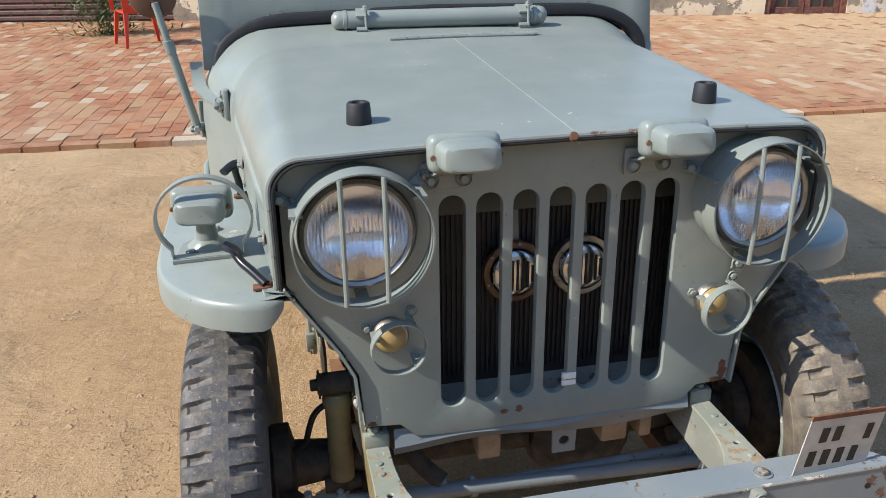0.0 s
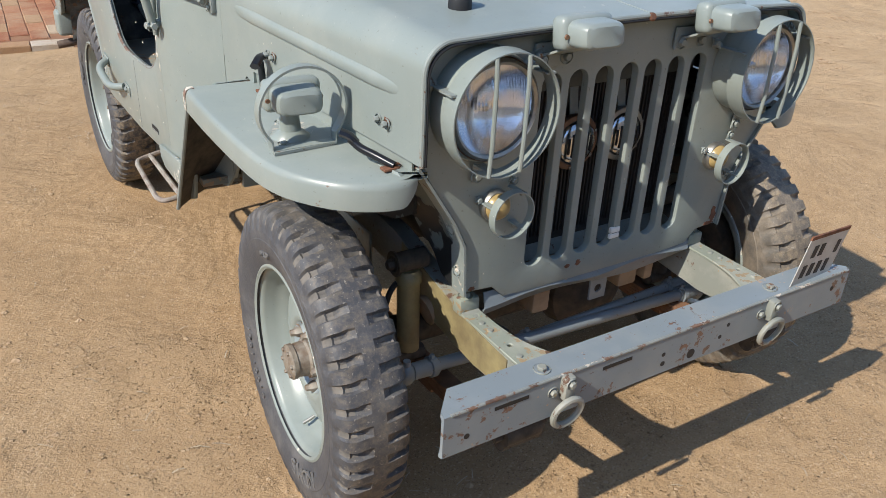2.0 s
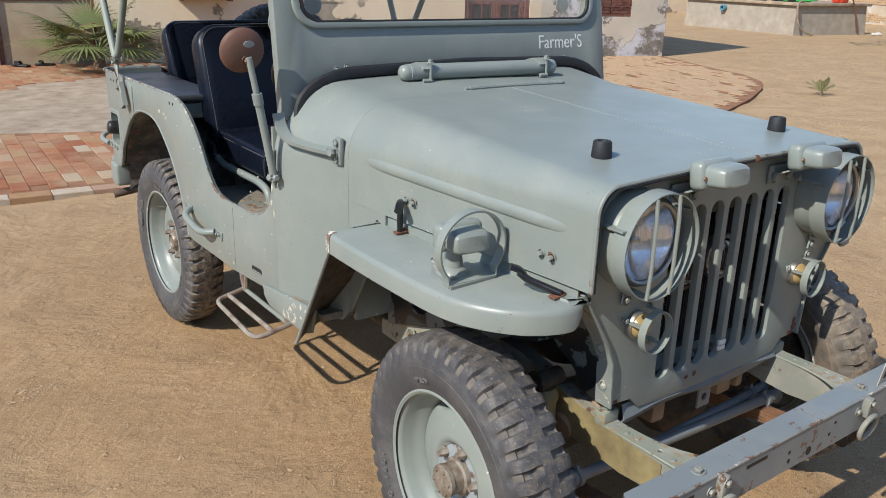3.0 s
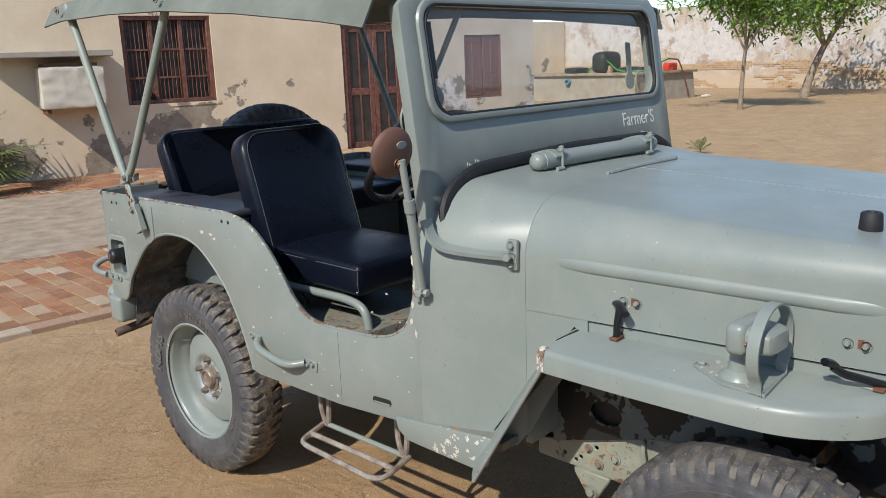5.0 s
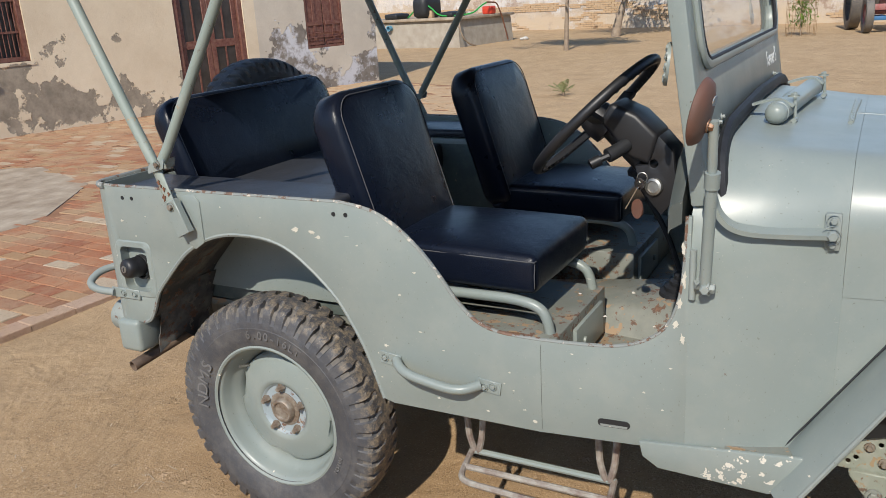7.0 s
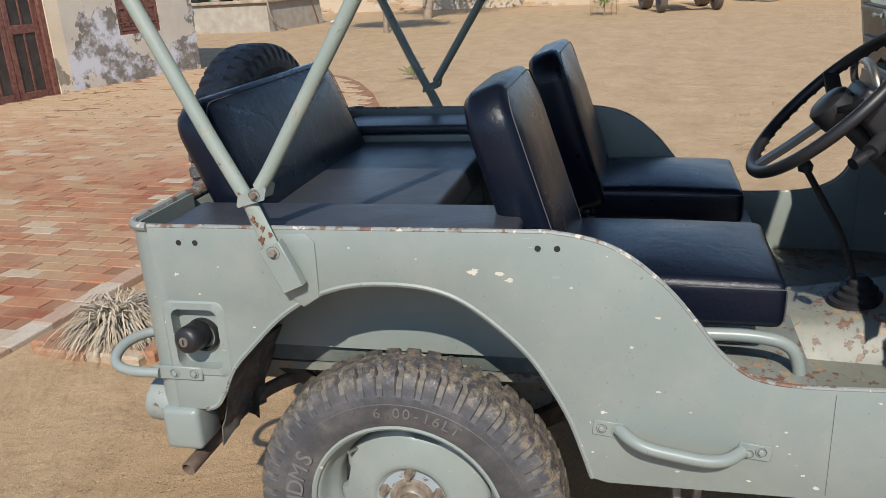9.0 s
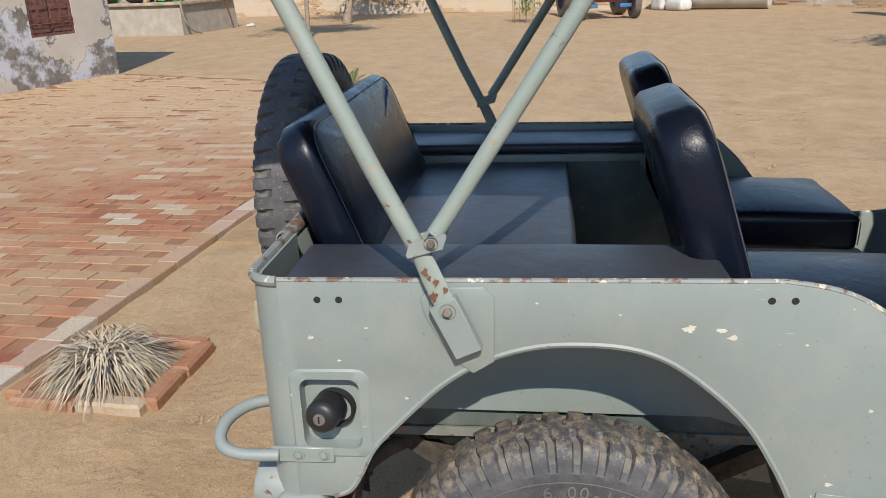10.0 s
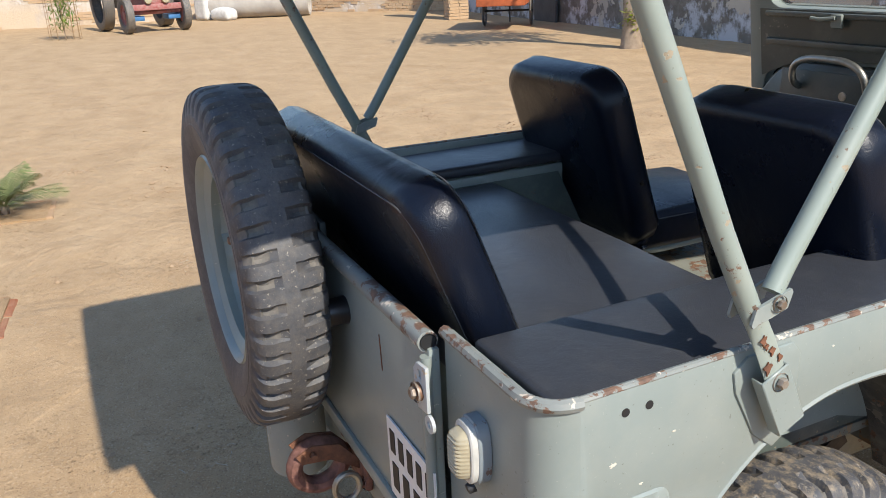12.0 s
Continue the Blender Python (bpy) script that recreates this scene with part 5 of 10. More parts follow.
    part("socket", bm, M_PAINT, ob, "folded steel socket")
    bm = bmesh.new()
    bolt(bm, (s * 0.716, 2.219, 0.975), (s, 0, 0), 0.0078, 0.009)
    part("socket_bolt", bm, M_HUB, ob, "rusty socket bolt")
    return ob


mirrored(bow)


def canopy():
    bm = bmesh.new()
    rows = []
    for y, z, sag in ((0.935, 1.632, 0.0), (1.10, 1.662, 0.01), (1.45, 1.690, -0.01), (1.84, 1.735, 0.012), (2.2, 1.735, -0.008), (2.55, 1.745, 0.01), (2.70, 1.725, 0.0)):
        row = []
        for k in range(17):
            f = k / 8 - 1
            x = 0.735 * math.copysign(min(1.0, abs(f) * 1.08), f)
            drop = 0.045 * abs(f) ** 3 + (0.05 if abs(f) > 0.99 else 0.0)
            row.append(Vector((x, y, z + 0.02 * (1 - f * f) - drop + sag * math.cos(f * 3) * 0.6)))
        rows.append(row)
    loft(bm, rows)
    thicken(bm, 0.006)
    ob = part("canopy_canvas", bm, M_CANVAS, jeep, "grey-green canvas roof stretched over the tubes")
    for s in (-1, 1):
        for y, z in ((1.85, 1.69), (2.55, 1.70)):
            bm = bmesh.new()
            bolt(bm, (s * 0.742, y, z - 0.02), (s, 0, 0), 0.008, 0.008)
            part("canopy_bolt", bm, M_BRASS, ob)
    return ob


canopy()

# front bumper
bm = bmesh.new()
sec = [(0.0, 0.408), (0.0, 0.498), (0.065, 0.502), (0.065, 0.494), (0.008, 0.490), (0.008, 0.416), (0.065, 0.412), (0.065, 0.404)]
rings = [[Vector((x, -0.462 + min(a, cut), b)) for a, b in sec] for x, cut in ((-0.560, 0.012), (-0.515, 0.065), (0.53, 0.065), (0.575, 0.012))]
loft(bm, rings, True, True)
bumper = part("front_bumper", bm, M_BUMPER, jeep, "grey steel channel bumper with rusty edges")
bm = bmesh.new()
for s in (-1, 1):
    rings = []
    for y, z, h in ((-0.40, 0.488, 0.075), (-0.25, 0.492, 0.09), (-0.10, 0.515, 0.10), (0.10, 0.56, 0.10), (0.35, 0.57, 0.10), (0.8, 0.53, 0.10), (1.6, 0.53, 0.10), (2.1, 0.60, 0.10), (2.5, 0.60, 0.10)):
        rings.append([Vector((s * x, y, zz)) for x, zz in ((0.312, z), (0.352, z), (0.352, z - h), (0.312, z - h))])
    loft(bm, rings, True, True)
part("chassis", bm, M_FRAME, jeep, "weathered chassis rails")

# ---- the jeep's fittings ----
# front number plate on the bumper: unreadable bars
def plate_bars(parent, m, rows, material, size):
    for cx, cy, w, h in rows:
        bm = bmesh.new()
        box(bm, cx - w / 2, cx + w / 2, cy - h / 2, cy + h / 2, 0.0, 0.0012, m=m)
        part("dark_bar", bm, material, parent)


PLATE = Matrix.Translation((0.452, -0.452, 0.560)) @ pose(0, 0, 0, 97, 3.5, 4)
bm = bmesh.new()
box(bm, -0.078, 0.078, -0.066, 0.066, -0.002, 0.0, m=PLATE)
front_plate = part("number_plate", bm, M_PLATE, bumper, "dirty white number plate with dark marks and a rusty edge")
bm = bmesh.new()
box(bm, -0.079, 0.079, 0.058, 0.0675, -0.003, 0.001, m=PLATE)
part("rusty_edge", bm, M_RUST, front_plate)
plate_bars(front_plate, PLATE, [(-0.040, 0.022, 0.016, 0.032), (-0.012, 0.022, 0.016, 0.032), (0.055, 0.018, 0.014, 0.034), (-0.052, -0.030, 0.016, 0.034), (-0.022, -0.030, 0.016, 0.034), (0.008, -0.030, 0.016, 0.034), (0.038, -0.030, 0.014, 0.034)], M_BLACKINK, 0.03)

# bumper holes, bolts and towing rings
for x, z, r in ((-0.51, 0.440, 0.006), (0.055, 0.430, 0.0115), (-0.03, 0.455, 0.005), (-0.028, 0.432, 0.006), (0.16, 0.470, 0.005), (0.14, 0.445, 0.005), (0.52, 0.462, 0.006)):
    bm = bmesh.new()
    revolve(bm, [(0, 0.0006), (r, 0.0006), (r, -0.002)], facing((x, -0.462, z), (0, -1, 0)), 14)
    part("bolt_hole", bm, M_BLACKINK, bumper)
for x in (-0.415, -0.16):
    bm = bmesh.new()
    box(bm, x - 0.038, x + 0.038, -0.4628, -0.4600, 0.474, 0.482)
    part("slot", bm, M_BLACKINK, bumper)
for s in (-1, 1):
    bm = bmesh.new()
    bolt(bm, (s * 0.325, -0.430, 0.500), (0, 0, 1), 0.010, 0.008)
    part("carriage_bolt", bm, M_FRAME, bumper)
    x = s * 0.292
    bm = bmesh.new()
    box(bm, x - 0.012, x + 0.012, -0.480, -0.460, 0.448, 0.500, 0.004)
    bolt(bm, (x, -0.48, 0.487), (0, -1, 0), 0.007, 0.008)
    bolt(bm, (x - 0.028, -0.462, 0.466), (0, -1, 0), 0.007, 0.008)
    ring = part("ring_bracket", bm, M_FRAME, bumper)
    bm = bmesh.new()
    c = Vector((x - 0.004, -0.483, 0.425))
    tube(bm, [c + Vector((0.033 * math.cos(a), -0.006 * math.sin(a), 0.033 * math.sin(a))) for a in [2 * math.pi * k / 24 for k in range(24)]], 0.0065, 8, True)
    part("towing_ring", bm, M_FRAME, ring, "steel towing ring")
    bm = bmesh.new()       # spring shackle below the rail
    sweep(bm, [(s * 0.31, -0.415, 0.345), (s * 0.40, -0.415, 0.345)], circle(0.020, 14))
    sweep(bm, [(s * 0.318, -0.425, 0.368), (s * 0.402, -0.425, 0.368)], circle(0.024, 14))
    sweep(bm, [(s * 0.300, -0.425, 0.368), (s * 0.420, -0.425, 0.368)], circle(0.010, 8))
    box(bm, min(s * 0.322, s * 0.33), max(s * 0.322, s * 0.33), -0.435, -0.395, 0.335, 0.42, 0.003)
    box(bm, min(s * 0.388, s * 0.380), max(s * 0.388, s * 0.380), -0.435, -0.395, 0.335, 0.42, 0.003)
    part("spring_shackle", bm, M_GREASE, jeep, "greasy spring shackle")
    # leaf springs
    for k in range(5):
        half_len = 0.43 - k * 0.075
        bm = bmesh.new()
        pts = [(s * 0.355, y, 0.345 - 0.052 * (1 - (y / 0.43) ** 2) - k * 0.009) for y in [half_len * (2 * i / 10 - 1) for i in range(11)]]
        strap(bm, pts, 0.045, 0.008)
        part("leaf_spring", bm, M_SPRING, jeep, "rust-brown leaf of the spring")
    # gusset from rail to bumper and patch plate on the rail
    bm = bmesh.new()
    ring = [k * math.pi / 5 for k in range(10)]
    edge = smooth([(0.309, -0.17), (0.310, -0.23), (0.306, -0.29), (0.294, -0.345), (0.268, -0.398)], 4)
    slab(bm, [(s * x, y) for x, y in [(0.355, -0.398), (0.355, -0.17)] + edge], [[(s * 0.330 + 0.0055 * math.cos(t), y + 0.0055 * math.sin(t)) for t in ring] for y in (-0.215, -0.335)], Matrix.Translation((0, 0, 0.4985)), 0.006)
    bevel_sharp(bm, 0.0015, 1)
    part("horn_gusset", bm, M_HANGER, jeep, "chipped chassis horn gusset")
    bm = bmesh.new()
    box(bm, min(s * 0.308, s * 0.357), max(s * 0.308, s * 0.357), -0.196, -0.162, 0.490, 0.528, 0.006)
    bolt(bm, (s * 0.335, -0.180, 0.528), (0, 0, 1), 0.010, 0.010)
    part("body_mount", bm, M_HANGER, jeep, "rusty body mount under the grille corner")
    for y in (-0.375, -0.275, -0.245):
        bm = bmesh.new()
        revolve(bm, [(0.007, 0.0), (0.006, 0.003), (0, 0.004)], facing((s * 0.336, y, 0.4985), (0, 0, 1)), 10)
        part("rivet", bm, M_FRAME, jeep)

# right rail is oily ochre on its outer side
bm = bmesh.new()
slab(bm, [(-0.36, 0.485), (-0.25, 0.490), (-0.10, 0.513), (0.06, 0.548), (0.06, 0.455), (-0.10, 0.418), (-0.25, 0.405), (-0.36, 0.415)], [], Matrix(((0, 0, -1, -0.3545), (1, 0, 0, 0), (0, 1, 0, 0), (0, 0, 0, 1))), 0.003)
part("rail_side", bm, M_OLIVE, jeep, "oily ochre rail side")

# shock absorbers, axles, steering rods
for s in (-1, 1):
    bm = bmesh.new()
    revolve(bm, [(0.0, 0.0), (0.026, 0.0), (0.026, 0.17), (0.030, 0.172), (0.030, 0.19), (0.022, 0.20), (0.0, 0.20)], facing((s * 0.392, -0.046, 0.335), (0, 0.04, 1)), 18)
    sh = part("shock_absorber", bm, M_OLIVE if s < 0 else M_GREASE, jeep, "oily shock absorber")
    bm = bmesh.new()
    sweep(bm, [(s * 0.350, -0.036, 0.556), (s * 0.425, -0.036, 0.556)], circle(0.023, 16))
    revolve(bm, [(0.0, 0.0), (0.029, 0.0), (0.029, 0.004), (0.0, 0.004)], facing((s * 0.424, -0.036, 0.556), (s, 0, 0)), 18)
    bolt(bm, (s * 0.428, -0.036, 0.556), (s, 0, 0), 0.012, 0.016)
    part("upper_eye", bm, M_GREASE, sh)
    bm = bmesh.new()
    sweep(bm, [(s * 0.355, -0.046, 0.318), (s * 0.430, -0.046, 0.318)], circle(0.019, 12))
    part("lower_eye", bm, M_GREASE, sh)
    bm = bmesh.new()
    revolve(bm, [(0.0, 0.0), (0.075, 0.0), (0.088, 0.015), (0.088, 0.05), (0.05, 0.06), (0.04, 0.16), (0.0, 0.16)], facing((s * 0.545, 0, 0.35), (-s, 0, 0)), 20)
    part("steering_knuckle", bm, M_GREASE, jeep, "greasy steering knuckle")
    bm = bmesh.new()
    revolve(bm, [(0.0, 0.0), (0.135, 0.0), (0.140, 0.02), (0.135, 0.045), (0.05, 0.05), (0.0, 0.05)], facing((s * 0.592, 0, 0.35), (-s, 0, 0)), 28)
    part("brake_drum", bm, M_GREASE, jeep, "dusty brake drum")
    bm = bmesh.new()
    revolve(bm, [(0.0, 0.0), (0.135, 0.0), (0.140, 0.02), (0.135, 0.045), (0.05, 0.05), (0.0, 0.05)], facing((s * 0.592, WB, 0.35), (-s, 0, 0)), 28)
    part("brake_drum", bm, M_GREASE, jeep)
for y, off in ((0.0, 0.12), (WB, 0.0)):
    bm = bmesh.new()
    sweep(bm, [(-0.56, y, 0.35), (0.56, y, 0.35)], circle(0.036, 14))
    revolve(bm, [(0.0, -0.10), (0.06, -0.09), (0.115, -0.05), (0.125, 0.0), (0.115, 0.05), (0.06, 0.09), (0.0, 0.10)], facing((0.14, y, 0.35), (0, 1, 0)), 22)
    part("axle", bm, M_GREASE, jeep, "greasy axle tube and differential")
def ball_joint(bm, p, up=1):
    revolve(bm, [(0, -0.024), (0.013, -0.022), (0.019, -0.010), (0.020, 0.004), (0.014, 0.016), (0.008, 0.020), (0.008, 0.032), (0, 0.033)], facing(p, (0, 0, up)), 14)


for a, b, r, material in (((-0.468, -0.174, 0.372), (0.440, -0.150, 0.314), 0.0145, M_BUMPER), ((-0.200, -0.160, 0.347), (0.432, -0.108, 0.322), 0.0125, M_BUMPER)):
    bm = bmesh.new()
    a, b = Vector(a), Vector(b)
    d = (b - a).normalized()
    sweep(bm, [a, b], circle(r, 14))
    for p, q in ((a, d), (b, -d)):
        sweep(bm, [p + q * 0.012, p + q * 0.075], circle(r + 0.0045, 12))
        ball_joint(bm, p)
        revolve(bm, [(r + 0.004, -0.008), (r + 0.009, -0.007), (r + 0.009, 0.007), (r + 0.004, 0.008)], facing(p + q * 0.062, q), 14)
        bolt(bm, p + q * 0.062 + Vector((0, 0, r + 0.006)), (0, 0, 1), 0.006, 0.010)
    part("steering_rod", bm, material, jeep, "grey-blue steering rod with clamped ball joints")
bm = bmesh.new()
strap(bm, [(-0.200, -0.160, 0.372), (-0.235, -0.135, 0.395), (-0.285, -0.085, 0.455), (-0.300, -0.06, 0.50)], 0.034, 0.018, 0.03)
part("steering_arm", bm, M_GREASE, jeep, "greasy drop arm")
for s in (-1, 1):
    bm = bmesh.new()
    strap(bm, [(s * 0.452, -0.165, 0.350), (s * 0.50, -0.10, 0.335), (s * 0.53, -0.03, 0.33)], 0.036, 0.016, 0.03)
    part("knuckle_arm", bm, M_GREASE, jeep, "greasy steering arm")
    bm = bmesh.new()
    tube(bm, [(s * 0.405, -0.03, 0.51), (s * 0.440, -0.045, 0.50), (s * 0.455, -0.05, 0.46), (s * 0.462, -0.04, 0.42), (s * 0.50, -0.03, 0.40)], 0.0065, 8, False, 0.03)
    part("brake_hose", bm, M_RUBBER_PART, jeep, "black rubber brake hose")
bm = bmesh.new()
sweep(bm, rounded([(-0.36, -0.06, 0.430), (-0.20, -0.06, 0.47), (0.20, -0.06, 0.47), (0.36, -0.06, 0.430)], 0.08), circle(0.035, 12))
box(bm, -0.32, 0.32, -0.17, 0.0, 0.475, 0.515, 0.006)
part("cross_member", bm, M_SPRINGDUST, jeep, "dusty front cross member")
for x, w in ((-0.10, 0.05), (0.17, 0.06), (0.24, 0.03)):
    bm = bmesh.new()
    box(bm, x - w / 2, x + w / 2, -0.15, -0.05, 0.40, 0.47, 0.008)
    part("mount_block", bm, M_SPRINGDUST, jeep, "dusty brown mounting block")
bm = bmesh.new()       # hanging plate with a hole
slab(bm, [(-0.024, -0.030), (0.024, -0.030), (0.026, 0.03), (-0.026, 0.03)], [[(0.011 * math.cos(t), -0.002 + 0.011 * math.sin(t)) for t in [k * math.pi / 8 for k in range(16)]]], pose(0.05, -0.172, 0.440, 90, 0, 0), 0.005)
part("hanging_tab", bm, M_BUMPER, jeep, "grey hanging tab with a round hole")
bm = bmesh.new()       # lower grille skirt
loft(bm, [[Vector((x, y, z)) for y, z in ((-0.195, 0.535), (-0.205, 0.505 - 0.006 * math.cos(x * 20)), (-0.190, 0.480 - 0.008 * math.sin(x * 13)), (-0.150, 0.470))] for x in [-0.30 + 0.6 * k / 24 for k in range(25)]])
thicken(bm, 0.004)
part("grille_skirt", bm, M_BUMPER, jeep, "bent lower grille skirt")
for s in (-1, 1):       # side flange of the grille frame
    bm = bmesh.new()
    m = Matrix(((0, 0, s, 0), (1, 0, 0, 0), (0, 1, 0, 0), (0, 0, 0, 1)))
    pts = [(0.484, 0.850), (0.455, 0.805), (0.400, 0.720), (0.374, 0.665), (0.366, 0.550)]
    loft(bm, [[Vector((0.012 + s * (x + 0.002), y, z)) for x, z in pts] for y in (-0.212, -0.165)])
    thicken(bm, 0.005)
    part("grille_flange", bm, M_LIP, grille, "chipped grille side flange")
    bm = bmesh.new()
    rings = []
    for k in range(13):      # its lower edge is cut away in a ragged curve above the shock absorber
        y = -0.17 + 0.27 * k / 12
        low = 0.552 + 0.115 * min(1.0, max(0.0, (y + 0.135) / 0.10)) ** 0.7 + 0.006 * math.sin(k * 2.3)
        zs = [0.844 - (0.844 - low) * j / 7 for j in range(8)]
        rings.append([Vector((0.012 + s * (next(x0 + (x1 - x0) * (z0 - z) / (z0 - z1) for (x0, z0), (x1, z1) in zip(pts, pts[1:]) if z >= z1 - 1e-6) + 0.11 * (y + 0.17)), y, z - 0.004)) for z in zs])
    loft(bm, rings)
    thicken(bm, 0.004)
    part("splash_panel", bm, M_SPLASH, grille, "grey-green splash panel with flaked black undercoat")
    for z, x in ((0.60, 0.368), (0.70, 0.388)):
        bm = bmesh.new()
        bolt(bm, (0.012 + s * (x + 0.008), -0.190, z), (s, -0.4, 0), 0.008, 0.006)
        part("flange_bolt", bm, M_LIP, grille)

# radiator core, fins and horns behind the slots
bm = bmesh.new()
box(bm, -0.27, 0.29, -0.10, -0.05, 0.54, 1.02, 0.004)
radiator = part("radiator", bm, M_RADIATOR, jeep, "black radiator behind the grille")
bm = bmesh.new()
for k in range(56):
    x = -0.262 + k * 0.0098
    box(bm, x - 0.0016, x + 0.0016, -0.106, -0.099, 0.58, 0.95)
tagged(part("radiator_core", bm, M_RADIATOR, radiator, "dark finned core", 0), kind="stuff")
bm = bmesh.new()
box(bm, -0.27, 0.29, -0.125, -0.100, 0.925, 0.965, 0.003)
part("header_bar", bm, M_DASH, radiator)
bm = bmesh.new()
slab(bm, [(-0.27, -0.190), (0.29, -0.190), (0.29, -0.06), (-0.27, -0.06)], [], pose(0, 0, 0.600, 38, 0, 0) @ Matrix.Translation((0, 0.05, 0.03)), 0.004)
part("lower_baffle", bm, M_FRAME, radiator, "grey baffle under the radiator")
for x, ring in ((-0.052, M_BRASS), (0.082, M_STEEL)):
    at = facing((x, -0.140, 0.808), (0, -1, 0))
    bm = bmesh.new()
    revolve(bm, [(0.0, -0.035), (0.05, -0.035), (0.060, -0.014), (0.062, -0.002), (0.060, 0.002), (0.050, 0.003), (0.0, 0.003)], at, 36)
    horn = part("horn", bm, ring, jeep, "round horn with a riveted rusty rim")
    bm = bmesh.new()
    revolve(bm, [(0.0505, 0.002), (0.048, 0.008), (0.043, 0.013), (0.030, 0.017), (0.0, 0.018)], at, 32)
    part("horn_face", bm, M_CHROME, horn, "dull chromed horn face")
    for k in range(6):
        bm = bmesh.new()
        a = 2 * math.pi * k / 6 + 0.4
        bolt(bm, at @ Vector((0.056 * math.cos(a), 0.056 * math.sin(a), 0.002)), (0, -1, 0), 0.003, 0.002)
        part("rivet", bm, M_STEEL, horn)
    for k in range(-3, 4):
        bm = bmesh.new()
        h = math.sqrt(max(0.0004, 0.036 ** 2 - (k * 0.0098) ** 2)) * 0.85
        box(bm, x + k * 0.0098 - 0.0026, x + k * 0.0098 + 0.0026, -0.1590, -0.1480, 0.808 - h, 0.808 + h, 0.001, 1)
        part("horn_slot", bm, M_BLACKINK, horn)
    bm = bmesh.new()
    strap(bm, [(x, -0.112, 0.965), (x, -0.118, 0.90), (x, -0.130, 0.84)], 0.022, 0.004)
    part("horn_bracket", bm, M_FRAME, horn)
bm = bmesh.new()
box(bm, 0.026, 0.054, -0.2075, -0.200, 0.603, 0.616, 0.0015)
box(bm, 0.026, 0.054, -0.2070, -0.200, 0.589, 0.600, 0.0015)
part("white_tape", bm, M_WHITE, grille, "white tape round one grille bar")


# headlamps with wire guards
def headlamp(x, z):
    c = Vector((x, -0.205, z))
    f = facing(c, (0, -1, 0))
    bm = bmesh.new()
    revolve(bm, [(0.104, -0.004), (0.106, 0.006), (0.103, 0.024), (0.100, 0.040), (0.0965, 0.046), (0.0935, 0.046), (0.0935, 0.036), (0.095, 0.0)], f, 48)
    lamp = part("headlamp", bm, M_PAINT, jeep, "round headlamp behind a wire guard")
    bm = bmesh.new()
    revolve(bm, [(0.094, 0.040), (0.093, 0.054), (0.087, 0.060), (0.082, 0.056), (0.082, 0.046)], f, 48)
    part("bezel", bm, M_STEEL, lamp, "dull steel rim")
    bm = bmesh.new()
    revolve(bm, [(0.0935, 0.0465), (0.0955, 0.0500), (0.0940, 0.0530), (0.0925, 0.0500)], f, 48, True)
    part("rim_ring", bm, M_BRASS, lamp, "rusty brown ring round the rim")
    bm = bmesh.new()
    revolve(bm, [(0.0835 * k / 16, 0.006 + 0.040 * (k / 16) ** 2) for k in range(17)], f, 48)
    part("reflector", bm, M_REFLECTOR, lamp, "silvered reflector")
    bm = bmesh.new()
    cols, rows = 120, 14
    grid = []
    for i in range(cols + 1):
        xx = -0.0825 + 0.165 * i / cols
        h = math.sqrt(max(0.0, 0.083 ** 2 - xx ** 2))
        line = []
        for j in range(rows + 1):
            yy = -h + 2 * h * j / rows
            rr = math.hypot(xx, yy) / 0.083
            line.append(f @ Vector((xx, yy, 0.066 - 0.018 * rr ** 2 + 0.0010 * math.cos(2 * math.pi * xx / 0.0066) * (1 - rr ** 6))))
        grid.append(line)
    loft(bm, grid)
    part("lens", bm, M_LENS, lamp, "fluted glass lens").visible_shadow = False
    bm = bmesh.new()
    revolve(bm, [(0.0, 0.006), (0.007, 0.006), (0.007, 0.02), (0.0, 0.024)], f, 12)
    part("bulb", bm, M_CHROME, lamp)
    # guard: a deep ring, two upright bars and ears
    bm = bmesh.new()
    g = Matrix.Translation((x + 0.006, -0.205, z - 0.004)) @ (f.to_3x3().to_4x4())
    revolve(bm, [(0.1120, 0.046), (0.1145, 0.046), (0.1135, 0.085), (0.1110, 0.085)], g, 56, True)
    guard = part("guard_ring", bm, M_PAINT, lamp, "wide painted guard ring")
    for dx in (-0.034, 0.034):
        bm = bmesh.new()
        h = 0.106
        sweep(bm, [(x + dx + 0.006, -0.290, z - h - 0.004), (x + dx + 0.006, -0.294, z - 0.05), (x + dx + 0.006, -0.294, z + 0.05), (x + dx + 0.006, -0.290, z + h - 0.004)], circle(0.0042, 8))
        part("guard_bar", bm, M_PAINT, guard)
    for a in (35, 155, 268):
        bm = bmesh.new()
        d = Vector((math.cos(radians(a)), 0, math.sin(radians(a))))
        p = Vector((x + 0.006, -0.207, z - 0.004)) + d * 0.1135
        strap(bm, [p + Vector((0, -0.072, 0)), p + Vector((0, -0.006, 0)), p + d * 0.035 + Vector((0, -0.004, 0))], 0.022, 0.004)
        bolt(bm, p + d * 0.024 + Vector((0, -0.007, 0)), (0, -1, 0), 0.0075, 0.007)
        part("guard_bracket", bm, M_LIP, guard)


headlamp(-0.352, 0.955)
headlamp(0.362, 0.955)


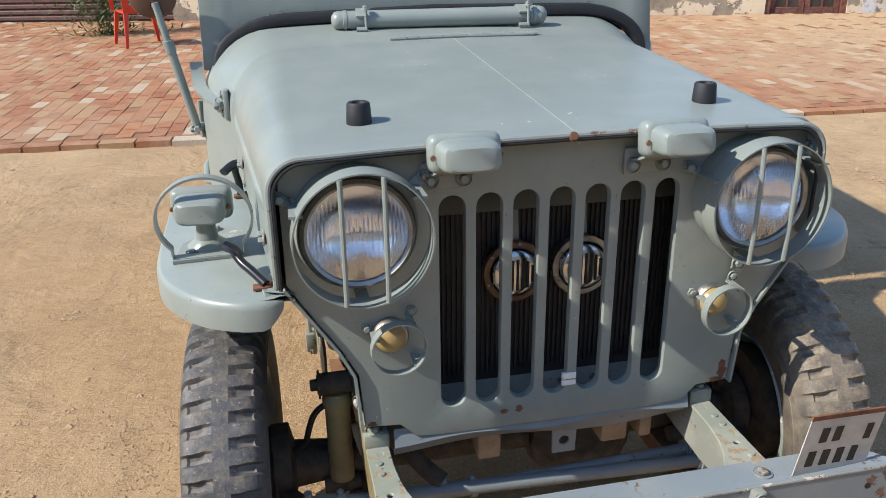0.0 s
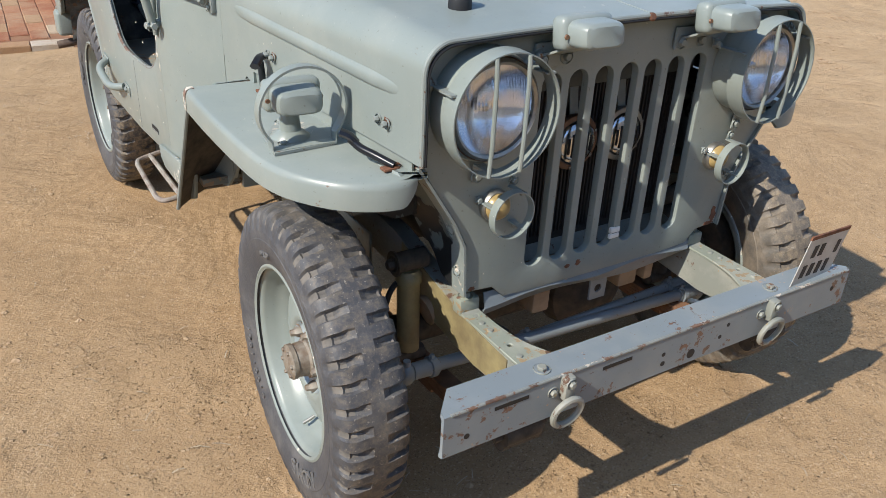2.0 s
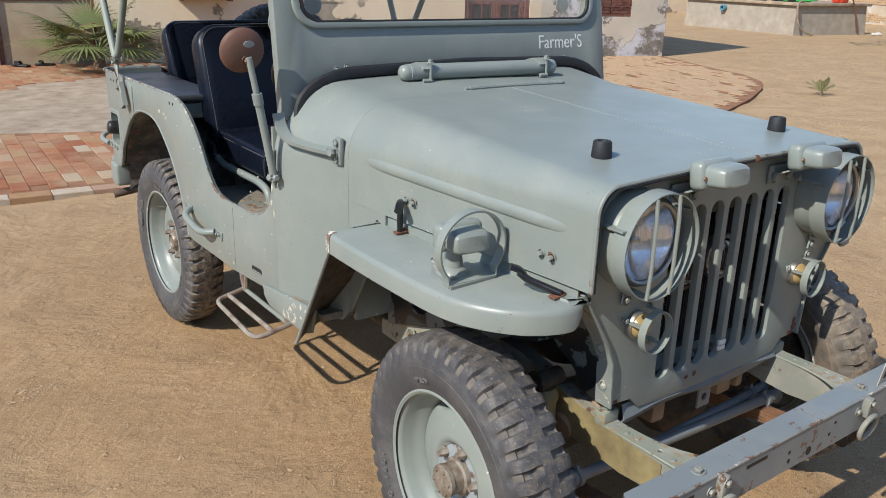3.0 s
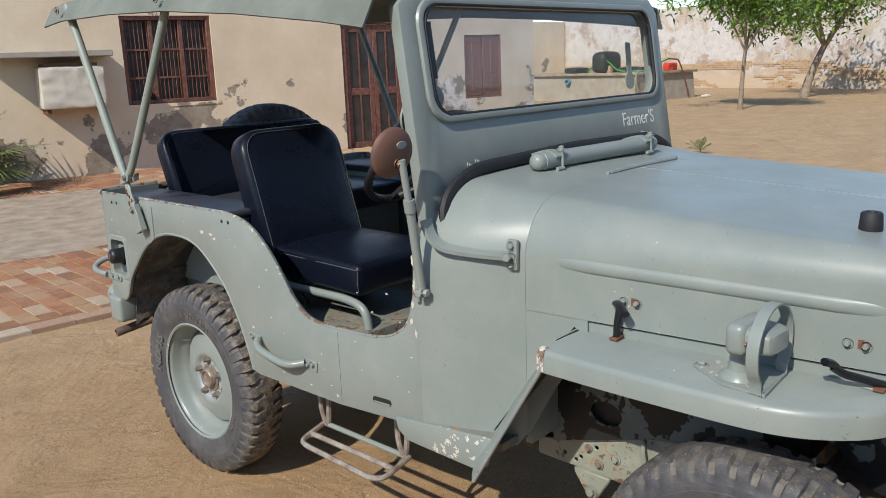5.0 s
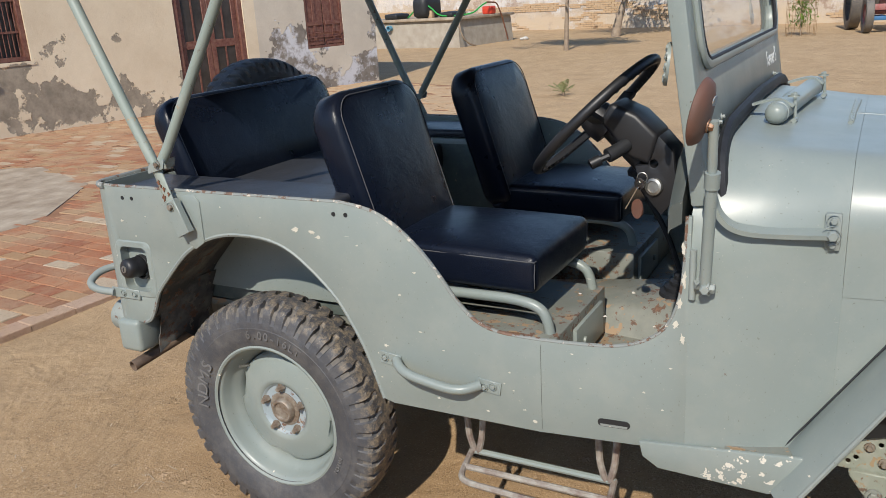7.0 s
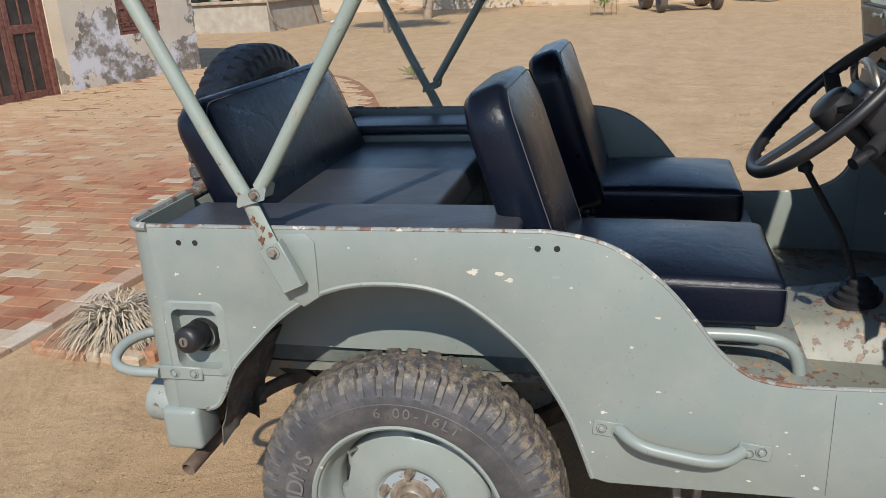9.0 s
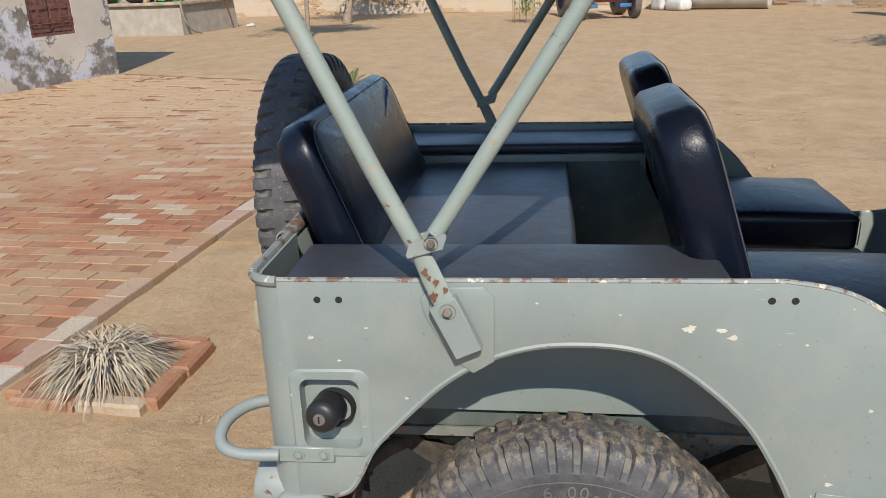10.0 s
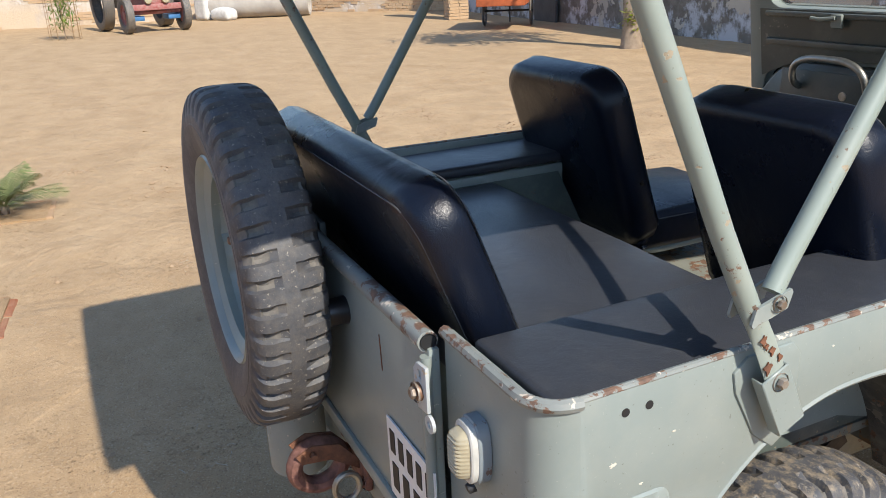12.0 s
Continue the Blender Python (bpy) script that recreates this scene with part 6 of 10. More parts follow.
def indicator(x, z):
    f = facing((x, -0.205, z), (0, -1, 0))
    bm = bmesh.new()
    revolve(bm, [(0.033, -0.002), (0.033, 0.012), (0.030, 0.016), (0.027, 0.016)], f, 28)
    lamp = part("indicator_lamp", bm, M_STEEL, jeep, "round indicator lamp with a yellowed lens")
    bm = bmesh.new()
    revolve(bm, [(0.029, 0.010), (0.027, 0.020), (0.020, 0.030), (0.010, 0.035), (0.0, 0.036)], f, 24)
    part("lens", bm, M_AMBERLENS, lamp, "yellowed lens")
    g = facing((x + 0.006, -0.205, z - 0.004), (0.06, -1, 0.0))
    bm = bmesh.new()
    revolve(bm, [(0.047, 0.042), (0.0495, 0.042), (0.0495, 0.060), (0.047, 0.060)], g, 32, True)
    guard = part("guard_ring", bm, M_PAINT, lamp, "painted guard ring")
    for a in (-50, 62, 155):
        bm = bmesh.new()
        d = Vector((math.cos(radians(a)), 0, math.sin(radians(a))))
        p = Vector((x + 0.012, -0.207, z - 0.006)) + d * 0.046
        strap(bm, [p + Vector((0, -0.050, 0)), p + Vector((0, -0.005, 0)), p + d * 0.018 + Vector((0, -0.004, 0))], 0.014, 0.003)
        bolt(bm, p + d * 0.012 + Vector((0, -0.006, 0)), (0, -1, 0), 0.006, 0.006)
        part("guard_bracket", bm, M_LIP, guard)


M_AMBERLENS = plain("yellowed_plastic_lens", (0.43, 0.31, 0.13), 0.32, 0.0, 0.15, 30)
indicator(-0.302, 0.743)
indicator(0.317, 0.742)


def lamp_body(m, w, h, parent, name, label):
    """A painted-over rectangular marker lamp: local x across, y up, z forward."""
    bm = bmesh.new()
    box(bm, -w / 2, w / 2, -h / 2, h / 2, -0.018, 0.022, 0.014, 3, m)
    lamp = part(name, bm, M_PAINT, parent, label, 60)
    bm = bmesh.new()
    ww, hh = w * 0.84, h * 0.78
    rings = []
    for z, k in ((0.018, 1.0), (0.046, 0.98), (0.056, 0.94), (0.063, 0.86), (0.067, 0.70)):
        rings.append([m @ Vector((px * k, py * k - (z - 0.018) * 0.10, z)) for px, py in [(math.copysign(abs(math.cos(t)) ** 0.4, math.cos(t)) * ww / 2, math.copysign(abs(math.sin(t)) ** 0.5, math.sin(t)) * hh / 2) for t in [2 * math.pi * q / 28 for q in range(28)]]])
    loft(bm, rings, True, True)
    part("lamp_front", bm, M_PAINT, lamp, "painted-over lamp front", 30)
    for s in (-1, 1):
        bm = bmesh.new()
        revolve(bm, [(0.005, 0.0), (0.004, 0.003), (0, 0.003)], facing(m @ Vector((s * w * 0.46, -0.004, 0.024)), m.to_3x3() @ Vector((0, 0, 1))), 10)
        part("screw", bm, M_BRASS, lamp)
    return lamp


for x in (-0.180, 0.178):
    lamp = lamp_body(pose(x, -0.262, 1.080, 82, 0, 0), 0.118, 0.062, jeep, "marker_lamp", "painted-over marker lamp on a bracket")
    bm = bmesh.new()
    strap(bm, [(x - 0.012, -0.209, 1.030), (x - 0.012, -0.216, 1.030), (x - 0.006, -0.250, 1.045), (x, -0.262, 1.056)], 0.070, 0.004)
    box(bm, x - 0.060, x + 0.030, -0.214, -0.207, 1.005, 1.052, 0.003)
    for dx in (-0.045, 0.012):
        bolt(bm, (x + dx, -0.215, 1.022), (0, -1, 0), 0.0085, 0.009)
    part("lamp_bracket", bm, M_LIP, lamp, "bolted sheet bracket")

# the right mudguard's marker lamp inside a hoop
FM = (-0.612, 0.045)
lamp = lamp_body(pose(FM[0], FM[1], 0.932, 88, 0, -4), 0.112, 0.062, jeep, "mudguard_lamp", "painted-over lamp on the mudguard inside a steel hoop")
bm = bmesh.new()
revolve(bm, [(0.040, 0.0), (0.038, 0.008), (0.022, 0.02), (0.018, 0.05), (0.024, 0.066), (0, 0.066)], Matrix.Translation((FM[0], FM[1] + 0.01, 0.838)), 16)
part("lamp_foot", bm, M_PAINT, lamp)
bm = bmesh.new()
c = Vector((-0.608, 0.000, 0.915))
ring = [c + Vector((0.086 * math.cos(a), 0.0, 0.080 * math.sin(a))) for a in [radians(-42 + 264 * k / 30) for k in range(31)]]
base = [Vector((-0.665, 0.0, 0.842)), Vector((-0.55, 0.0, 0.842))]
path = [base[1] + Vector((0.006, 0, 0))] + ring + [base[0] - Vector((0.006, 0, 0))]
sweep(bm, path, [(-0.011, -0.0022), (0.011, -0.0022), (0.011, 0.0022), (-0.011, 0.0022)], True)
hoop = part("steel_hoop", bm, M_PAINT, lamp, "flat steel hoop guarding the lamp")
bm = bmesh.new()
slab(bm, [(-0.672, -0.018), (-0.548, -0.010), (-0.545, 0.10), (-0.575, 0.155), (-0.60, 0.155), (-0.66, 0.07)], [], Matrix.Translation((0, 0, 0.843)), 0.006)
bolt(bm, (-0.600, 0.135, 0.843), (0, 0, 1), 0.008, 0.008)
bolt(bm, (-0.640, 0.02, 0.843), (0, 0, 1), 0.007, 0.006)
part("foot_plate", bm, M_LIP, hoop, "chipped foot plate")


# bonnet rubbers, hinge rod, seam, latches
for x in (-0.322, 0.334):
    bm = bmesh.new()
    revolve(bm, [(0.0225, 0.0), (0.0225, 0.006), (0.0205, 0.034), (0.018, 0.037), (0.012, 0.037), (0.010, 0.032), (0.0, 0.032)], Matrix.Translation((x, -0.080, hood_z(x, -0.08) - 0.001)), 24)
    part("rubber_buffer", bm, M_RUBBER_PART, hood, "black rubber buffer")
bm = bmesh.new()
sweep(bm, [(-0.155, 0.624, hood_z(0.155, 0.624) + 0.003), (0.03, 0.621, hood_z(0, 0.62) + 0.003), (0.227, 0.617, hood_z(0.2, 0.617) + 0.003)], circle(0.005, 8))
for k in range(12):
    x = -0.14 + k * 0.032
    sweep(bm, [(x, 0.623, hood_z(x, 0.622) + 0.0035), (x + 0.026, 0.622, hood_z(x, 0.622) + 0.0035)], circle(0.0066, 8))
part("hinge_rod", bm, M_PAINT, hood, "long knuckled bonnet hinge")
bm = bmesh.new()
sweep(bm, [(0.02 - 0.01 * k / 10, -0.225 + 0.84 * k / 10, hood_z(0.02, -0.225 + 0.84 * k / 10) - 0.0004) for k in range(11)], circle(0.0016, 6))
part("weld_seam", bm, M_PAINT, hood, "fine pale seam down the middle")
bm = bmesh.new()
revolve(bm, [(0.009, 0.0), (0.007, 0.005), (0.0, 0.006)], facing((0.012, -0.240, 1.086), (0, -1, 0.6)), 14)
part("safety_catch", bm, M_RUST, hood)
bm = bmesh.new()
revolve(bm, [(0, 0.0007), (0.0065, 0.0007), (0.0065, -0.002)], facing((-0.045, -0.205, 1.083), (0, -1, 0)), 14)
part("bolt_hole", bm, M_BLACKINK, grille)


def latch(pts, tip):
    bm = bmesh.new()
    tube(bm, pts, 0.0080, 10, False, 0.012)
    p = Vector(pts[-1])
    sweep(bm, rounded([p - Vector(tip) * 0.6, p + Vector((0, 0, 0.006)), p + Vector(tip)], 0.02), circle(0.011, 8, 0.008))
    return part("bonnet_latch", bm, M_LATCHBLACK, jeep, "black rubber bonnet latch")


latch([(-0.553, 0.357, 0.842), (-0.555, 0.355, 0.875), (-0.562, 0.345, 0.915)], (-0.022, -0.026, -0.006))
latch([(-0.505, -0.172, 0.846), (-0.528, -0.135, 0.858), (-0.545, -0.112, 0.866), (-0.556, -0.096, 0.880)], (-0.016, 0.010, 0.012))
for p in ((-0.553, 0.357, 0.838), (-0.512, -0.168, 0.838)):
    bm = bmesh.new()
    box(bm, p[0] - 0.016, p[0] + 0.016, p[1] - 0.010, p[1] + 0.010, p[2], p[2] + 0.006, 0.002)
    bolt(bm, (p[0] + 0.012, p[1], p[2] + 0.006), (0, 0, 1), 0.006, 0.006)
    part("latch_foot", bm, M_RUST, jeep, "rusty latch foot")
for y, z in ((0.33, 0.925), (-0.12, 0.913)):
    x = -hood_row(y)[1] - 0.001
    bm = bmesh.new()
    slab(bm, [(y + 0.022 * math.cos(t) * (1 + 0.2 * math.sin(3 * t)), z + 0.012 * math.sin(t) * (1 + 0.25 * math.cos(2 * t))) for t in [k * math.pi / 8 for k in range(16)]], [], Matrix(((0.087, 0, -1, x + 0.001 - y * 0.087 * 0 + (-0.087 * y)), (1, 0, 0, 0), (0, 1, 0, 0), (0, 0, 0, 1))), 0.002)
    st = part("latch_stud", bm, M_RUST, hood, "rusty latch stud on bare metal")
    bm = bmesh.new()
    for dy in (-0.016, 0.016):
        bolt(bm, (x - 0.002, y + dy, z), (-1, 0, 0), 0.006, 0.010)
    part("stud_bolt", bm, M_LIP, st)

# pole clamped across the scuttle
POLE = Matrix.Translation((0.005, 0.752, 1.176)) @ Matrix.Rotation(math.atan2(-0.042, 0.58), 4, "Z")
bm = bmesh.new()
sweep(bm, [POLE @ Vector((x, 0, 0)) for x in (-0.275, 0.0, 0.275)], circle(0.024, 18))
for s in (-1, 1):
    revolve(bm, [(0.024, 0), (0.0235, 0.004), (0.021, 0.012), (0.012, 0.019), (0, 0.021)], facing(POLE @ Vector((s * 0.274, 0, 0)), POLE.to_3x3() @ Vector((s, 0, 0))), 18)
    revolve(bm, [(0.024, -0.010), (0.0256, -0.009), (0.0256, 0.0), (0.024, 0.001)], facing(POLE @ Vector((s * 0.262, 0, 0)), POLE.to_3x3() @ Vector((s, 0, 0))), 18)
pole = part("capped_pipe", bm, M_PAINT, jeep, "grey-green capped pipe clamped in front of the windscreen", 50)
for x in (-0.215, 0.225):
    bm = bmesh.new()
    strap(bm, [POLE @ Vector(p) for p in ((x, 0.062, 0.012), (x, 0.030, 0.022), (x, 0.0, 0.028), (x, -0.028, 0.010))], 0.026, 0.006, 0.02)
    sweep(bm, [POLE @ Vector((x + 0.012, -0.026, 0.040)), POLE @ Vector((x + 0.012, -0.030, -0.030))], circle(0.004, 8))
    sweep(bm, [POLE @ Vector((x + 0.014, -0.031, -0.022)), POLE @ Vector((x - 0.014, -0.031, -0.022))], circle(0.006, 8))
    bolt(bm, POLE @ Vector((x + 0.012, -0.024, 0.030)), (0, 0, 1), 0.008, 0.008)
    part("pipe_clamp", bm, M_PAINT, pole, "bolted clamp")

# windscreen bolts, stays and hinge straps
for x, z in ((-0.425, 1.307), (-0.39, 1.308), (0.40, 1.305), (0.44, 1.305), (-0.47, 1.184), (-0.435, 1.190), (0.45, 1.188), (0.485, 1.182)):
    bm = bmesh.new()
    p = WS @ Vector((x, z, 0.001))
    bolt(bm, p, (0, -1, 0.2), 0.0045, 0.007)
    part("frame_bolt", bm, M_LIP, windscreen_frame)
for s in (-1, 1):
    bm = bmesh.new()
    slab(bm, [(-0.012, -0.07), (0.012, -0.07), (0.014, 0.07), (-0.014, 0.07)], [], WS @ Matrix.Translation((s * 0.558, 1.48, 0.006)), 0.006)
    part("glass_hinge", bm, M_WELL, windscreen_frame, "worn blackened hinge strip")
    bm = bmesh.new()
    revolve(bm, [(0.0, 0.0), (0.028, 0.0), (0.028, 0.004), (0.0, 0.005)], WS @ Matrix.Translation((s * 0.50, 1.37, -0.05)) @ Matrix.Rotation(math.pi, 4, "X"), 18)
    strap(bm, [WS @ Vector((s * 0.50, 1.37, -0.052)), WS @ Vector((s * 0.52, 1.50, -0.056))], 0.03, 0.004)
    part("glass_stay", bm, M_LIP, windscreen_frame, "round adjusting stay")
    bm = bmesh.new()
    strap(bm, [(s * 0.652, 0.835, 1.075), (s * 0.652, 0.822, 1.035), (s * 0.645, 0.790, 1.008), (s * 0.618, 0.715, 1.000), (s * 0.590, 0.630, 0.998)], 0.032, 0.010, 0.04)
    hs = part("hinge_strap", bm, M_PAINT, jeep, "curved windscreen hinge strap")
    bm = bmesh.new()
    box(bm, min(s * 0.568, s * 0.582), max(s * 0.568, s * 0.582), 0.610, 0.640, 0.962, 1.036, 0.004)
    for z in (1.022, 0.975):
        bolt(bm, (s * 0.584, 0.625, z), (s, -0.3, 0), 0.007, 0.007)
    bolt(bm, (s * 0.596, 0.626, 0.997), (s, -0.3, 0), 0.011, 0.012)
    part("hinge_bracket", bm, M_LIP, hs, "bracket with rusty bolts")
    bm = bmesh.new()
    sweep(bm, [(s * 0.658, 0.866, 0.965), (s * 0.659, 0.866, 0.862)], circle(0.007, 10))
    part("pillar_hinge", bm, M_LIP, hs, "peeling pillar edge")

# outside mirror on its arm
bm = bmesh.new()
tube(bm, [(-0.670, 0.840, 0.895), (-0.716, 0.826, 1.130)], 0.0115, 12)
tube(bm, [(-0.714, 0.827, 1.12), (-0.736, 0.824, 1.232)], 0.0090, 10)
sweep(bm, [(-0.711, 0.8275, 1.104), (-0.717, 0.8255, 1.135)], circle(0.0145, 12))
mirror = part("mirror_arm", bm, M_PAINT, jeep, "mirror arm of grey-green tube")
bm = bmesh.new()
strap(bm, [(-0.635, 0.862, 0.905), (-0.668, 0.844, 0.894)], 0.030, 0.012)
bolt(bm, (-0.678, 0.840, 0.893), (-1, -0.3, 0), 0.010, 0.012)
bolt(bm, (-0.670, 0.832, 0.893), (0, -1, 0), 0.010, 0.012)
part("arm_bracket", bm, M_LIP, mirror)
bm = bmesh.new()
mf = facing((-0.744, 0.840, 1.247), (-0.06, -0.975, -0.2))
revolve(bm, [(0.0, 0.012), (0.03, 0.010), (0.055, 0.003), (0.060, -0.004), (0.062, -0.010), (0.058, -0.012)], mf, 36)
head = part("mirror_shell", bm, M_MIRRORBACK, mirror, "round mirror with a flaking rusty brown back")
bm = bmesh.new()
revolve(bm, [(0.059, -0.0105), (0.0, -0.0105)], mf, 36)
part("mirror_glass", bm, M_CHROME, head, "mirror glass")
bm = bmesh.new()
bolt(bm, mf @ Vector((0.006, -0.022, 0.012)), mf.to_3x3() @ Vector((0, 0, 1)), 0.008, 0.010)
part("mirror_bolt", bm, M_BRASS, head)
bm = bmesh.new()
revolve(bm, [(0.016, 0.0), (0.015, 0.002), (0, 0.0025)], mf @ Matrix.Translation((0.012, 0.022, 0.010)) @ Matrix.Diagonal((1, 0.6, 1, 1)), 16)
part("badge", bm, M_BUMPER, head, "small oval stamp")

# worn top edge of the bumper
bm = bmesh.new()
sweep(bm, [(-0.545, -0.461, 0.4985), (0.0, -0.461, 0.4985), (0.56, -0.461, 0.4985)], circle(0.0035, 8))
part("worn_edge", bm, M_RIM, bumper, "top edge rusted through the paint")

# ---- sides, tail and cabin of the jeep ----
def on_side(s, y, z, out=0.0):
    return side_plane(s) @ Vector((y, z, out))


def ridge_box(name, s, y0, y1, z0, z1, t, parent, material=M_PAINT, label="", bevel=0.003):
    bm = bmesh.new()
    box(bm, y0, y1, z0, z1, 0.0, t, bevel, 2, side_plane(s))
    return part(name, bm, material, parent, label)


for s, host in ((-1, side_r), (1, side_l)):
    # grab handle on the side
    bm = bmesh.new()
    tube(bm, [on_side(s, 1.570, 0.617, 0.006), on_side(s, 1.550, 0.612, 0.030), on_side(s, 1.520, 0.602, 0.042), on_side(s, 1.415, 0.583, 0.042), on_side(s, 1.375, 0.582, 0.034), on_side(s, 1.345, 0.588, 0.006)], 0.0125, 10, False, 0.03)
    grip = part("side_handle", bm, M_PAINT, jeep, "bent steel grab handle on the body side")
    for y, z in ((1.590, 0.6155), (1.323, 0.5860)):
        bm = bmesh.new()
        box(bm, -0.030, 0.030, -0.016, 0.016, 0.0, 0.004, 0.001, 1, side_plane(s) @ Matrix.Translation((y, z, 0)) @ Matrix.Rotation(radians(7), 4, "Z"))
        part("end_plate", bm, M_PAINT, grip, "bolted end plate")
    for y, z in ((1.603, 0.618), (1.575, 0.612), (1.335, 0.583), (1.312, 0.588)):
        bm = bmesh.new()
        bolt(bm, on_side(s, y, z, 0.005), (s, 0, 0), 0.006, 0.005)
        part("handle_bolt", bm, M_LIP, grip)
    # seam, slot and lower sill piece
    ridge_box("panel_seam", s, 1.1925, 1.1936, 0.500, 0.712, 0.0005, host, M_DASH, "", 0)
    bm = bmesh.new()
    slab(bm, arc(0.998, 0.546, 0.010, -90, 90, 6) and (arc(1.052, 0.545, 0.0095, 90, -90, 6)[::-1] + arc(0.998, 0.547, 0.0095, 270, 90, 6)[::-1]), [], side_plane(s) @ Matrix.Translation((0, 0, 0.0008)), 0.002)
    part("drain_slot", bm, M_BLACKINK, host, "long drain slot with rusty rim")
    bm = bmesh.new()
    slab(bm, [(0.996, 0.5385), (1.054, 0.5365), (1.056, 0.542), (0.994, 0.544)], [], side_plane(s) @ Matrix.Translation((0, 0, 0.0014)), 0.002)
    part("slot_lip", bm, M_RIM, host, "rusty lower lip of the slot")
    bm = bmesh.new()
    slab(bm, [(0.655, 0.470), (0.70, 0.452), (0.925, 0.462), (0.960, 0.485), (0.968, 0.520), (0.63, 0.550)], [], side_plane(s) @ Matrix.Translation((0, 0, 0.010)), 0.012)
    bevel_sharp(bm, 0.004)
    part("sill_piece", bm, M_SILL, jeep, "lower sill piece with flaking cream paint")
    # holes
    for y in (1.685, 1.72, 2.402, 2.438):
        bm = bmesh.new()
        revolve(bm, [(0, 0.0007), (0.006, 0.0007), (0.006, -0.002)], facing(on_side(s, y, 0.980), (s, 0, 0)), 12)
        part("bolt_hole", bm, M_BLACKINK, host)
    # fuel filler in its pressed recess
    m = side_plane(s)
    grow = [((a - 2.4315) * 1.34 + 2.4315, (b - 0.768) * 1.26 + 0.768) for a, b in RECESS]
    lip = [((a - 2.4315) * 0.98 + 2.4315, (b - 0.768) * 0.985 + 0.768) for a, b in RECESS]
    mid = [((a - 2.4315) * 1.27 + 2.4315, (b - 0.768) * 1.20 + 0.768) for a, b in RECESS]
    bm = bmesh.new()
    loft(bm, [[m @ Vector((a, b, z)) for a, b in ring] for ring, z in ((grow, 0.0002), (mid, 0.0030), (lip, 0.0030), (lip, -0.0180))], True)
    rec = part("filler_recess", bm, M_PAINT, jeep, "pressed recess with the fuel filler", 30)
    bm = bmesh.new()
    deep = [((a - 2.4315) * 0.965 + 2.4315, (b - 0.768) * 0.972 + 0.768) for a, b in RECESS]
    loft(bm, [[m @ Vector((a, b, z)) for a, b in ring] for ring, z in ((lip, -0.010), (deep, -0.026))], True)
    bm.faces.new([bm.verts.new(m @ Vector((a, b, -0.026))) for a, b in deep])
    part("recess_floor", bm, M_PAINT, rec, "dusty recess floor")
    bm = bmesh.new()
    f = facing(on_side(s, 2.430, 0.768, -0.029), (s, 0.06, 0.04))
    revolve(bm, [(0.037, 0.0), (0.037, 0.012), (0.035, 0.015), (0.031, 0.013), (0.031, 0.0)], f, 30)
    part("filler_neck", bm, M_DARK, rec, "dark steel filler neck")
    bm = bmesh.new()
    f = facing(on_side(s, 2.438, 0.770, -0.022), (s, 0.10, 0.10))
    prof = [(0.030, 0.0), (0.030, 0.018), (0.0285, 0.022), (0.0290, 0.026), (0.0290, 0.042), (0.0265, 0.050), (0.019, 0.055), (0.0, 0.056)]
    revolve(bm, prof, f, 30)
    cap = part("filler_cap", bm, M_BLACKPLASTIC, rec, "black round filler cap")
    bm = bmesh.new()
    revolve(bm, [(0.0105, 0.0545), (0.0105, 0.0575), (0.004, 0.058), (0, 0.058)], f, 18)
    part("cap_lock", bm, M_STEEL, cap, "steel lock of the cap")
    bm = bmesh.new()
    box(bm, -0.0015, 0.0015, -0.006, 0.006, 0.0575, 0.0588, m=f)
    part("key_slot", bm, M_BLACKINK, cap)
    # wrap-round rear handle
    bm = bmesh.new()
    box(bm, 2.432, 2.545, 0.672, 0.703, 0.0, 0.006, 0.002, 1, side_plane(s))
    for y in (2.450, 2.495):
        bolt(bm, on_side(s, y, 0.688, 0.006), (s, 0, 0), 0.006, 0.005)
    rh = part("corner_handle", bm, M_PAINT, jeep, "corner handle bolted to the body side")
    bm = bmesh.new()
    tube(bm, [on_side(s, 2.530, 0.688, 0.008), Vector((s * 0.706, 2.600, 0.692)), Vector((s * 0.695, 2.640, 0.705)), Vector((s * 0.650, 2.642, 0.728)), Vector((s * 0.600, 2.610, 0.735)), Vector((s * 0.575, 2.560, 0.730))], 0.0115, 10, False, 0.04)
    part("grip", bm, M_LIP, rh, "worn round grip")
    # rear bumperette
    bm = bmesh.new()
    box(bm, min(s * 0.605, s * 0.700), max(s * 0.605, s * 0.700), 2.456, 2.545, 0.500, 0.602, 0.014, 3)
    bumperette = part("bumperette", bm, M_PAINT, jeep, "boxy rear bumperette")
    bm = bmesh.new()
    revolve(bm, [(0, -0.05), (0.046, -0.05), (0.050, -0.03), (0.050, 0.018), (0.046, 0.026), (0.030, 0.030), (0, 0.031)], facing((s * 0.632, 2.568, 0.588), (0, 1, 0.12)), 28)
    part("bumper_tube", bm, M_LIP, bumperette, "round tube end")
    # wheel arch liner
    bm = bmesh.new()
    xs = (0.455, side_x(2.0) - 0.012)
    loft(bm, [[Vector((s * x, y, z + 0.006)) for y, z in ARCH] for x in xs])
    thicken(bm, 0.004)
    part("arch_liner", bm, M_MUDFLAP, jeep, "dark flaking wheel arch liner")
    bm = bmesh.new()
    rows = []
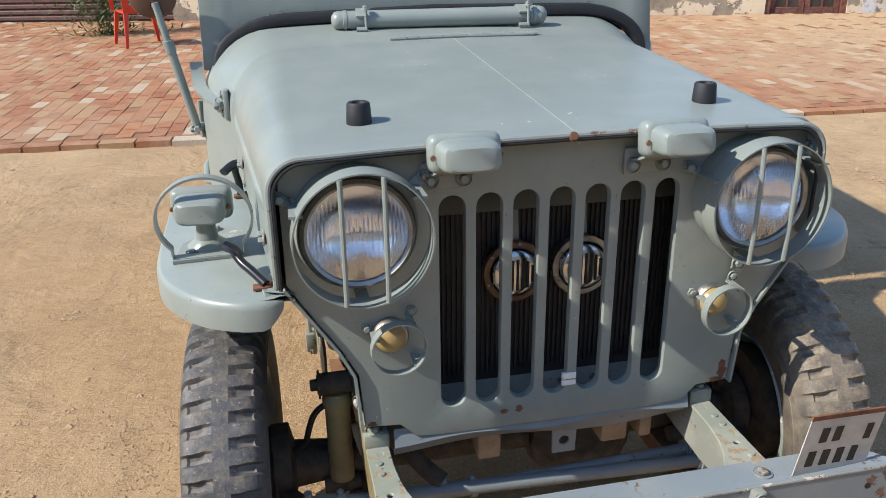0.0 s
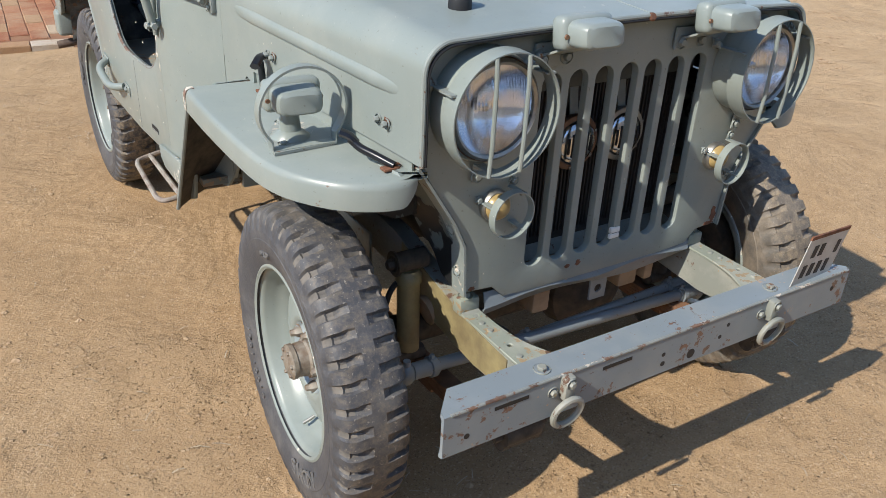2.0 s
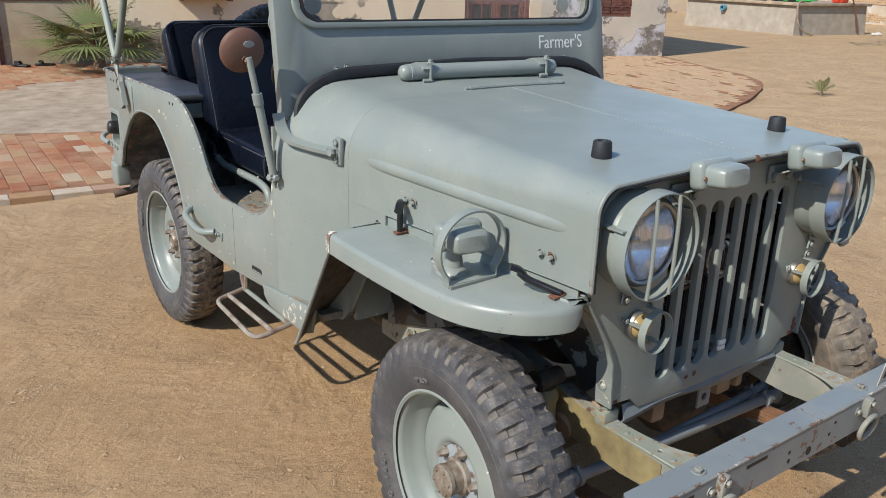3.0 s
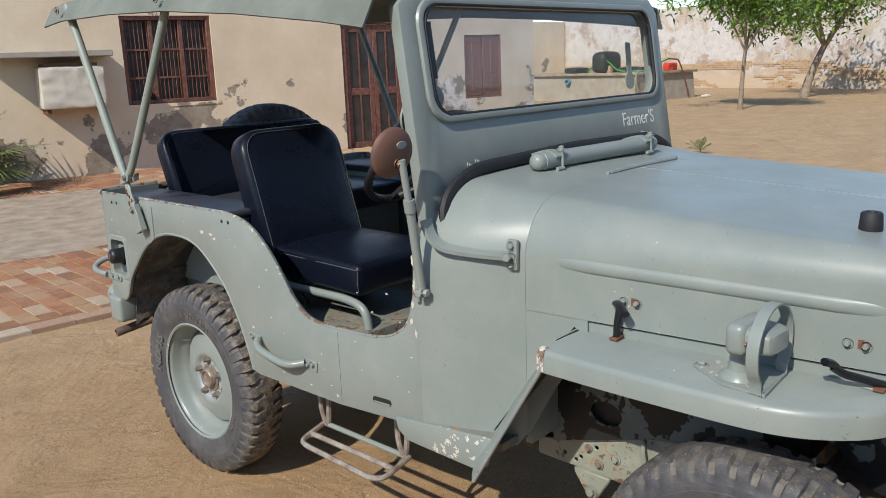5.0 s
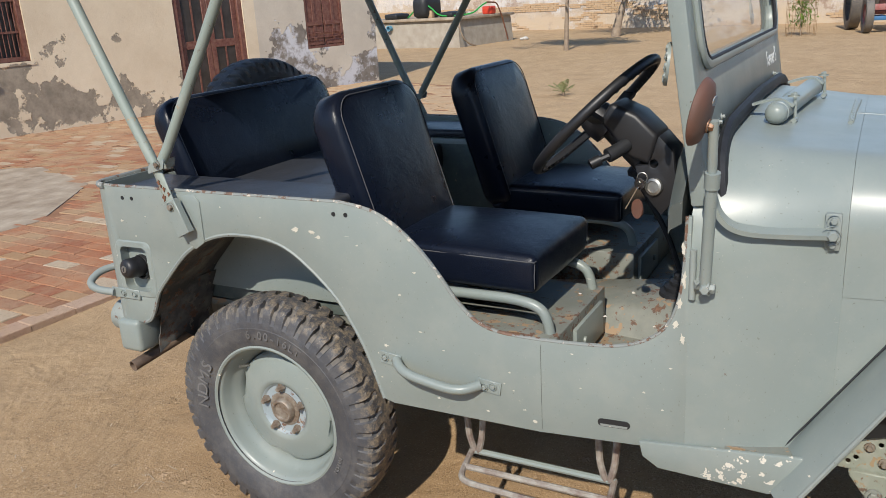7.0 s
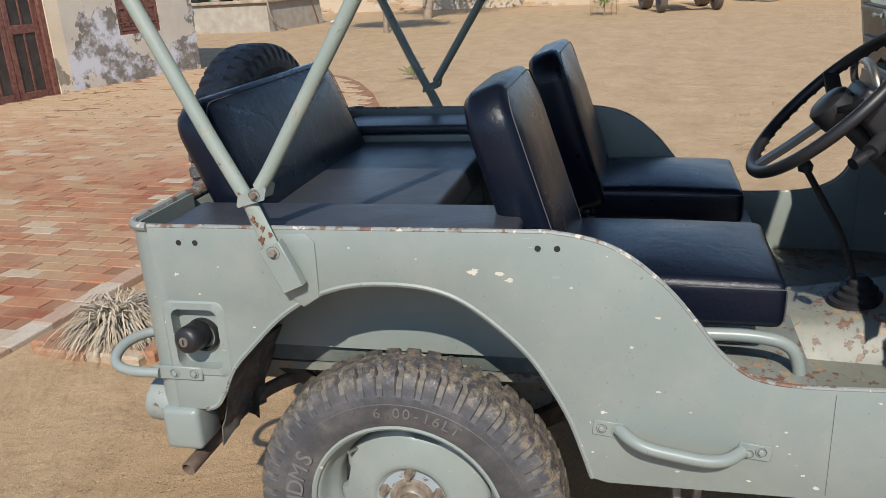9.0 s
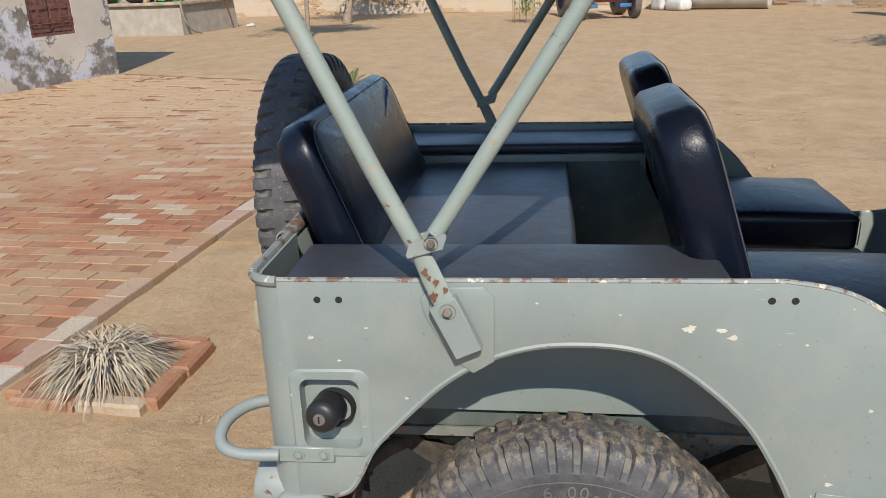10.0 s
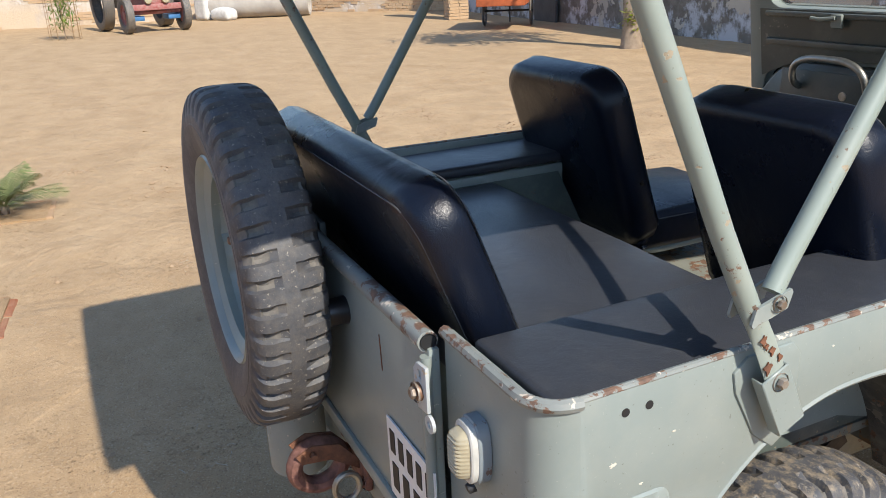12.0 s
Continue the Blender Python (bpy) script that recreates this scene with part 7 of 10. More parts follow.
    for k in range(9):      # a bent, torn sheet that carries on the arch's curve
        f = k / 8
        x = s * (0.445 + 0.205 * f)
        low = 0.512 + 0.012 * math.sin(k * 2.1) + 0.014 * math.sin(k * 5.3) - 0.03 * (1 - f)
        rows.append([Vector((x, 2.352 + 0.030 * f, 0.700)), Vector((x, 2.384 + 0.016 * f, 0.640)), Vector((x, 2.405 + 0.008 * f, 0.585)), Vector((x, 2.422, 0.555)), Vector((x, 2.426 + 0.006 * math.sin(k), 0.536)), Vector((x, 2.428 + 0.010 * math.sin(k * 1.7), low))])
    loft(bm, rows)
    thicken(bm, 0.003)
    part("mud_flap", bm, M_MUDFLAP, jeep, "torn dark sheet behind the rear wheel")
    bm = bmesh.new()
    sweep(bm, [(s * 0.36, 2.40, 0.560), (s * 0.36, 2.20, 0.42), (s * 0.36, 2.03, 0.40), (s * 0.36, 1.80, 0.42), (s * 0.36, 1.62, 0.52)], [(-0.025, -0.02), (0.025, -0.02), (0.025, 0.02), (-0.025, 0.02)])
    part("rear_spring", bm, M_GREASE, jeep, "dusty rear leaf spring")

# chips of cream filler on the right side
CHIPS = ((1.790, 0.928, 0.014), (1.772, 0.916, 0.012), (1.842, 0.932, 0.016), (2.455, 0.912, 0.009), (1.600, 0.650, 0.009), (1.550, 0.790, 0.006), (1.505, 0.850, 0.008), (1.21, 0.515, 0.010), (1.50, 0.700, 0.006), (0.985, 0.860, 0.006), (1.66, 0.905, 0.005), (2.30, 0.800, 0.005), (2.41, 0.870, 0.005), (1.10, 0.62, 0.004), (0.92, 0.60, 0.005), (1.33, 0.52, 0.007), (1.10, 0.845, 0.004), (1.045, 0.80, 0.006), (0.94, 0.79, 0.005), (1.27, 0.63, 0.005), (1.285, 0.60, 0.004), (1.262, 0.585, 0.004), (1.12, 0.70, 0.005), (1.235, 0.54, 0.005), (2.36, 0.93, 0.004), (1.95, 0.955, 0.004), (2.08, 0.975, 0.004), (1.62, 0.56, 0.005), (1.46, 0.53, 0.006), (1.44, 0.66, 0.004), (0.905, 0.70, 0.005), (0.96, 0.635, 0.005))
rnd = random.Random(5)
for y, z, r in CHIPS:
    r *= 0.54
    bm = bmesh.new()
    n = 15
    loop = [(y + r * 1.35 * math.cos(2 * math.pi * k / n) * rnd.uniform(0.35, 1.3), z + r * 0.7 * math.sin(2 * math.pi * k / n) * rnd.uniform(0.35, 1.3)) for k in range(n)]
    slab(bm, loop, [], side_plane(-1) @ Matrix.Translation((0, 0, 0.0008)), 0.002)
    part("paint_chip", bm, M_CHIP, side_r, "chip down to cream filler", 0)

for y, z, ry, rz in ((0.886, 0.965, 0.004, 0.016), (0.883, 0.900, 0.005, 0.022), (0.891, 0.848, 0.006, 0.013), (0.897, 0.800, 0.006, 0.010), (0.883, 0.770, 0.005, 0.012)):
    bm = bmesh.new()
    slab(bm, [(y + ry * math.cos(2 * math.pi * k / 17) * rnd.uniform(0.45, 1.25), z + rz * math.sin(2 * math.pi * k / 17) * rnd.uniform(0.45, 1.25)) for k in range(17)], [], side_plane(-1) @ Matrix.Translation((0, 0, 0.0008)), 0.002)
    part("paint_chip", bm, M_CHIP, side_r, "flake down to cream filler", 0)

# foot step of bent rods
for s in (-1, 1):
    bm = bmesh.new()
    loop = [Vector((s * x, y, z)) for x, y, z in ((0.535, 1.445, 0.315), (0.640, 1.430, 0.300), (0.655, 1.400, 0.298), (0.668, 1.08, 0.298), (0.650, 1.045, 0.300), (0.530, 1.060, 0.315))]
    tube(bm, loop, 0.0085, 8, False, 0.03)
    step = part("foot_step", bm, M_STEPMETAL, jeep, "rusty foot step of welded rods")
    for x, z in ((0.535, 0.315), (0.600, 0.306)):
        bm = bmesh.new()
        sweep(bm, [(s * x, 1.438, z), (s * x, 1.056, z)], circle(0.0085, 8))
        part("tread_rod", bm, M_PAINT if x < 0.55 else M_STEPMETAL, step)
    for y in (1.43, 1.075):
        for dy in (-0.018, 0.018):
            bm = bmesh.new()
            tube(bm, [(s * 0.535, y + dy * 0.3, 0.315), (s * 0.540, y + dy, 0.36), (s * 0.535, y + dy * 1.6, 0.50)], 0.009, 8, False, 0.02)
            part("hanger_rod", bm, M_STEPMETAL, step)

# exhaust pipe, gearbox, prop shaft, transfer of the underside
bm = bmesh.new()
sweep(bm, rounded([(-0.30, 1.2, 0.42), (-0.30, 1.9, 0.50), (-0.33, 2.28, 0.535), (-0.42, 2.452, 0.505), (-0.708, 2.496, 0.457)], 0.12), circle(0.017, 16), False, False)
thicken(bm, 0.003)
part("exhaust_pipe", bm, M_EXHAUST, jeep, "rusty exhaust pipe")
bm = bmesh.new()
sweep(bm, [(-0.33, 1.15, 0.40), (-0.345, 0.62, 0.405), (-0.33, 0.30, 0.42)], circle(0.028, 14))
part("silencer_pipe", bm, M_GREASE, jeep, "dull exhaust section under the wing")
for s in (-1, 1):
    out = Matrix(((0, 0, s, s * 0.405), (1, 0, 0, 0), (0, 1, 0, 0), (0, 0, 0, 1)))
    ring = [k * math.pi / 5 for k in range(10)]
    bm = bmesh.new()
    slab(bm, [(0.68, 0.400), (0.68, 0.450), (0.600, 0.462), (0.354, 0.540), (0.26, 0.552), (0.12, 0.552), (0.12, 0.410), (0.39, 0.393), (0.55, 0.398)],
         [[(y + 0.0055 * math.cos(t), z + 0.0055 * math.sin(t)) for t in ring] for y, z in ((0.595, 0.428), (0.560, 0.418), (0.545, 0.430), (0.498, 0.470))], out, 0.006)
    bevel_sharp(bm, 0.002, 1)
    hanger = part("spring_hanger", bm, M_HANGER, jeep, "drilled grey-green spring hanger plate with rust")
    bm = bmesh.new()
    slab(bm, [(0.558, 0.404), (0.452, 0.402), (0.452, 0.394), (0.486, 0.338), (0.502, 0.330), (0.518, 0.336), (0.556, 0.390)], [], out @ Matrix.Translation((0, 0, 0.014)), 0.014)
    bevel_sharp(bm, 0.003, 1)
    part("shackle_ear", bm, M_HANGER, hanger, "ear that holds the spring pin")
    for y, z, o, r in ((0.488, 0.427, 0.0, 0.0078), (0.439, 0.457, 0.0, 0.0082), (0.520, 0.462, 0.0, 0.007), (0.503, 0.350, 0.014, 0.011)):
        bm = bmesh.new()
        revolve(bm, [(r * 1.5, -0.001), (r * 1.5, 0.0025), (0, 0.0025)], facing((s * (0.405 + o), y, z), (s, 0, 0)), 16)
        bolt(bm, (s * (0.407 + o), y, z), (s, 0, 0), r, 0.010)
        part("hanger_bolt", bm, M_HUB if r < 0.008 else M_FRAME, hanger, "bolt on a round washer")
    bm = bmesh.new()
    sweep(bm, [(s * 0.405, 0.364, 0.545), (s * 0.425, 0.355, 0.510), (s * 0.425, 0.349, 0.475)], circle(0.006, 8))
    box(bm, min(s * 0.412, s * 0.436), max(s * 0.412, s * 0.436), 0.334, 0.358, 0.435, 0.478, 0.004)
    part("brake_hose_end", bm, M_FRAME, hanger, "hose end with a square fitting")
bm = bmesh.new()
box(bm, -0.16, 0.16, 0.35, 1.25, 0.36, 0.52, 0.03)
sweep(bm, [(0.05, 1.25, 0.42), (0.10, 2.0, 0.36)], circle(0.03, 10))
part("gearbox", bm, M_GREASE, jeep, "greasy gearbox and shaft")
bm = bmesh.new()
box(bm, -0.30, 0.30, 0.0, 0.60, 0.52, 0.98, 0.05)
part("engine", bm, M_DARK, jeep, "dark engine block")
bm = bmesh.new()
box(bm, -0.535, 0.535, 0.606, 0.625, 0.50, 1.02)
part("firewall", bm, M_PAINT, jeep)

# dashboard and its handle
bm = bmesh.new()
rings = []
for y, z0, z1 in ((0.902, 1.00, 1.155), (0.925, 0.985, 1.152), (0.93, 0.975, 1.145)):
    rings.append([Vector((x, y, z)) for x, z in ((-0.60, z0), (0.60, z0), (0.60, z0 + 0.05), (0.52, z1 - 0.03), (0.44, z1), (-0.44, z1), (-0.52, z1 - 0.03), (-0.60, z0 + 0.05))])
loft(bm, rings, True, True)
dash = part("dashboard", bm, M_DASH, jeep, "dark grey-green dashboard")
bm = bmesh.new()
tube(bm, [(0.43, 0.935, 1.085), (0.43, 0.965, 1.10), (0.425, 0.975, 1.155), (0.37, 0.975, 1.178), (0.24, 0.975, 1.178), (0.18, 0.975, 1.15), (0.175, 0.955, 1.08)], 0.0105, 10, False, 0.035)
part("grab_handle", bm, M_STEEL, dash, "worn chromed grab handle")
bm = bmesh.new()
revolve(bm, [(0.014, 0.0), (0.013, 0.006), (0, 0.007)], facing((0.27, 0.932, 1.072), (0, 1, 0)), 16)
part("glovebox_lock", bm, M_STEEL, dash)
bm = bmesh.new()
box(bm, 0.12, 0.50, 0.930, 0.936, 0.995, 1.135, 0.003)
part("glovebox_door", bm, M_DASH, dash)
bm = bmesh.new()
revolve(bm, [(0.055, 0.0), (0.052, 0.012), (0.045, 0.010), (0, 0.010)], facing((-0.10, 0.932, 1.09), (0, 1, 0)), 24)
part("speedometer", bm, M_BLACKPLASTIC, dash)
bm = bmesh.new()
slab(bm, arc(0.0, 0.0, 0.042, 0, 360, 24)[:-1], [], facing((-0.585, 0.945, 1.318), (-0.25, 1, 0.1)), 0.006)
for k in range(9):
    a = 2 * math.pi * k / 9
    bolt(bm, facing((-0.585, 0.945, 1.318), (-0.25, 1, 0.1)) @ Vector((0.032 * math.cos(a), 0.032 * math.sin(a), 0)), (-0.25, 1, 0.1), 0.005, 0.004)
part("adjusting_plate", bm, M_PAINT, windscreen_frame, "round plate with a ring of bolts")

# steering wheel and column
hub_p = Vector((-0.300, 1.178, 1.170))
axis = Vector((0, 0.70, 0.714)).normalized()
m = facing(hub_p, axis)
bm = bmesh.new()
sweep(bm, [m @ Vector((0.19 * math.cos(a), 0.19 * math.sin(a), 0)) for a in [2 * math.pi * k / 56 for k in range(56)]], circle(0.0125, 10), True)
for k in range(44):     # finger grooves under the rim
    a = 2 * math.pi * k / 44
    p = m @ Vector((0.184 * math.cos(a), 0.184 * math.sin(a), -0.008))
    revolve(bm, [(0, -0.007), (0.007, 0), (0, 0.007)], Matrix.Translation(p), 6)
wheel_rim = part("steering_wheel", bm, M_BLACKPLASTIC, jeep, "black steering wheel with finger grooves", 60)
bm = bmesh.new()
revolve(bm, [(0, -0.050), (0.040, -0.050), (0.045, -0.02), (0.043, 0.004), (0.034, 0.012), (0.0, 0.014)], m, 24)
part("horn_boss", bm, M_BLACKPLASTIC, wheel_rim)
for a in (15, 165, 270):
    bm = bmesh.new()
    d = Vector((math.cos(radians(a)), math.sin(radians(a)), 0))
    strap(bm, [m @ (d * 0.035 + Vector((0, 0, -0.02))), m @ (d * 0.11 + Vector((0, 0, -0.012))), m @ (d * 0.187)], 0.030, 0.012)
    part("spoke", bm, M_BLACKPLASTIC, wheel_rim)
bm = bmesh.new()
sweep(bm, [hub_p - axis * 0.05, hub_p - axis * 0.52], circle(0.020, 14))
column = part("steering_column", bm, M_DARK, jeep, "black steering column")
SIDE = Matrix(((0, 0, -1, -0.362), (1, 0, 0, 0), (0, 1, 0, 0), (0, 0, 0, 1)))     # local: x along the jeep, y up, z outward
bm = bmesh.new()
slab(bm, [(1.125, 1.212), (1.062, 1.184), (1.010, 1.135), (1.030, 1.065), (1.085, 1.085), (1.110, 1.120), (1.150, 1.165)], [], SIDE, 0.125)
bevel_sharp(bm, 0.012, 3)
part("column_shroud", bm, M_BLACKPLASTIC, column, "boxy black plastic column cover")
bm = bmesh.new()
slab(bm, [(1.008, 1.137), (0.974, 1.100), (0.964, 0.995), (0.999, 0.949), (1.050, 1.012), (1.062, 1.065), (1.032, 1.068)], [arc(1.018, 1.072, 0.010, 0, 360, 14)[:-1]], SIDE @ Matrix.Translation((0, 0, 0.006)), 0.105)
bevel_sharp(bm, 0.008, 2)
part("lock_housing", bm, M_BLACKPLASTIC, column, "moulded lock housing")
bm = bmesh.new()
tube(bm, [(-0.355, 1.085, 1.112), (-0.385, 1.105, 1.100), (-0.40, 1.118, 1.093)], 0.017, 12)
part("stalk_boot", bm, M_RUBBER_PART, column, "ribbed rubber boot")
bm = bmesh.new()
tube(bm, [(-0.40, 1.115, 1.094), (-0.415, 1.140, 1.083)], 0.008, 8)
sweep(bm, [(-0.412, 1.132, 1.086), (-0.425, 1.152, 1.076)], circle(0.013, 10))
part("switch_stalk", bm, M_BLACKPLASTIC, column)
bm = bmesh.new()
kp = Vector((-0.368, 1.016, 1.018))
revolve(bm, [(0.021, 0.0), (0.020, 0.008), (0.014, 0.010), (0.013, 0.006), (0, 0.006)], facing(kp, (-1, 0.15, 0.1)), 20)
part("ignition_lock", bm, M_STEEL, column, "steel ignition lock")
bm = bmesh.new()
k0 = Vector((-0.390, 1.046, 1.028))
slab(bm, arc(0, 0, 0.014, 0, 360, 14)[:-1], [arc(0, 0.004, 0.004, 0, 360, 8)[:-1]], facing(k0, (-0.9, 0.4, 0)), 0.003)
strap(bm, [k0 + Vector((0, 0.004, -0.010)), k0 + Vector((-0.004, 0.030, -0.060))], 0.010, 0.0025)
part("key", bm, M_CHROME, column, "key hanging in the lock")
bm = bmesh.new()
sweep(bm, [k0 + Vector((0.004, 0.012 * math.cos(t) - 0.006, 0.012 * math.sin(t) + 0.014)) for t in [math.pi * k / 6 for k in range(12)]], circle(0.0014, 6), True)
part("key_ring", bm, M_STEEL, column)
bm = bmesh.new()
slab(bm, arc(0, 0, 0.016, 0, 360, 14, 0.024)[:-1], [], facing((-0.386, 1.052, 0.966), (-0.9, 0.4, 0)), 0.005)
part("key_fob", bm, M_MIRRORBACK, column, "brown leather key fob")
bm = bmesh.new()
tube(bm, [(-0.02, 1.02, 0.68), (-0.02, 1.06, 0.80), (-0.02, 1.155, 0.965)], 0.008, 8, False, 0.05)
revolve(bm, [(0, -0.016), (0.016, -0.010), (0.018, 0.004), (0.010, 0.016), (0, 0.018)], Matrix.Translation((-0.02, 1.158, 0.972)), 14)
gear = part("gear_lever", bm, M_DARK, jeep, "black gear lever with a round knob")
bm = bmesh.new()
revolve(bm, [(0.070, 0.0), (0.068, 0.010), (0.055, 0.014), (0.056, 0.026), (0.043, 0.030), (0.044, 0.042), (0.030, 0.046), (0.030, 0.058), (0.014, 0.072), (0, 0.072)], Matrix.Translation((-0.02, 1.01, 0.628)), 24)
part("gaiter", bm, M_RUBBER_PART, gear, "black rubber gaiter")
bm = bmesh.new()
rings = []
for y, w, z in ((0.62, 0.20, 0.70), (0.85, 0.19, 0.66), (1.10, 0.17, 0.62), (1.58, 0.12, 0.575)):
    rings.append([Vector((x, y, zz)) for x, zz in ((-w, 0.53), (-w * 0.75, z - 0.015), (-w * 0.6, z), (w * 0.6, z), (w * 0.75, z - 0.015), (w, 0.53))])
loft(bm, rings)
part("tunnel", bm, M_BARE, jeep, "worn bare gearbox tunnel")
# tool boxes under the front seats
for s in (-1, 1):
    bm = bmesh.new()
    x0, x1 = sorted((s * 0.15, s * 0.62))
    box(bm, x0, x1, 1.20, 1.60, 0.535, 0.675, 0.005)
    tool = part("seat_box", bm, M_BARE, jeep, "dusty metal seat box")
    bm = bmesh.new()
    box(bm, min(s * 0.20, s * 0.42), max(s * 0.20, s * 0.42), 1.190, 1.203, 0.555, 0.650, 0.003)
    revolve(bm, [(0.010, 0), (0.009, 0.006), (0, 0.007)], facing((s * 0.36, 1.19, 0.60), (0, -1, 0)), 12)
    part("box_lid", bm, M_PAINT, tool)
for x in (-0.42, -0.33, -0.24):
    bm = bmesh.new()
    strap(bm, [(x, 0.70, 0.66), (x, 0.74, 0.60), (x, 0.76, 0.56)], 0.05, 0.008)
    part("pedal", bm, M_DARK, jeep, "black foot pedal")

# tail: latch, lamp, plate, pintle, spare carrier
for s in (-1, 1):
    back = Matrix(((-s * 0.84, 0, 0, s * 0.436), (0, 0, 1, 2.573), (0, 0.84, 0, 0.942), (0, 0, 0, 1)))     # local: x towards the middle, y up, z rearward
    bm = bmesh.new()
    slab(bm, [(-0.026, -0.045), (0.012, -0.050), (0.024, -0.030), (0.026, 0.020), (0.012, 0.036), (-0.026, 0.040)], [rect(-0.005, 0.005, 0.010, 0.026)], back, 0.006)
    bevel_sharp(bm, 0.0015)
    lt = part("gate_latch", bm, M_LATCH, jeep, "chipped pale tailgate latch plate with a rusty bolt", m=TAIL)
    bm = bmesh.new()
    slab(bm, arc(-0.030, -0.062, 0.016, 0, 360, 16)[:-1], [arc(-0.030, -0.062, 0.007, 0, 360, 12)[:-1]], back, 0.005)
    part("latch_eye", bm, M_LATCH, lt, "pale eye")
    bm = bmesh.new()
    revolve(bm, [(0.0165, 0.0), (0.0165, 0.005), (0.012, 0.007), (0, 0.007)], back @ Matrix.Translation((0.002, -0.014, 0.0)), 20)
    part("washer", bm, M_BRASS, lt, "rusty washer")
    bm = bmesh.new()
    bolt(bm, back @ Vector((0.002, -0.014, 0.006)), (0, 1, 0), 0.009, 0.009)
    part("latch_bolt", bm, M_HUB, lt)
    bm = bmesh.new()
    mt = Matrix(((-s * 0.84, 0, 0, s * 0.540), (0, 0, 1, 2.538), (0, 0.80, 0, 0.888), (0, 0, 0, 1)))
    out = [(0.034 * (abs(math.cos(t)) ** 0.55) * math.copysign(1, math.cos(t)), 0.060 * (abs(math.sin(t)) ** 0.8) * math.copysign(1, math.sin(t))) for t in [2 * math.pi * k / 28 for k in range(28)]]
    loft(bm, [[mt @ Vector((x * k, y * k, z)) for x, y in out] for z, k in ((-0.006, 1.0), (0.010, 1.0), (0.012, 0.95))], True, True)
    tl = part("tail_lamp", bm, M_BUMPER, jeep, "grey tail lamp with a yellowed ribbed lens", m=TAIL)
    bm = bmesh.new()
    loft(bm, [[mt @ Vector((x * k, y * k, z)) for x, y in out] for z, k in ((0.011, 0.92), (0.020, 0.92), (0.022, 0.86))], True, True)
    part("lamp_rim", bm, M_PLATE, tl, "white plastic rim")
    bm = bmesh.new()
    rows = []
    for k in range(53):
        y = -0.046 + 0.092 * k / 52
        w = 0.0262 * max(0.0, 1 - abs(y / 0.0465) ** 4.5) ** 0.4
        rows.append([mt @ Vector((w * f, y, 0.020 + 0.019 * (1 - abs(f) ** 6) * max(0.0, 1 - abs(y / 0.0465) ** 8) + 0.0011 * math.cos(2 * math.pi * y / 0.0073) * (1 - abs(f) ** 6))) for f in [q / 5 - 1 for q in range(11)]])
    loft(bm, rows)
    part("lens", bm, M_TAIL, tl, "yellowed ribbed lens")
    bm = bmesh.new()
    revolve(bm, [(0.009, 0), (0.007, 0.01), (0, 0.011)], facing((s * 0.538, 2.545, 0.829), (0, 1, -0.3)), 10)
    part("lamp_screw", bm, M_DARK, tl)
m = Matrix(((-1, 0, 0, -0.340), (0, 0, 1, 2.558), (0, 1, 0, 0.712), (0, 0, 0, 1)))
bm = bmesh.new()
box(bm, -0.095, 0.095, -0.075, 0.075, -0.003, 0.0, m=m)
rear_plate = part("number_plate", bm, M_PLATEWHITE, gate, "white number plate with black marks")
plate_bars(rear_plate, m, [(-0.072 + 0.036 * k, 0.036, 0.020, 0.042) for k in range(5)] + [(-0.066 + 0.044 * k, -0.030, 0.025, 0.050) for k in range(4)], M_BLACKINK, 0.04)
bm = bmesh.new()
sweep(bm, [(0.23, 2.55, 0.942), (0.23, 2.70, 0.942)], circle(0.045, 18))
box(bm, 0.12, 0.34, 2.548, 2.562, 0.86, 1.02, 0.004)
part("spare_carrier", bm, M_DASH, jeep, "spare wheel carrier on the tailgate")
for k in range(3):
    a = 2 * math.pi * k / 3 + 0.4
    bm = bmesh.new()
    bolt(bm, (0.23 + 0.055 * math.cos(a), 2.700, 0.942 + 0.055 * math.sin(a)), (0, 1, 0), 0.009, 0.016)
    part("spare_nut", bm, M_BRASS, jeep)
bm = bmesh.new()
revolve(bm, [(0.0, 0.0), (0.027, 0.0), (0.026, 0.030), (0.023, 0.046), (0.019, 0.048), (0.0, 0.046)], facing((-0.055, 2.577, 0.905), (0, 1, 0)), 20)
part("rubber_buffer", bm, M_LATCHBLACK, jeep, "black rubber buffer for the spare wheel")
bm = bmesh.new()
slab(bm, [(-0.232, 0.862), (-0.229, 0.864), (-0.2275, 0.895), (-0.2260, 0.925), (-0.2275, 0.927), (-0.2305, 0.900)], [], Matrix(((1, 0, 0, 0), (0, 0, 1, 2.5542), (0, 1, 0, 0), (0, 0, 0, 1))), 0.002)
part("scratch", bm, M_RUST, gate, "dark scratch in the paint", 0)
# tow hook: a bolted flange, a thick open ring and its latch
bm = bmesh.new()
box(bm, -0.058, 0.058, 2.546, 2.562, 0.452, 0.556, 0.006)
hook = part("tow_hook", bm, M_PINTLE, jeep, "rusty red tow hook bolted to the cross member", m=Matrix.Translation((0.022, 0, 0.035)))
for x, z in ((-0.043, 0.467), (0.043, 0.467), (0.043, 0.541), (-0.043, 0.541)):
    bm = bmesh.new()
    bolt(bm, (x, 2.562, z), (0, 1, 0), 0.009, 0.012)
    part("hook_bolt", bm, M_PINTLE, hook)
bm = bmesh.new()
ring = [Vector((0.002, 2.640 + 0.050 * math.cos(t), 0.512 + 0.046 * math.sin(t))) for t in [2 * math.pi * k / 24 for k in range(24)]]
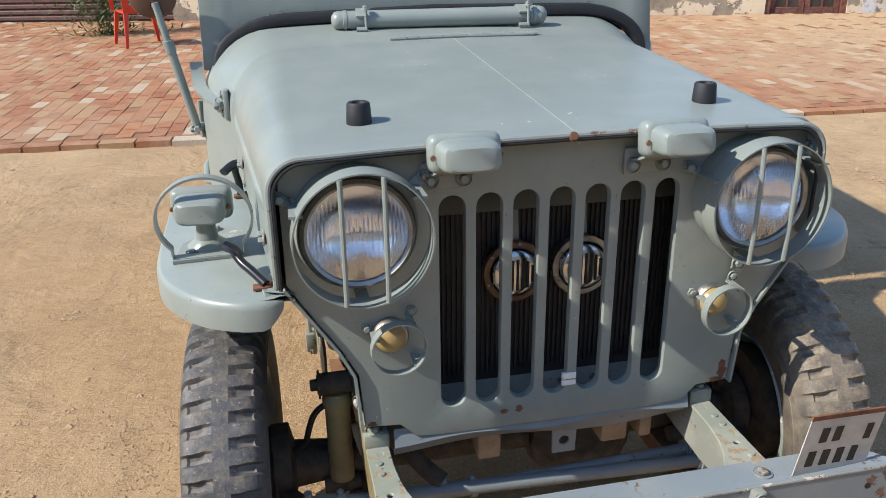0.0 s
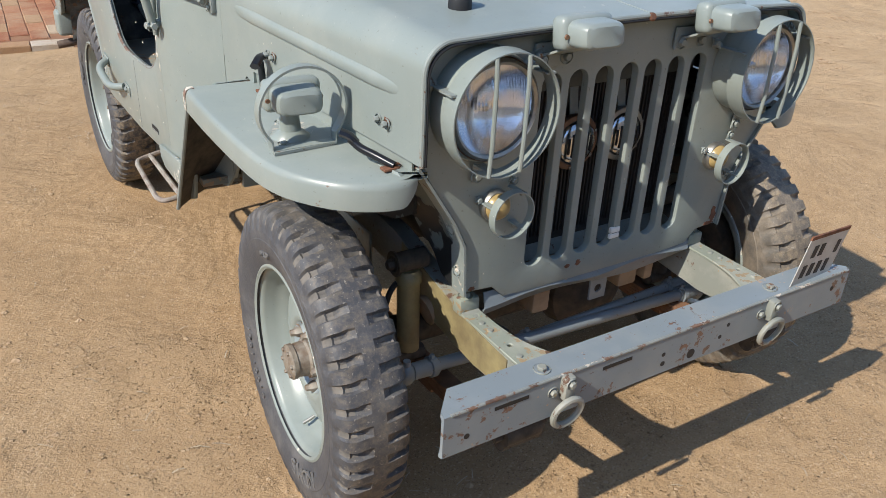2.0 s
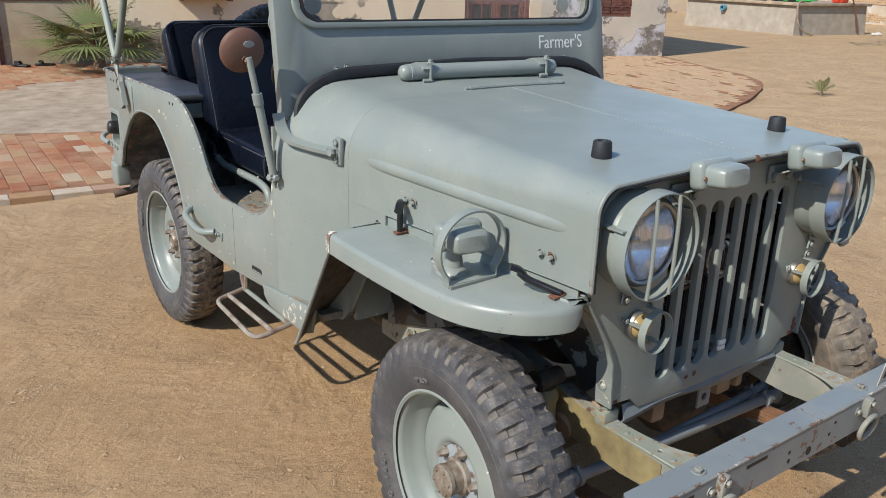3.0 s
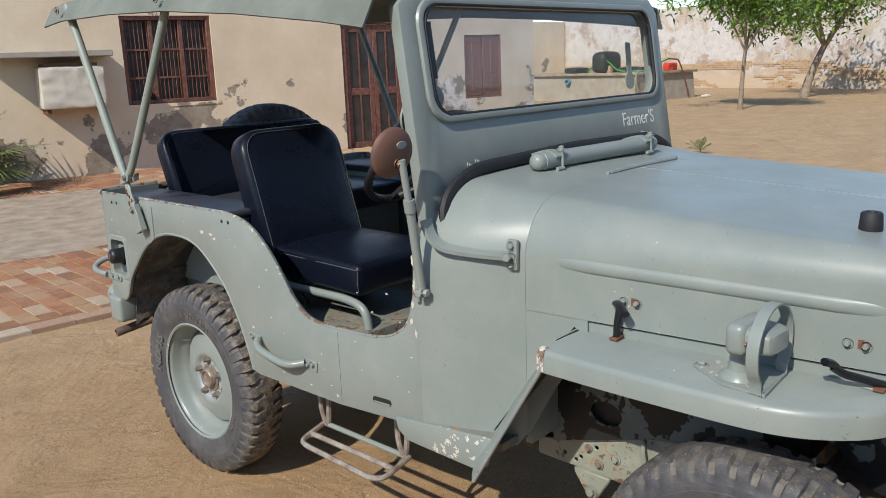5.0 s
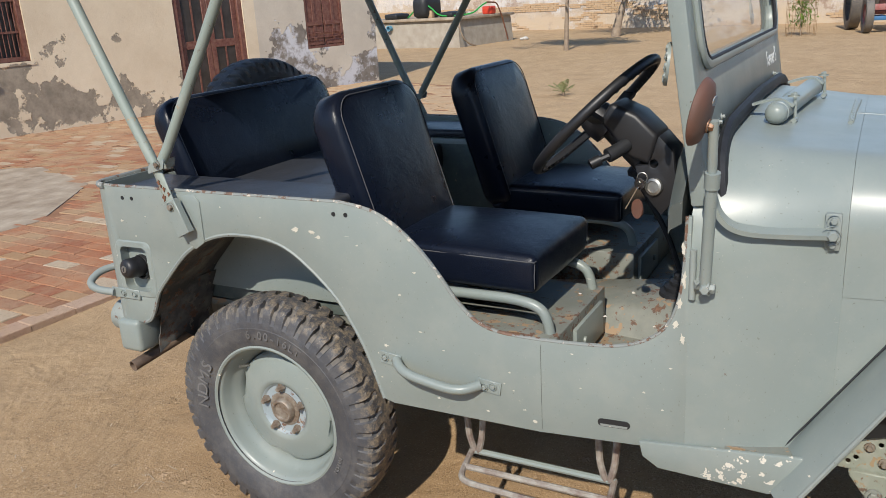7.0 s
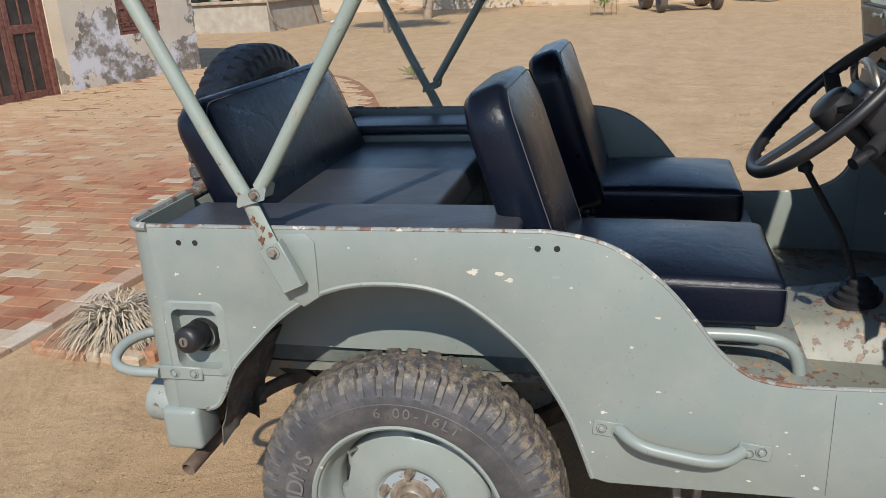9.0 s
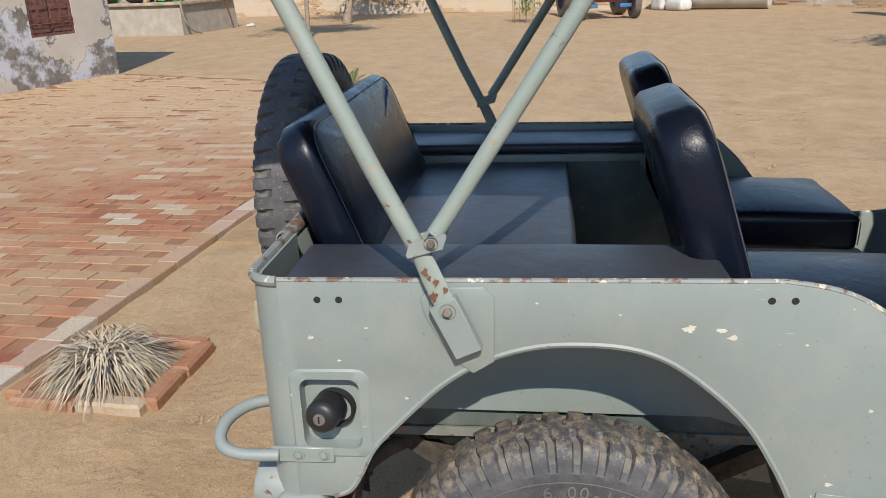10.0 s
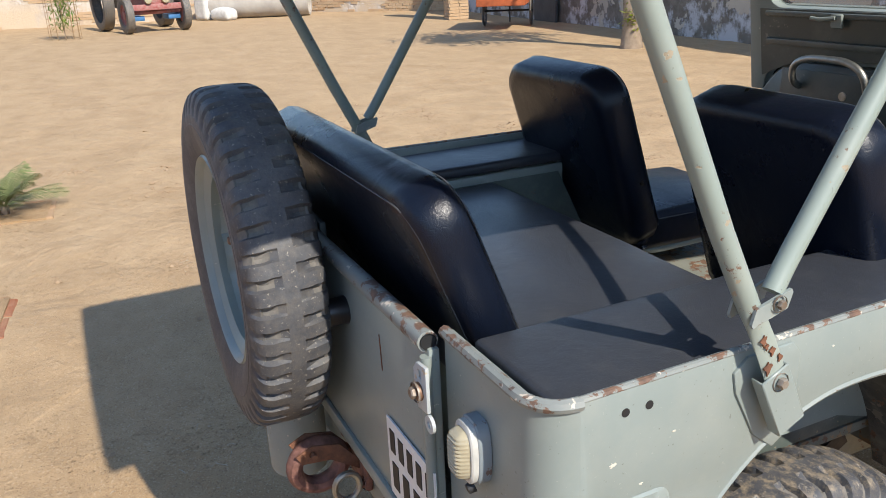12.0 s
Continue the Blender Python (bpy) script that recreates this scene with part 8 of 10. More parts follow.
sweep(bm, ring, [(0.017 * math.cos(t) * (1.3 if abs(math.cos(t)) > 0.5 else 1), 0.017 * math.sin(t)) for t in [2 * math.pi * k / 10 for k in range(10)]], True)
part("hook_ring", bm, M_PINTLE, hook, "thick rusty jaw")
for x in (-0.024, 0.026):
    bm = bmesh.new()
    slab(bm, [(2.562, 0.515), (2.60, 0.560), (2.655, 0.572), (2.69, 0.556), (2.678, 0.536), (2.62, 0.530), (2.562, 0.490)], [arc(2.655, 0.553, 0.007, 0, 360, 10)[:-1]], Matrix(((0, 0, -1, x), (1, 0, 0, 0), (0, 1, 0, 0), (0, 0, 0, 1))), 0.006)
    bevel_sharp(bm, 0.0015)
    part("hook_latch", bm, M_RUST, hook, "dark rusty latch plate")
bm = bmesh.new()
sweep(bm, [(-0.036, 2.655, 0.553), (0.036, 2.655, 0.553)], circle(0.006, 8))
part("hook_pin", bm, M_RUST, hook)
bm = bmesh.new()
tube(bm, [Vector((-0.052, 2.600 + 0.026 * math.cos(t), 0.478 + 0.030 * math.sin(t))) for t in [2 * math.pi * k / 18 for k in range(18)]], 0.0065, 8, True)
part("safety_ring", bm, M_STEEL, hook, "grey steel ring")
bm = bmesh.new()
box(bm, -0.60, 0.60, 2.505, 2.545, 0.455, 0.56, 0.006)
part("rear_cross_member", bm, M_FRAME, jeep, "chipped rear cross member")
bm = bmesh.new()
revolve(bm, [(0.0, 0.0), (0.064, 0.0), (0.067, 0.008), (0.067, 0.180), (0.063, 0.186), (0.0, 0.182)], Matrix.Translation((0.268, 2.622, 0.400)), 28)
part("rear_bumperette", bm, M_LIP, jeep, "grey-green round bumperette under the spare wheel")

# ---- the house's openings ----
def hbox(bm, u0, u1, z0, z1, o0, o1, bevel=0.0):
    """A box on the facade: along u, up z, out o (negative is into the wall)."""
    box(bm, u0, u1, z0, z1, o0, o1, bevel, 1, HOUSE)


def hpart(name, spec, material, parent, label="", bevel=0.0):
    bm = bmesh.new()
    for s in spec:
        hbox(bm, *s, bevel)
    return part(name, bm, material, parent, label)


def opening(name, label, category):
    return tagged(new(name), label, category, kind="structure")


# door: two glazed leaves
d0, d1, dz0, dz1 = DOOR
door = opening("door_1", "maroon double door with glazed panels and worn paint", "door")
for u0, u1, z0, z1 in ((d0, d0 + 0.085, 0.0, dz1), (d1 - 0.085, d1, 0.0, dz1), (d0 + 0.085, d1 - 0.085, dz1 - 0.085, dz1)):
    hpart("door_frame", [(u0, u1, z0, z1, -0.16, -0.02)], M_REDWOOD, door, "", 0.006)
mid = (d0 + d1) / 2
for a, b in ((d0 + 0.09, mid - 0.004), (mid + 0.004, d1 - 0.09)):
    leaf = hpart("door_leaf", [(a, a + 0.085, 0.03, 2.15, -0.11, -0.07), (b - 0.085, b, 0.03, 2.15, -0.11, -0.07), (a + 0.085, b - 0.085, 0.03, 0.18, -0.11, -0.07), (a + 0.085, b - 0.085, 0.98, 1.10, -0.11, -0.07), (a + 0.085, b - 0.085, 2.03, 2.15, -0.11, -0.07)], M_REDWOOD, door, "", 0.005)
    for z0, z1 in ((0.18, 0.98), (1.10, 2.03)):
        hpart("door_pane", [(a + 0.085, b - 0.085, z0, z1, -0.10, -0.088)], M_GLASSDARK, leaf, "dusty glass pane")
        hpart("glazing_bar", [((a + b) / 2 - 0.012, (a + b) / 2 + 0.012, z0, z1, -0.098, -0.072)], M_REDWOOD, leaf)
hpart("threshold", [(d0 - 0.05, d1 + 0.05, -0.02, 0.03, -0.2, 0.06)], M_CEMENT, door)


def barred_window(name, spec, bars, rails, label):
    u0, u1, z0, z1 = spec
    win = opening(name, label, "window")
    for a, b, c, d in ((u0, u0 + 0.06, z0, z1), (u1 - 0.06, u1, z0, z1), (u0 + 0.06, u1 - 0.06, z0, z0 + 0.06), (u0 + 0.06, u1 - 0.06, z1 - 0.06, z1)):
        hpart("window_frame", [(a, b, c, d, -0.15, -0.03)], M_REDWOOD, win, "", 0.004)
    hpart("window_pane", [(u0 + 0.05, u1 - 0.05, z0 + 0.05, z1 - 0.05, -0.20, -0.18)], M_GLASSDARK, win, "dark dusty window glass")
    for k in range(bars):
        u = u0 + 0.06 + (u1 - u0 - 0.12) * (k + 0.5) / bars
        bm = bmesh.new()
        sweep(bm, [HOUSE @ Vector((u, z0 + 0.06, -0.09)), HOUSE @ Vector((u, z1 - 0.06, -0.09))], circle(0.007, 6))
        part("window_bar", bm, M_REDWOOD, win)
    for f in rails:
        z = z0 + (z1 - z0) * f
        hpart("cross_rail", [(u0 + 0.06, u1 - 0.06, z - 0.014, z + 0.014, -0.105, -0.075)], M_REDWOOD, win)
    return win


w1 = barred_window("window_1", WIN1, 20, (0.30, 0.62), "maroon window with close iron bars")
for f in (0.34, 0.67):
    u = WIN1[0] + (WIN1[1] - WIN1[0]) * f
    hpart("mullion", [(u - 0.03, u + 0.03, WIN1[2] + 0.06, WIN1[3] - 0.06, -0.13, -0.06)], M_REDWOOD, w1, "", 0.003)
hpart("window_sill", [(WIN1[0] - 0.05, WIN1[1] + 0.05, WIN1[2] - 0.05, WIN1[2], -0.10, 0.012)], M_PLASTER, w1)
w2 = opening("window_2", "closed maroon wooden window shutter", "window")
u0, u1, z0, z1 = WIN2
for a, b in ((u0, (u0 + u1) / 2 - 0.003), ((u0 + u1) / 2 + 0.003, u1)):
    leaf = hpart("shutter_leaf", [(a + 0.01, b - 0.01, z0 + 0.02, z1 - 0.02, -0.07, -0.035)], M_REDWOOD, w2, "", 0.004)
    for zz in (z0 + 0.09, z0 + 0.42, z1 - 0.10):
        hpart("ledge", [(a + 0.03, b - 0.03, zz - 0.035, zz + 0.035, -0.035, -0.018)], M_REDWOOD, leaf, "", 0.003)
    hpart("stile", [((a + b) / 2 - 0.03, (a + b) / 2 + 0.03, z0 + 0.04, z1 - 0.04, -0.036, -0.02)], M_REDWOOD, leaf, "", 0.003)
hpart("window_frame", [(u0 - 0.015, u0 + 0.045, z0, z1, -0.12, -0.01)], M_REDWOOD, w2)
hpart("window_frame", [(u1 - 0.045, u1 + 0.015, z0, z1, -0.12, -0.01)], M_REDWOOD, w2)
hpart("window_frame", [(u0 + 0.045, u1 - 0.045, z0 - 0.01, z0 + 0.04, -0.12, -0.01)], M_REDWOOD, w2)
for zz in (0.98, 1.06):
    bm = bmesh.new()
    sweep(bm, [HOUSE @ Vector((u0 + 0.02, zz, 0.012)), HOUSE @ Vector((u1 - 0.02, zz, 0.012))], circle(0.008, 6))
    part("iron_rail", bm, M_REDWOOD, w2)

# boxed cooler on the wall under a cement ledge
cooler = thing("air_cooler", "boxed air cooler wrapped in crumpled white sheet on the wall", "air cooler")
bm = bmesh.new()
box(bm, 8.08, 8.90, 1.06, 1.62, 0.0, 0.46, 0.03, 2, HOUSE)
bmesh.ops.subdivide_edges(bm, edges=[e for e in bm.edges if e.calc_length() > 0.2], cuts=12, use_grid_fill=True)
for v in bm.verts:
    q = HOUSE.inverted() @ v.co
    if q.z > 0.05:
        v.co += HN * 0.020 * noise.noise(q * 9.0) + HN * 0.016 * noise.noise(q * 20.0)
part("wrapped_box", bm, M_WRAP, cooler, "crumpled white plastic wrapping")
hpart("support", [(8.10, 8.15, 1.00, 1.06, 0.0, 0.40), (8.80, 8.85, 1.00, 1.06, 0.0, 0.40)], M_RUST, cooler, "rusty support arms")
ledge = opening("trim_ledge", "cement ledge above the cooler", "ledge")
hpart("ledge_slab", [(7.95, 9.60, 1.74, 1.82, 0.0, 0.52)], M_CEMENT, ledge, "", 0.01)
hpart("cooler_lid", [(8.15, 8.83, 1.62, 1.66, 0.05, 0.40)], M_RUST, cooler)

# iron gate with wheel pattern, boarded below
gate_o = opening("door_2", "iron gate with circles above a boarded panel", "gate")
g0, g1, gz0, gz1 = GATE
for a, b, c, d in ((g0, g0 + 0.06, 0.03, gz1), (g1 - 0.06, g1, 0.03, gz1), (g0 + 0.06, g1 - 0.06, 0.96, 1.02), (g0 + 0.06, g1 - 0.06, 0.03, 0.08), (g0 + 0.06, g1 - 0.06, gz1 - 0.06, gz1)):
    hpart("gate_rail", [(a, b, c, d, -0.10, -0.05)], M_REDWOOD, gate_o, "", 0.004)
hpart("gate_panel", [(g0 + 0.05, g1 - 0.05, 0.07, 0.97, -0.085, -0.07)], M_GATEPANEL, gate_o, "stained buff sheet panel")
for i in range(3):
    for j in range(3):
        cu, cz = g0 + 0.06 + 0.197 * (2 * i + 1), 1.02 + 0.19 * (2 * j + 1)
        bm = bmesh.new()
        tube(bm, [HOUSE @ Vector((cu + 0.188 * math.cos(a), cz + 0.188 * math.sin(a), -0.075)) for a in [2 * math.pi * k / 24 for k in range(24)]], 0.0085, 6, True)
        for k in range(4):
            a = math.pi * k / 4
            d = Vector((math.cos(a), math.sin(a), 0)) * 0.185
            sweep(bm, [HOUSE @ (Vector((cu, cz, -0.075)) - d), HOUSE @ (Vector((cu, cz, -0.075)) + d)], circle(0.006, 6))
        revolve(bm, [(0, -0.012), (0.024, -0.008), (0.024, 0.008), (0, 0.012)], HOUSE @ Matrix.Translation((cu, cz, -0.07)), 12)
        part("iron_circle", bm, M_IRONWHITE, gate_o, "rusty whitewashed iron circle")
bm = bmesh.new()
box(bm, g0 - 0.6, g1 - 0.45, 0.05, 2.6, -1.25, -1.2, 0, 1, HOUSE)
tagged(part("wall_inner_blue", bm, M_BLUE), "blue painted inner wall behind the gate", "wall", kind="structure")
bm = bmesh.new()
box(bm, g0 - 1.5, g1 + 1.5, 0.0, 2.6, -3.2, -3.1, 0, 1, HOUSE)
tagged(part("wall_inner", bm, M_PLASTER), "cream inner wall behind the gate", "wall", kind="structure")

# rolling shop shutter
shutter = opening("door_3", "maroon rolling shop shutter", "shutter")
bm = bmesh.new()
rows = []
for k in range(30):
    z = 0.0 + k * 0.09
    rows += [[HOUSE @ Vector((u, z + dz, o)) for u in (13.35, 17.4)] for dz, o in ((0.0, -0.16), (0.02, -0.13), (0.06, -0.13), (0.085, -0.155))]
loft(bm, rows)
part("shutter_curtain", bm, M_SHUTTER, shutter, "", 30)

# roof parapet behind, so that the house is closed above
bm = bmesh.new()
box(bm, 0.0, 9.4, 3.45, 3.6, -9.0, -0.30, 0, 1, HOUSE)
box(bm, 13.0, 19.5, 3.45, 3.6, -9.0, -0.30, 0, 1, HOUSE)
tagged(part("roof_house", bm, M_CEMENT), "flat cement roof of the house", "roof", kind="structure")

# ---- yard walls ----
def yard_wall(name, a, b, h, t, material, label, band=0.0):
    a, b = Vector(a), Vector(b)
    d = (b - a).normalized()
    nrm = Vector((-d.y, d.x, 0))
    m = Matrix(((d.x, nrm.x, 0, a.x), (d.y, nrm.y, 0, a.y), (0, 0, 1, 0), (0, 0, 0, 1)))
    bm = bmesh.new()
    L = (b - a).length
    box(bm, 0, L, -t, 0, -0.3, h, 0.02, 1, m)
    ob = tagged(part(name, bm, material), label, "wall", kind="structure")
    return ob, m, L


wall_e, WE, LE = yard_wall("wall_yard_east", (25.0, -4.8, 0), (31.5, 22.2, 0), 3.2, 0.3, M_YARDWALL, "old yard wall of peeling plaster over brick")
wall_s, WSM, LS = yard_wall("wall_yard_south", (-14.0, -5.2, 0), (21.5, -8.1, 0), 3.4, 0.3, M_PLASTER2, "plastered farm building wall")
yard_wall("wall_yard_west", (-15, 16, 0), (-15, -6, 0), 2.6, 0.3, M_YARDWALL, "plain plastered yard wall")
wall_c, WC, LC = yard_wall("wall_yard_corner", (21.2, -8.0, 0), (25.1, -4.8, 0), 2.6, 0.3, M_YARDWALL, "old brick yard wall")
yard_wall("wall_yard_north", (31.4, 22.0, 0), (11.0, 24.0, 0), 3.0, 0.3, M_PLASTER, "cream plastered wall at the back of the yard")
bm = bmesh.new()
box(bm, 0, 1.0, 0.9, 1.45, 0.0, 0.05, 0.0, 1, Matrix(((0.9967, 0, -0.0814, 11.2), (-0.0814, 0, -0.9967, -7.18), (0, 1, 0, 0), (0, 0, 0, 1))) @ Matrix.Diagonal((1, 1, -1, 1)))
tagged(part("window_3", bm, M_GLASSDARK), "dark unglazed window in the farm building", "window", kind="structure")
bm = bmesh.new()
box(bm, 0, 1.05, 0.0, 2.0, 0.0, 0.06, 0.01, 1, Matrix(((0.9967, 0, -0.0814, 14.6), (-0.0814, 0, -0.9967, -7.46), (0, 1, 0, 0), (0, 0, 0, 1))) @ Matrix.Diagonal((1, 1, -1, 1)))
tagged(part("door_4", bm, M_DARKDOOR), "dark grey metal door in the farm building", "door", kind="structure")

# exposed brick courses low on the east wall: every brick a piece
rnd = random.Random(11)
me_brick = None


def brick_mesh(l, w, h, bev):
    bm = bmesh.new()
    box(bm, -l / 2, l / 2, -w / 2, w / 2, -h / 2, h / 2)
    top = [e for e in bm.edges if all(v.co.z > 0 for v in e.verts)]
    bmesh.ops.bevel(bm, geom=top, offset=bev, segments=1, affect="EDGES")
    bmesh.ops.recalc_face_normals(bm, faces=bm.faces)
    me = bpy.data.meshes.new("brick")
    bm.to_mesh(me)
    bm.free()
    return me


verts, faces = [], []


def add_box(vs, fs, m, l, w, h):
    k = len(vs)
    vs += [tuple(m @ Vector((x, y, z))) for x in (-l / 2, l / 2) for y in (-w / 2, w / 2) for z in (-h / 2, h / 2)]
    fs += [tuple(k + i for i in f) for f in ((0, 1, 3, 2), (4, 6, 7, 5), (0, 4, 5, 1), (2, 3, 7, 6), (0, 2, 6, 4), (1, 5, 7, 3))]


for host, hm, length, lean in ((wall_e, WE, LE, -0.25), (wall_c, WC, LC, -0.7)):
    verts, faces = [], []
    for c in range(13 if host is wall_e else 30):
        z = 0.04 + c * 0.078
        for k in range(int(length / 0.245)):
            x = k * 0.245 + (c % 2) * 0.12
            keep = noise.noise(Vector((x * 0.35, z * 2.2, 3.0))) + 0.25 * noise.noise(Vector((x * 2.2, z * 6.0, 8.0)))
            if (9 <= c <= 11 and keep > lean + 0.1) or keep > (0.18 if host is wall_e else -0.05):
                add_box(verts, faces, hm @ Matrix.Translation((x, rnd.uniform(-0.008, 0.006), z)), 0.232, 0.05, 0.069)
    me = bpy.data.meshes.new("brick_courses")
    me.from_pydata(verts, [], faces)
    tagged(part_of("brick_courses", finish(me, M_WALLBRICK, 0), host, "bare red brick courses where plaster fell"), kind="stuff")

# ---- paving ----
PU, PV = Vector((0.998, -0.06, 0)), Vector((0.06, 0.998, 0))


def edge_y(x):
    return 4.20 - 0.078 * x


def house_y(x):
    return H0.y + (H0.x - x) * 0.24


PATCH = [(-0.9, 6.6), (0.4, 6.15), (1.6, 6.1), (2.6, 6.9), (3.1, 8.2), (2.5, 9.55), (1.2, 9.9), (0.1, 9.5), (-0.5, 8.6)]


def inside(poly, x, y):
    hit = False
    for (x0, y0), (x1, y1) in zip(poly, poly[1:] + poly[:1]):
        if (y0 > y) != (y1 > y) and x < (x1 - x0) * (y - y0) / (y1 - y0) + x0:
            hit = not hit
    return hit


bed = bmesh.new()
outline = [(-9.0, edge_y(-9.0) + 0.02), (4.9, edge_y(4.9) + 0.02), (5.85, 4.06), (7.70, 4.81), (8.77, 5.35), (9.44, 5.80), (10.0, 6.50), (10.24, 7.17), (11.05, 8.9)] + [(x, house_y(x) + 0.02) for x in (11.1, 5.0, 0.0, -5.0, -9.0)]
slab(bed, outline, [], Matrix.Translation((0, 0, 0.027)), 0.05)
pavement = tagged(part("pavement", bed, M_BED, None, "", 0), "worn red brick paving in front of the house", "paving", kind="structure")
bm = bmesh.new()
slab(bm, [(x + 0.06 * math.sin(i * 2.3), y) for i, (x, y) in enumerate(PATCH)], [], Matrix.Translation((0, 0, 0.034)), 0.05)
part("concrete_patch", bm, M_CONCRETE, pavement, "worn concrete patch in the paving")
rnd = random.Random(3)
bricks = []
L, W = 0.238, 0.115
for i in range(-80, 105):
    for j in range(-4, 36):
        p = PU * (i * W) + PV * (j * L + (0.5 * L if i % 2 else 0.0)) + Vector((0, 4.4, 0))
        x, y = p.x, p.y
        if y < edge_y(x) + 0.20 or y > house_y(x) - 0.1 or x < -8.5 or inside(PATCH, x, y):
            continue
        if not inside(outline, x, y) or not inside(outline, x + 0.1, y - 0.1):
            continue
        if rnd.random() < (0.006 if x < 6 else 0.02 + 0.03 * (x - 6)):
            continue
        bricks.append((x, y, 0.0))
for k in range(54):      # a single kerb course laid along the edge
    x = -8.4 + k * 0.246
    bricks.append((x, edge_y(x) + 0.065, 1.0))
bricks.sort(key=lambda b: math.hypot(b[0] - 1.2, b[1] - 4.2))
ANG = math.atan2(PV.y, PV.x)
SHAPES = [brick_mesh(L - 0.004 - 0.003 * k, W - 0.003 - 0.002 * (k % 2), 0.06, 0.003 + 0.001 * k) for k in range(3)]
for me in SHAPES:
    finish(me, M_BRICK, 0)
KERB_BRICK = finish(brick_mesh(L + 0.004, W + 0.010, 0.06, 0.004), M_KERB, 0)
verts, faces = [], []
for k, (x, y, kerb) in enumerate(bricks):
    z = 0.004 + 0.004 * noise.noise(Vector((x * 1.2, y * 1.2, 7))) + rnd.uniform(-0.002, 0.003)
    m = Matrix.Translation((x, y, z)) @ Matrix.Rotation((ANG if not kerb else math.atan2(-0.078, 1)) + rnd.uniform(-0.012, 0.012), 4, "Z") @ Matrix.Rotation(rnd.uniform(-0.012, 0.012), 4, "X") @ Matrix.Rotation(rnd.uniform(-0.008, 0.008), 4, "Y")
    if k < 300:
        part_of("brick", KERB_BRICK if kerb else SHAPES[k % 3], pavement, "", m)
    else:
        add_box(verts, faces, m, L - 0.005, W - 0.004, 0.06)
me = bpy.data.meshes.new("far_bricks")
me.from_pydata(verts, [], faces)
tagged(part_of("far_bricks", finish(me, M_BRICK, 0), pavement, "worn red bricks further off"), kind="stuff")


# ---- planting beds edged with bricks ----
EDGE_BRICK = finish(brick_mesh(0.24, 0.075, 0.075, 0.010), M_BRICK, 0)


def bed_of(c, w, d, turn, skip, label, sunk=0.0):
    ob = thing("planting_bed", label, "planting bed", "beds along the paving", pose(c[0], c[1], 0, 0, 0, turn))
    bm = bmesh.new()
    slab(bm, [(-w / 2, -d / 2), (w / 2, -d / 2), (w / 2, d / 2), (-w / 2, d / 2)], [], Matrix.Translation((0, 0, 0.012)), 0.03)
    part("soil", bm, M_SAND, ob, "dry sandy soil")
    k = 0
    for side, n, length in ((0, 2, w), (1, 2, d), (2, 2, w), (3, 2, d)):
        for i in range(n):
            k += 1
            if k in skip:
                continue
            f = -length / 2 + length * (i + 0.5) / n
            m = {0: pose(f, -d / 2, 0.02 - sunk, 0, 0, 2), 1: pose(w / 2, f, 0.024 - sunk, 3, 0, 90), 2: pose(f, d / 2, 0.018 - sunk, 0, 2, -2), 3: pose(-w / 2, f, 0.012 - sunk, 0, 0, 88)}[side]
            part_of("brick", EDGE_BRICK, ob, "", m @ Matrix.Diagonal((length / n / 0.245, 1, 1, 1)))
    return ob


bed_of((0.84, 3.76), 0.50, 0.54, -3, (), "small planting bed edged with red bricks holding dead leaves", 0.012)
bed_of((2.70, 3.68), 0.50, 0.56, -6, (5,), "bare planting bed edged with half-buried bricks", 0.054)
bed_of((4.60, 3.42), 0.46, 0.50, -6, (5, 6, 7), "planting bed with a small palm", 0.047)


def ribbon(verts, faces, pts, widths, side):
    k = len(verts)
    for p, w in zip(pts, widths):
        verts += [tuple(p - side * w / 2), tuple(p + side * w / 2)]
    for i in range(len(pts) - 1):
        faces.append((k + 2 * i, k + 2 * i + 1, k + 2 * i + 3, k + 2 * i + 2))


def mesh_part(name, verts, faces, material, parent, label="", m=None):
    me = bpy.data.meshes.new(name)
    me.from_pydata(verts, [], faces)
    return part_of(name, finish(me, material, 0), parent, label, m)


def tuft(c, seed):
    """Dead strap leaves in a heap."""
    rnd = random.Random(seed)
    ob = thing("dead_plant", "heap of dead pale strap leaves in a brick-edged bed", "plant", "", pose(c[0], c[1], 0.01))
    verts, faces = [], []
    for k in range(840):
        if k % 56 == 0 and verts:
            mesh_part("leaf_tuft", verts, faces, M_DRY, ob)
            verts, faces = [], []
        a = (k // 56) * 2 * math.pi / 15 + rnd.gauss(0, 0.35)
        r, h = rnd.uniform(0.12, 0.33), rnd.uniform(0.05, 0.14) * rnd.uniform(0.4, 1)
        d = Vector((math.cos(a), math.sin(a), 0))
        o = Vector((rnd.gauss(0, 0.03), rnd.gauss(0, 0.03), 0))
        pts = [o + d * (r * t) + Vector((0, 0, h * math.sin(math.pi * min(1, t * 1.05)) ** 0.8 + 0.035 * (1 - t) + 0.015)) for t in (0, 0.25, 0.5, 0.75, 1.0)]
        side = Vector((-d.y, d.x, rnd.uniform(-0.5, 0.5))).normalized()
        ribbon(verts, faces, pts, [0.005, 0.0065, 0.006, 0.004, 0.001], side)
    mesh_part("leaf_tuft", verts, faces, M_DRY, ob)
    return ob


tuft((0.82, 3.78), 2)


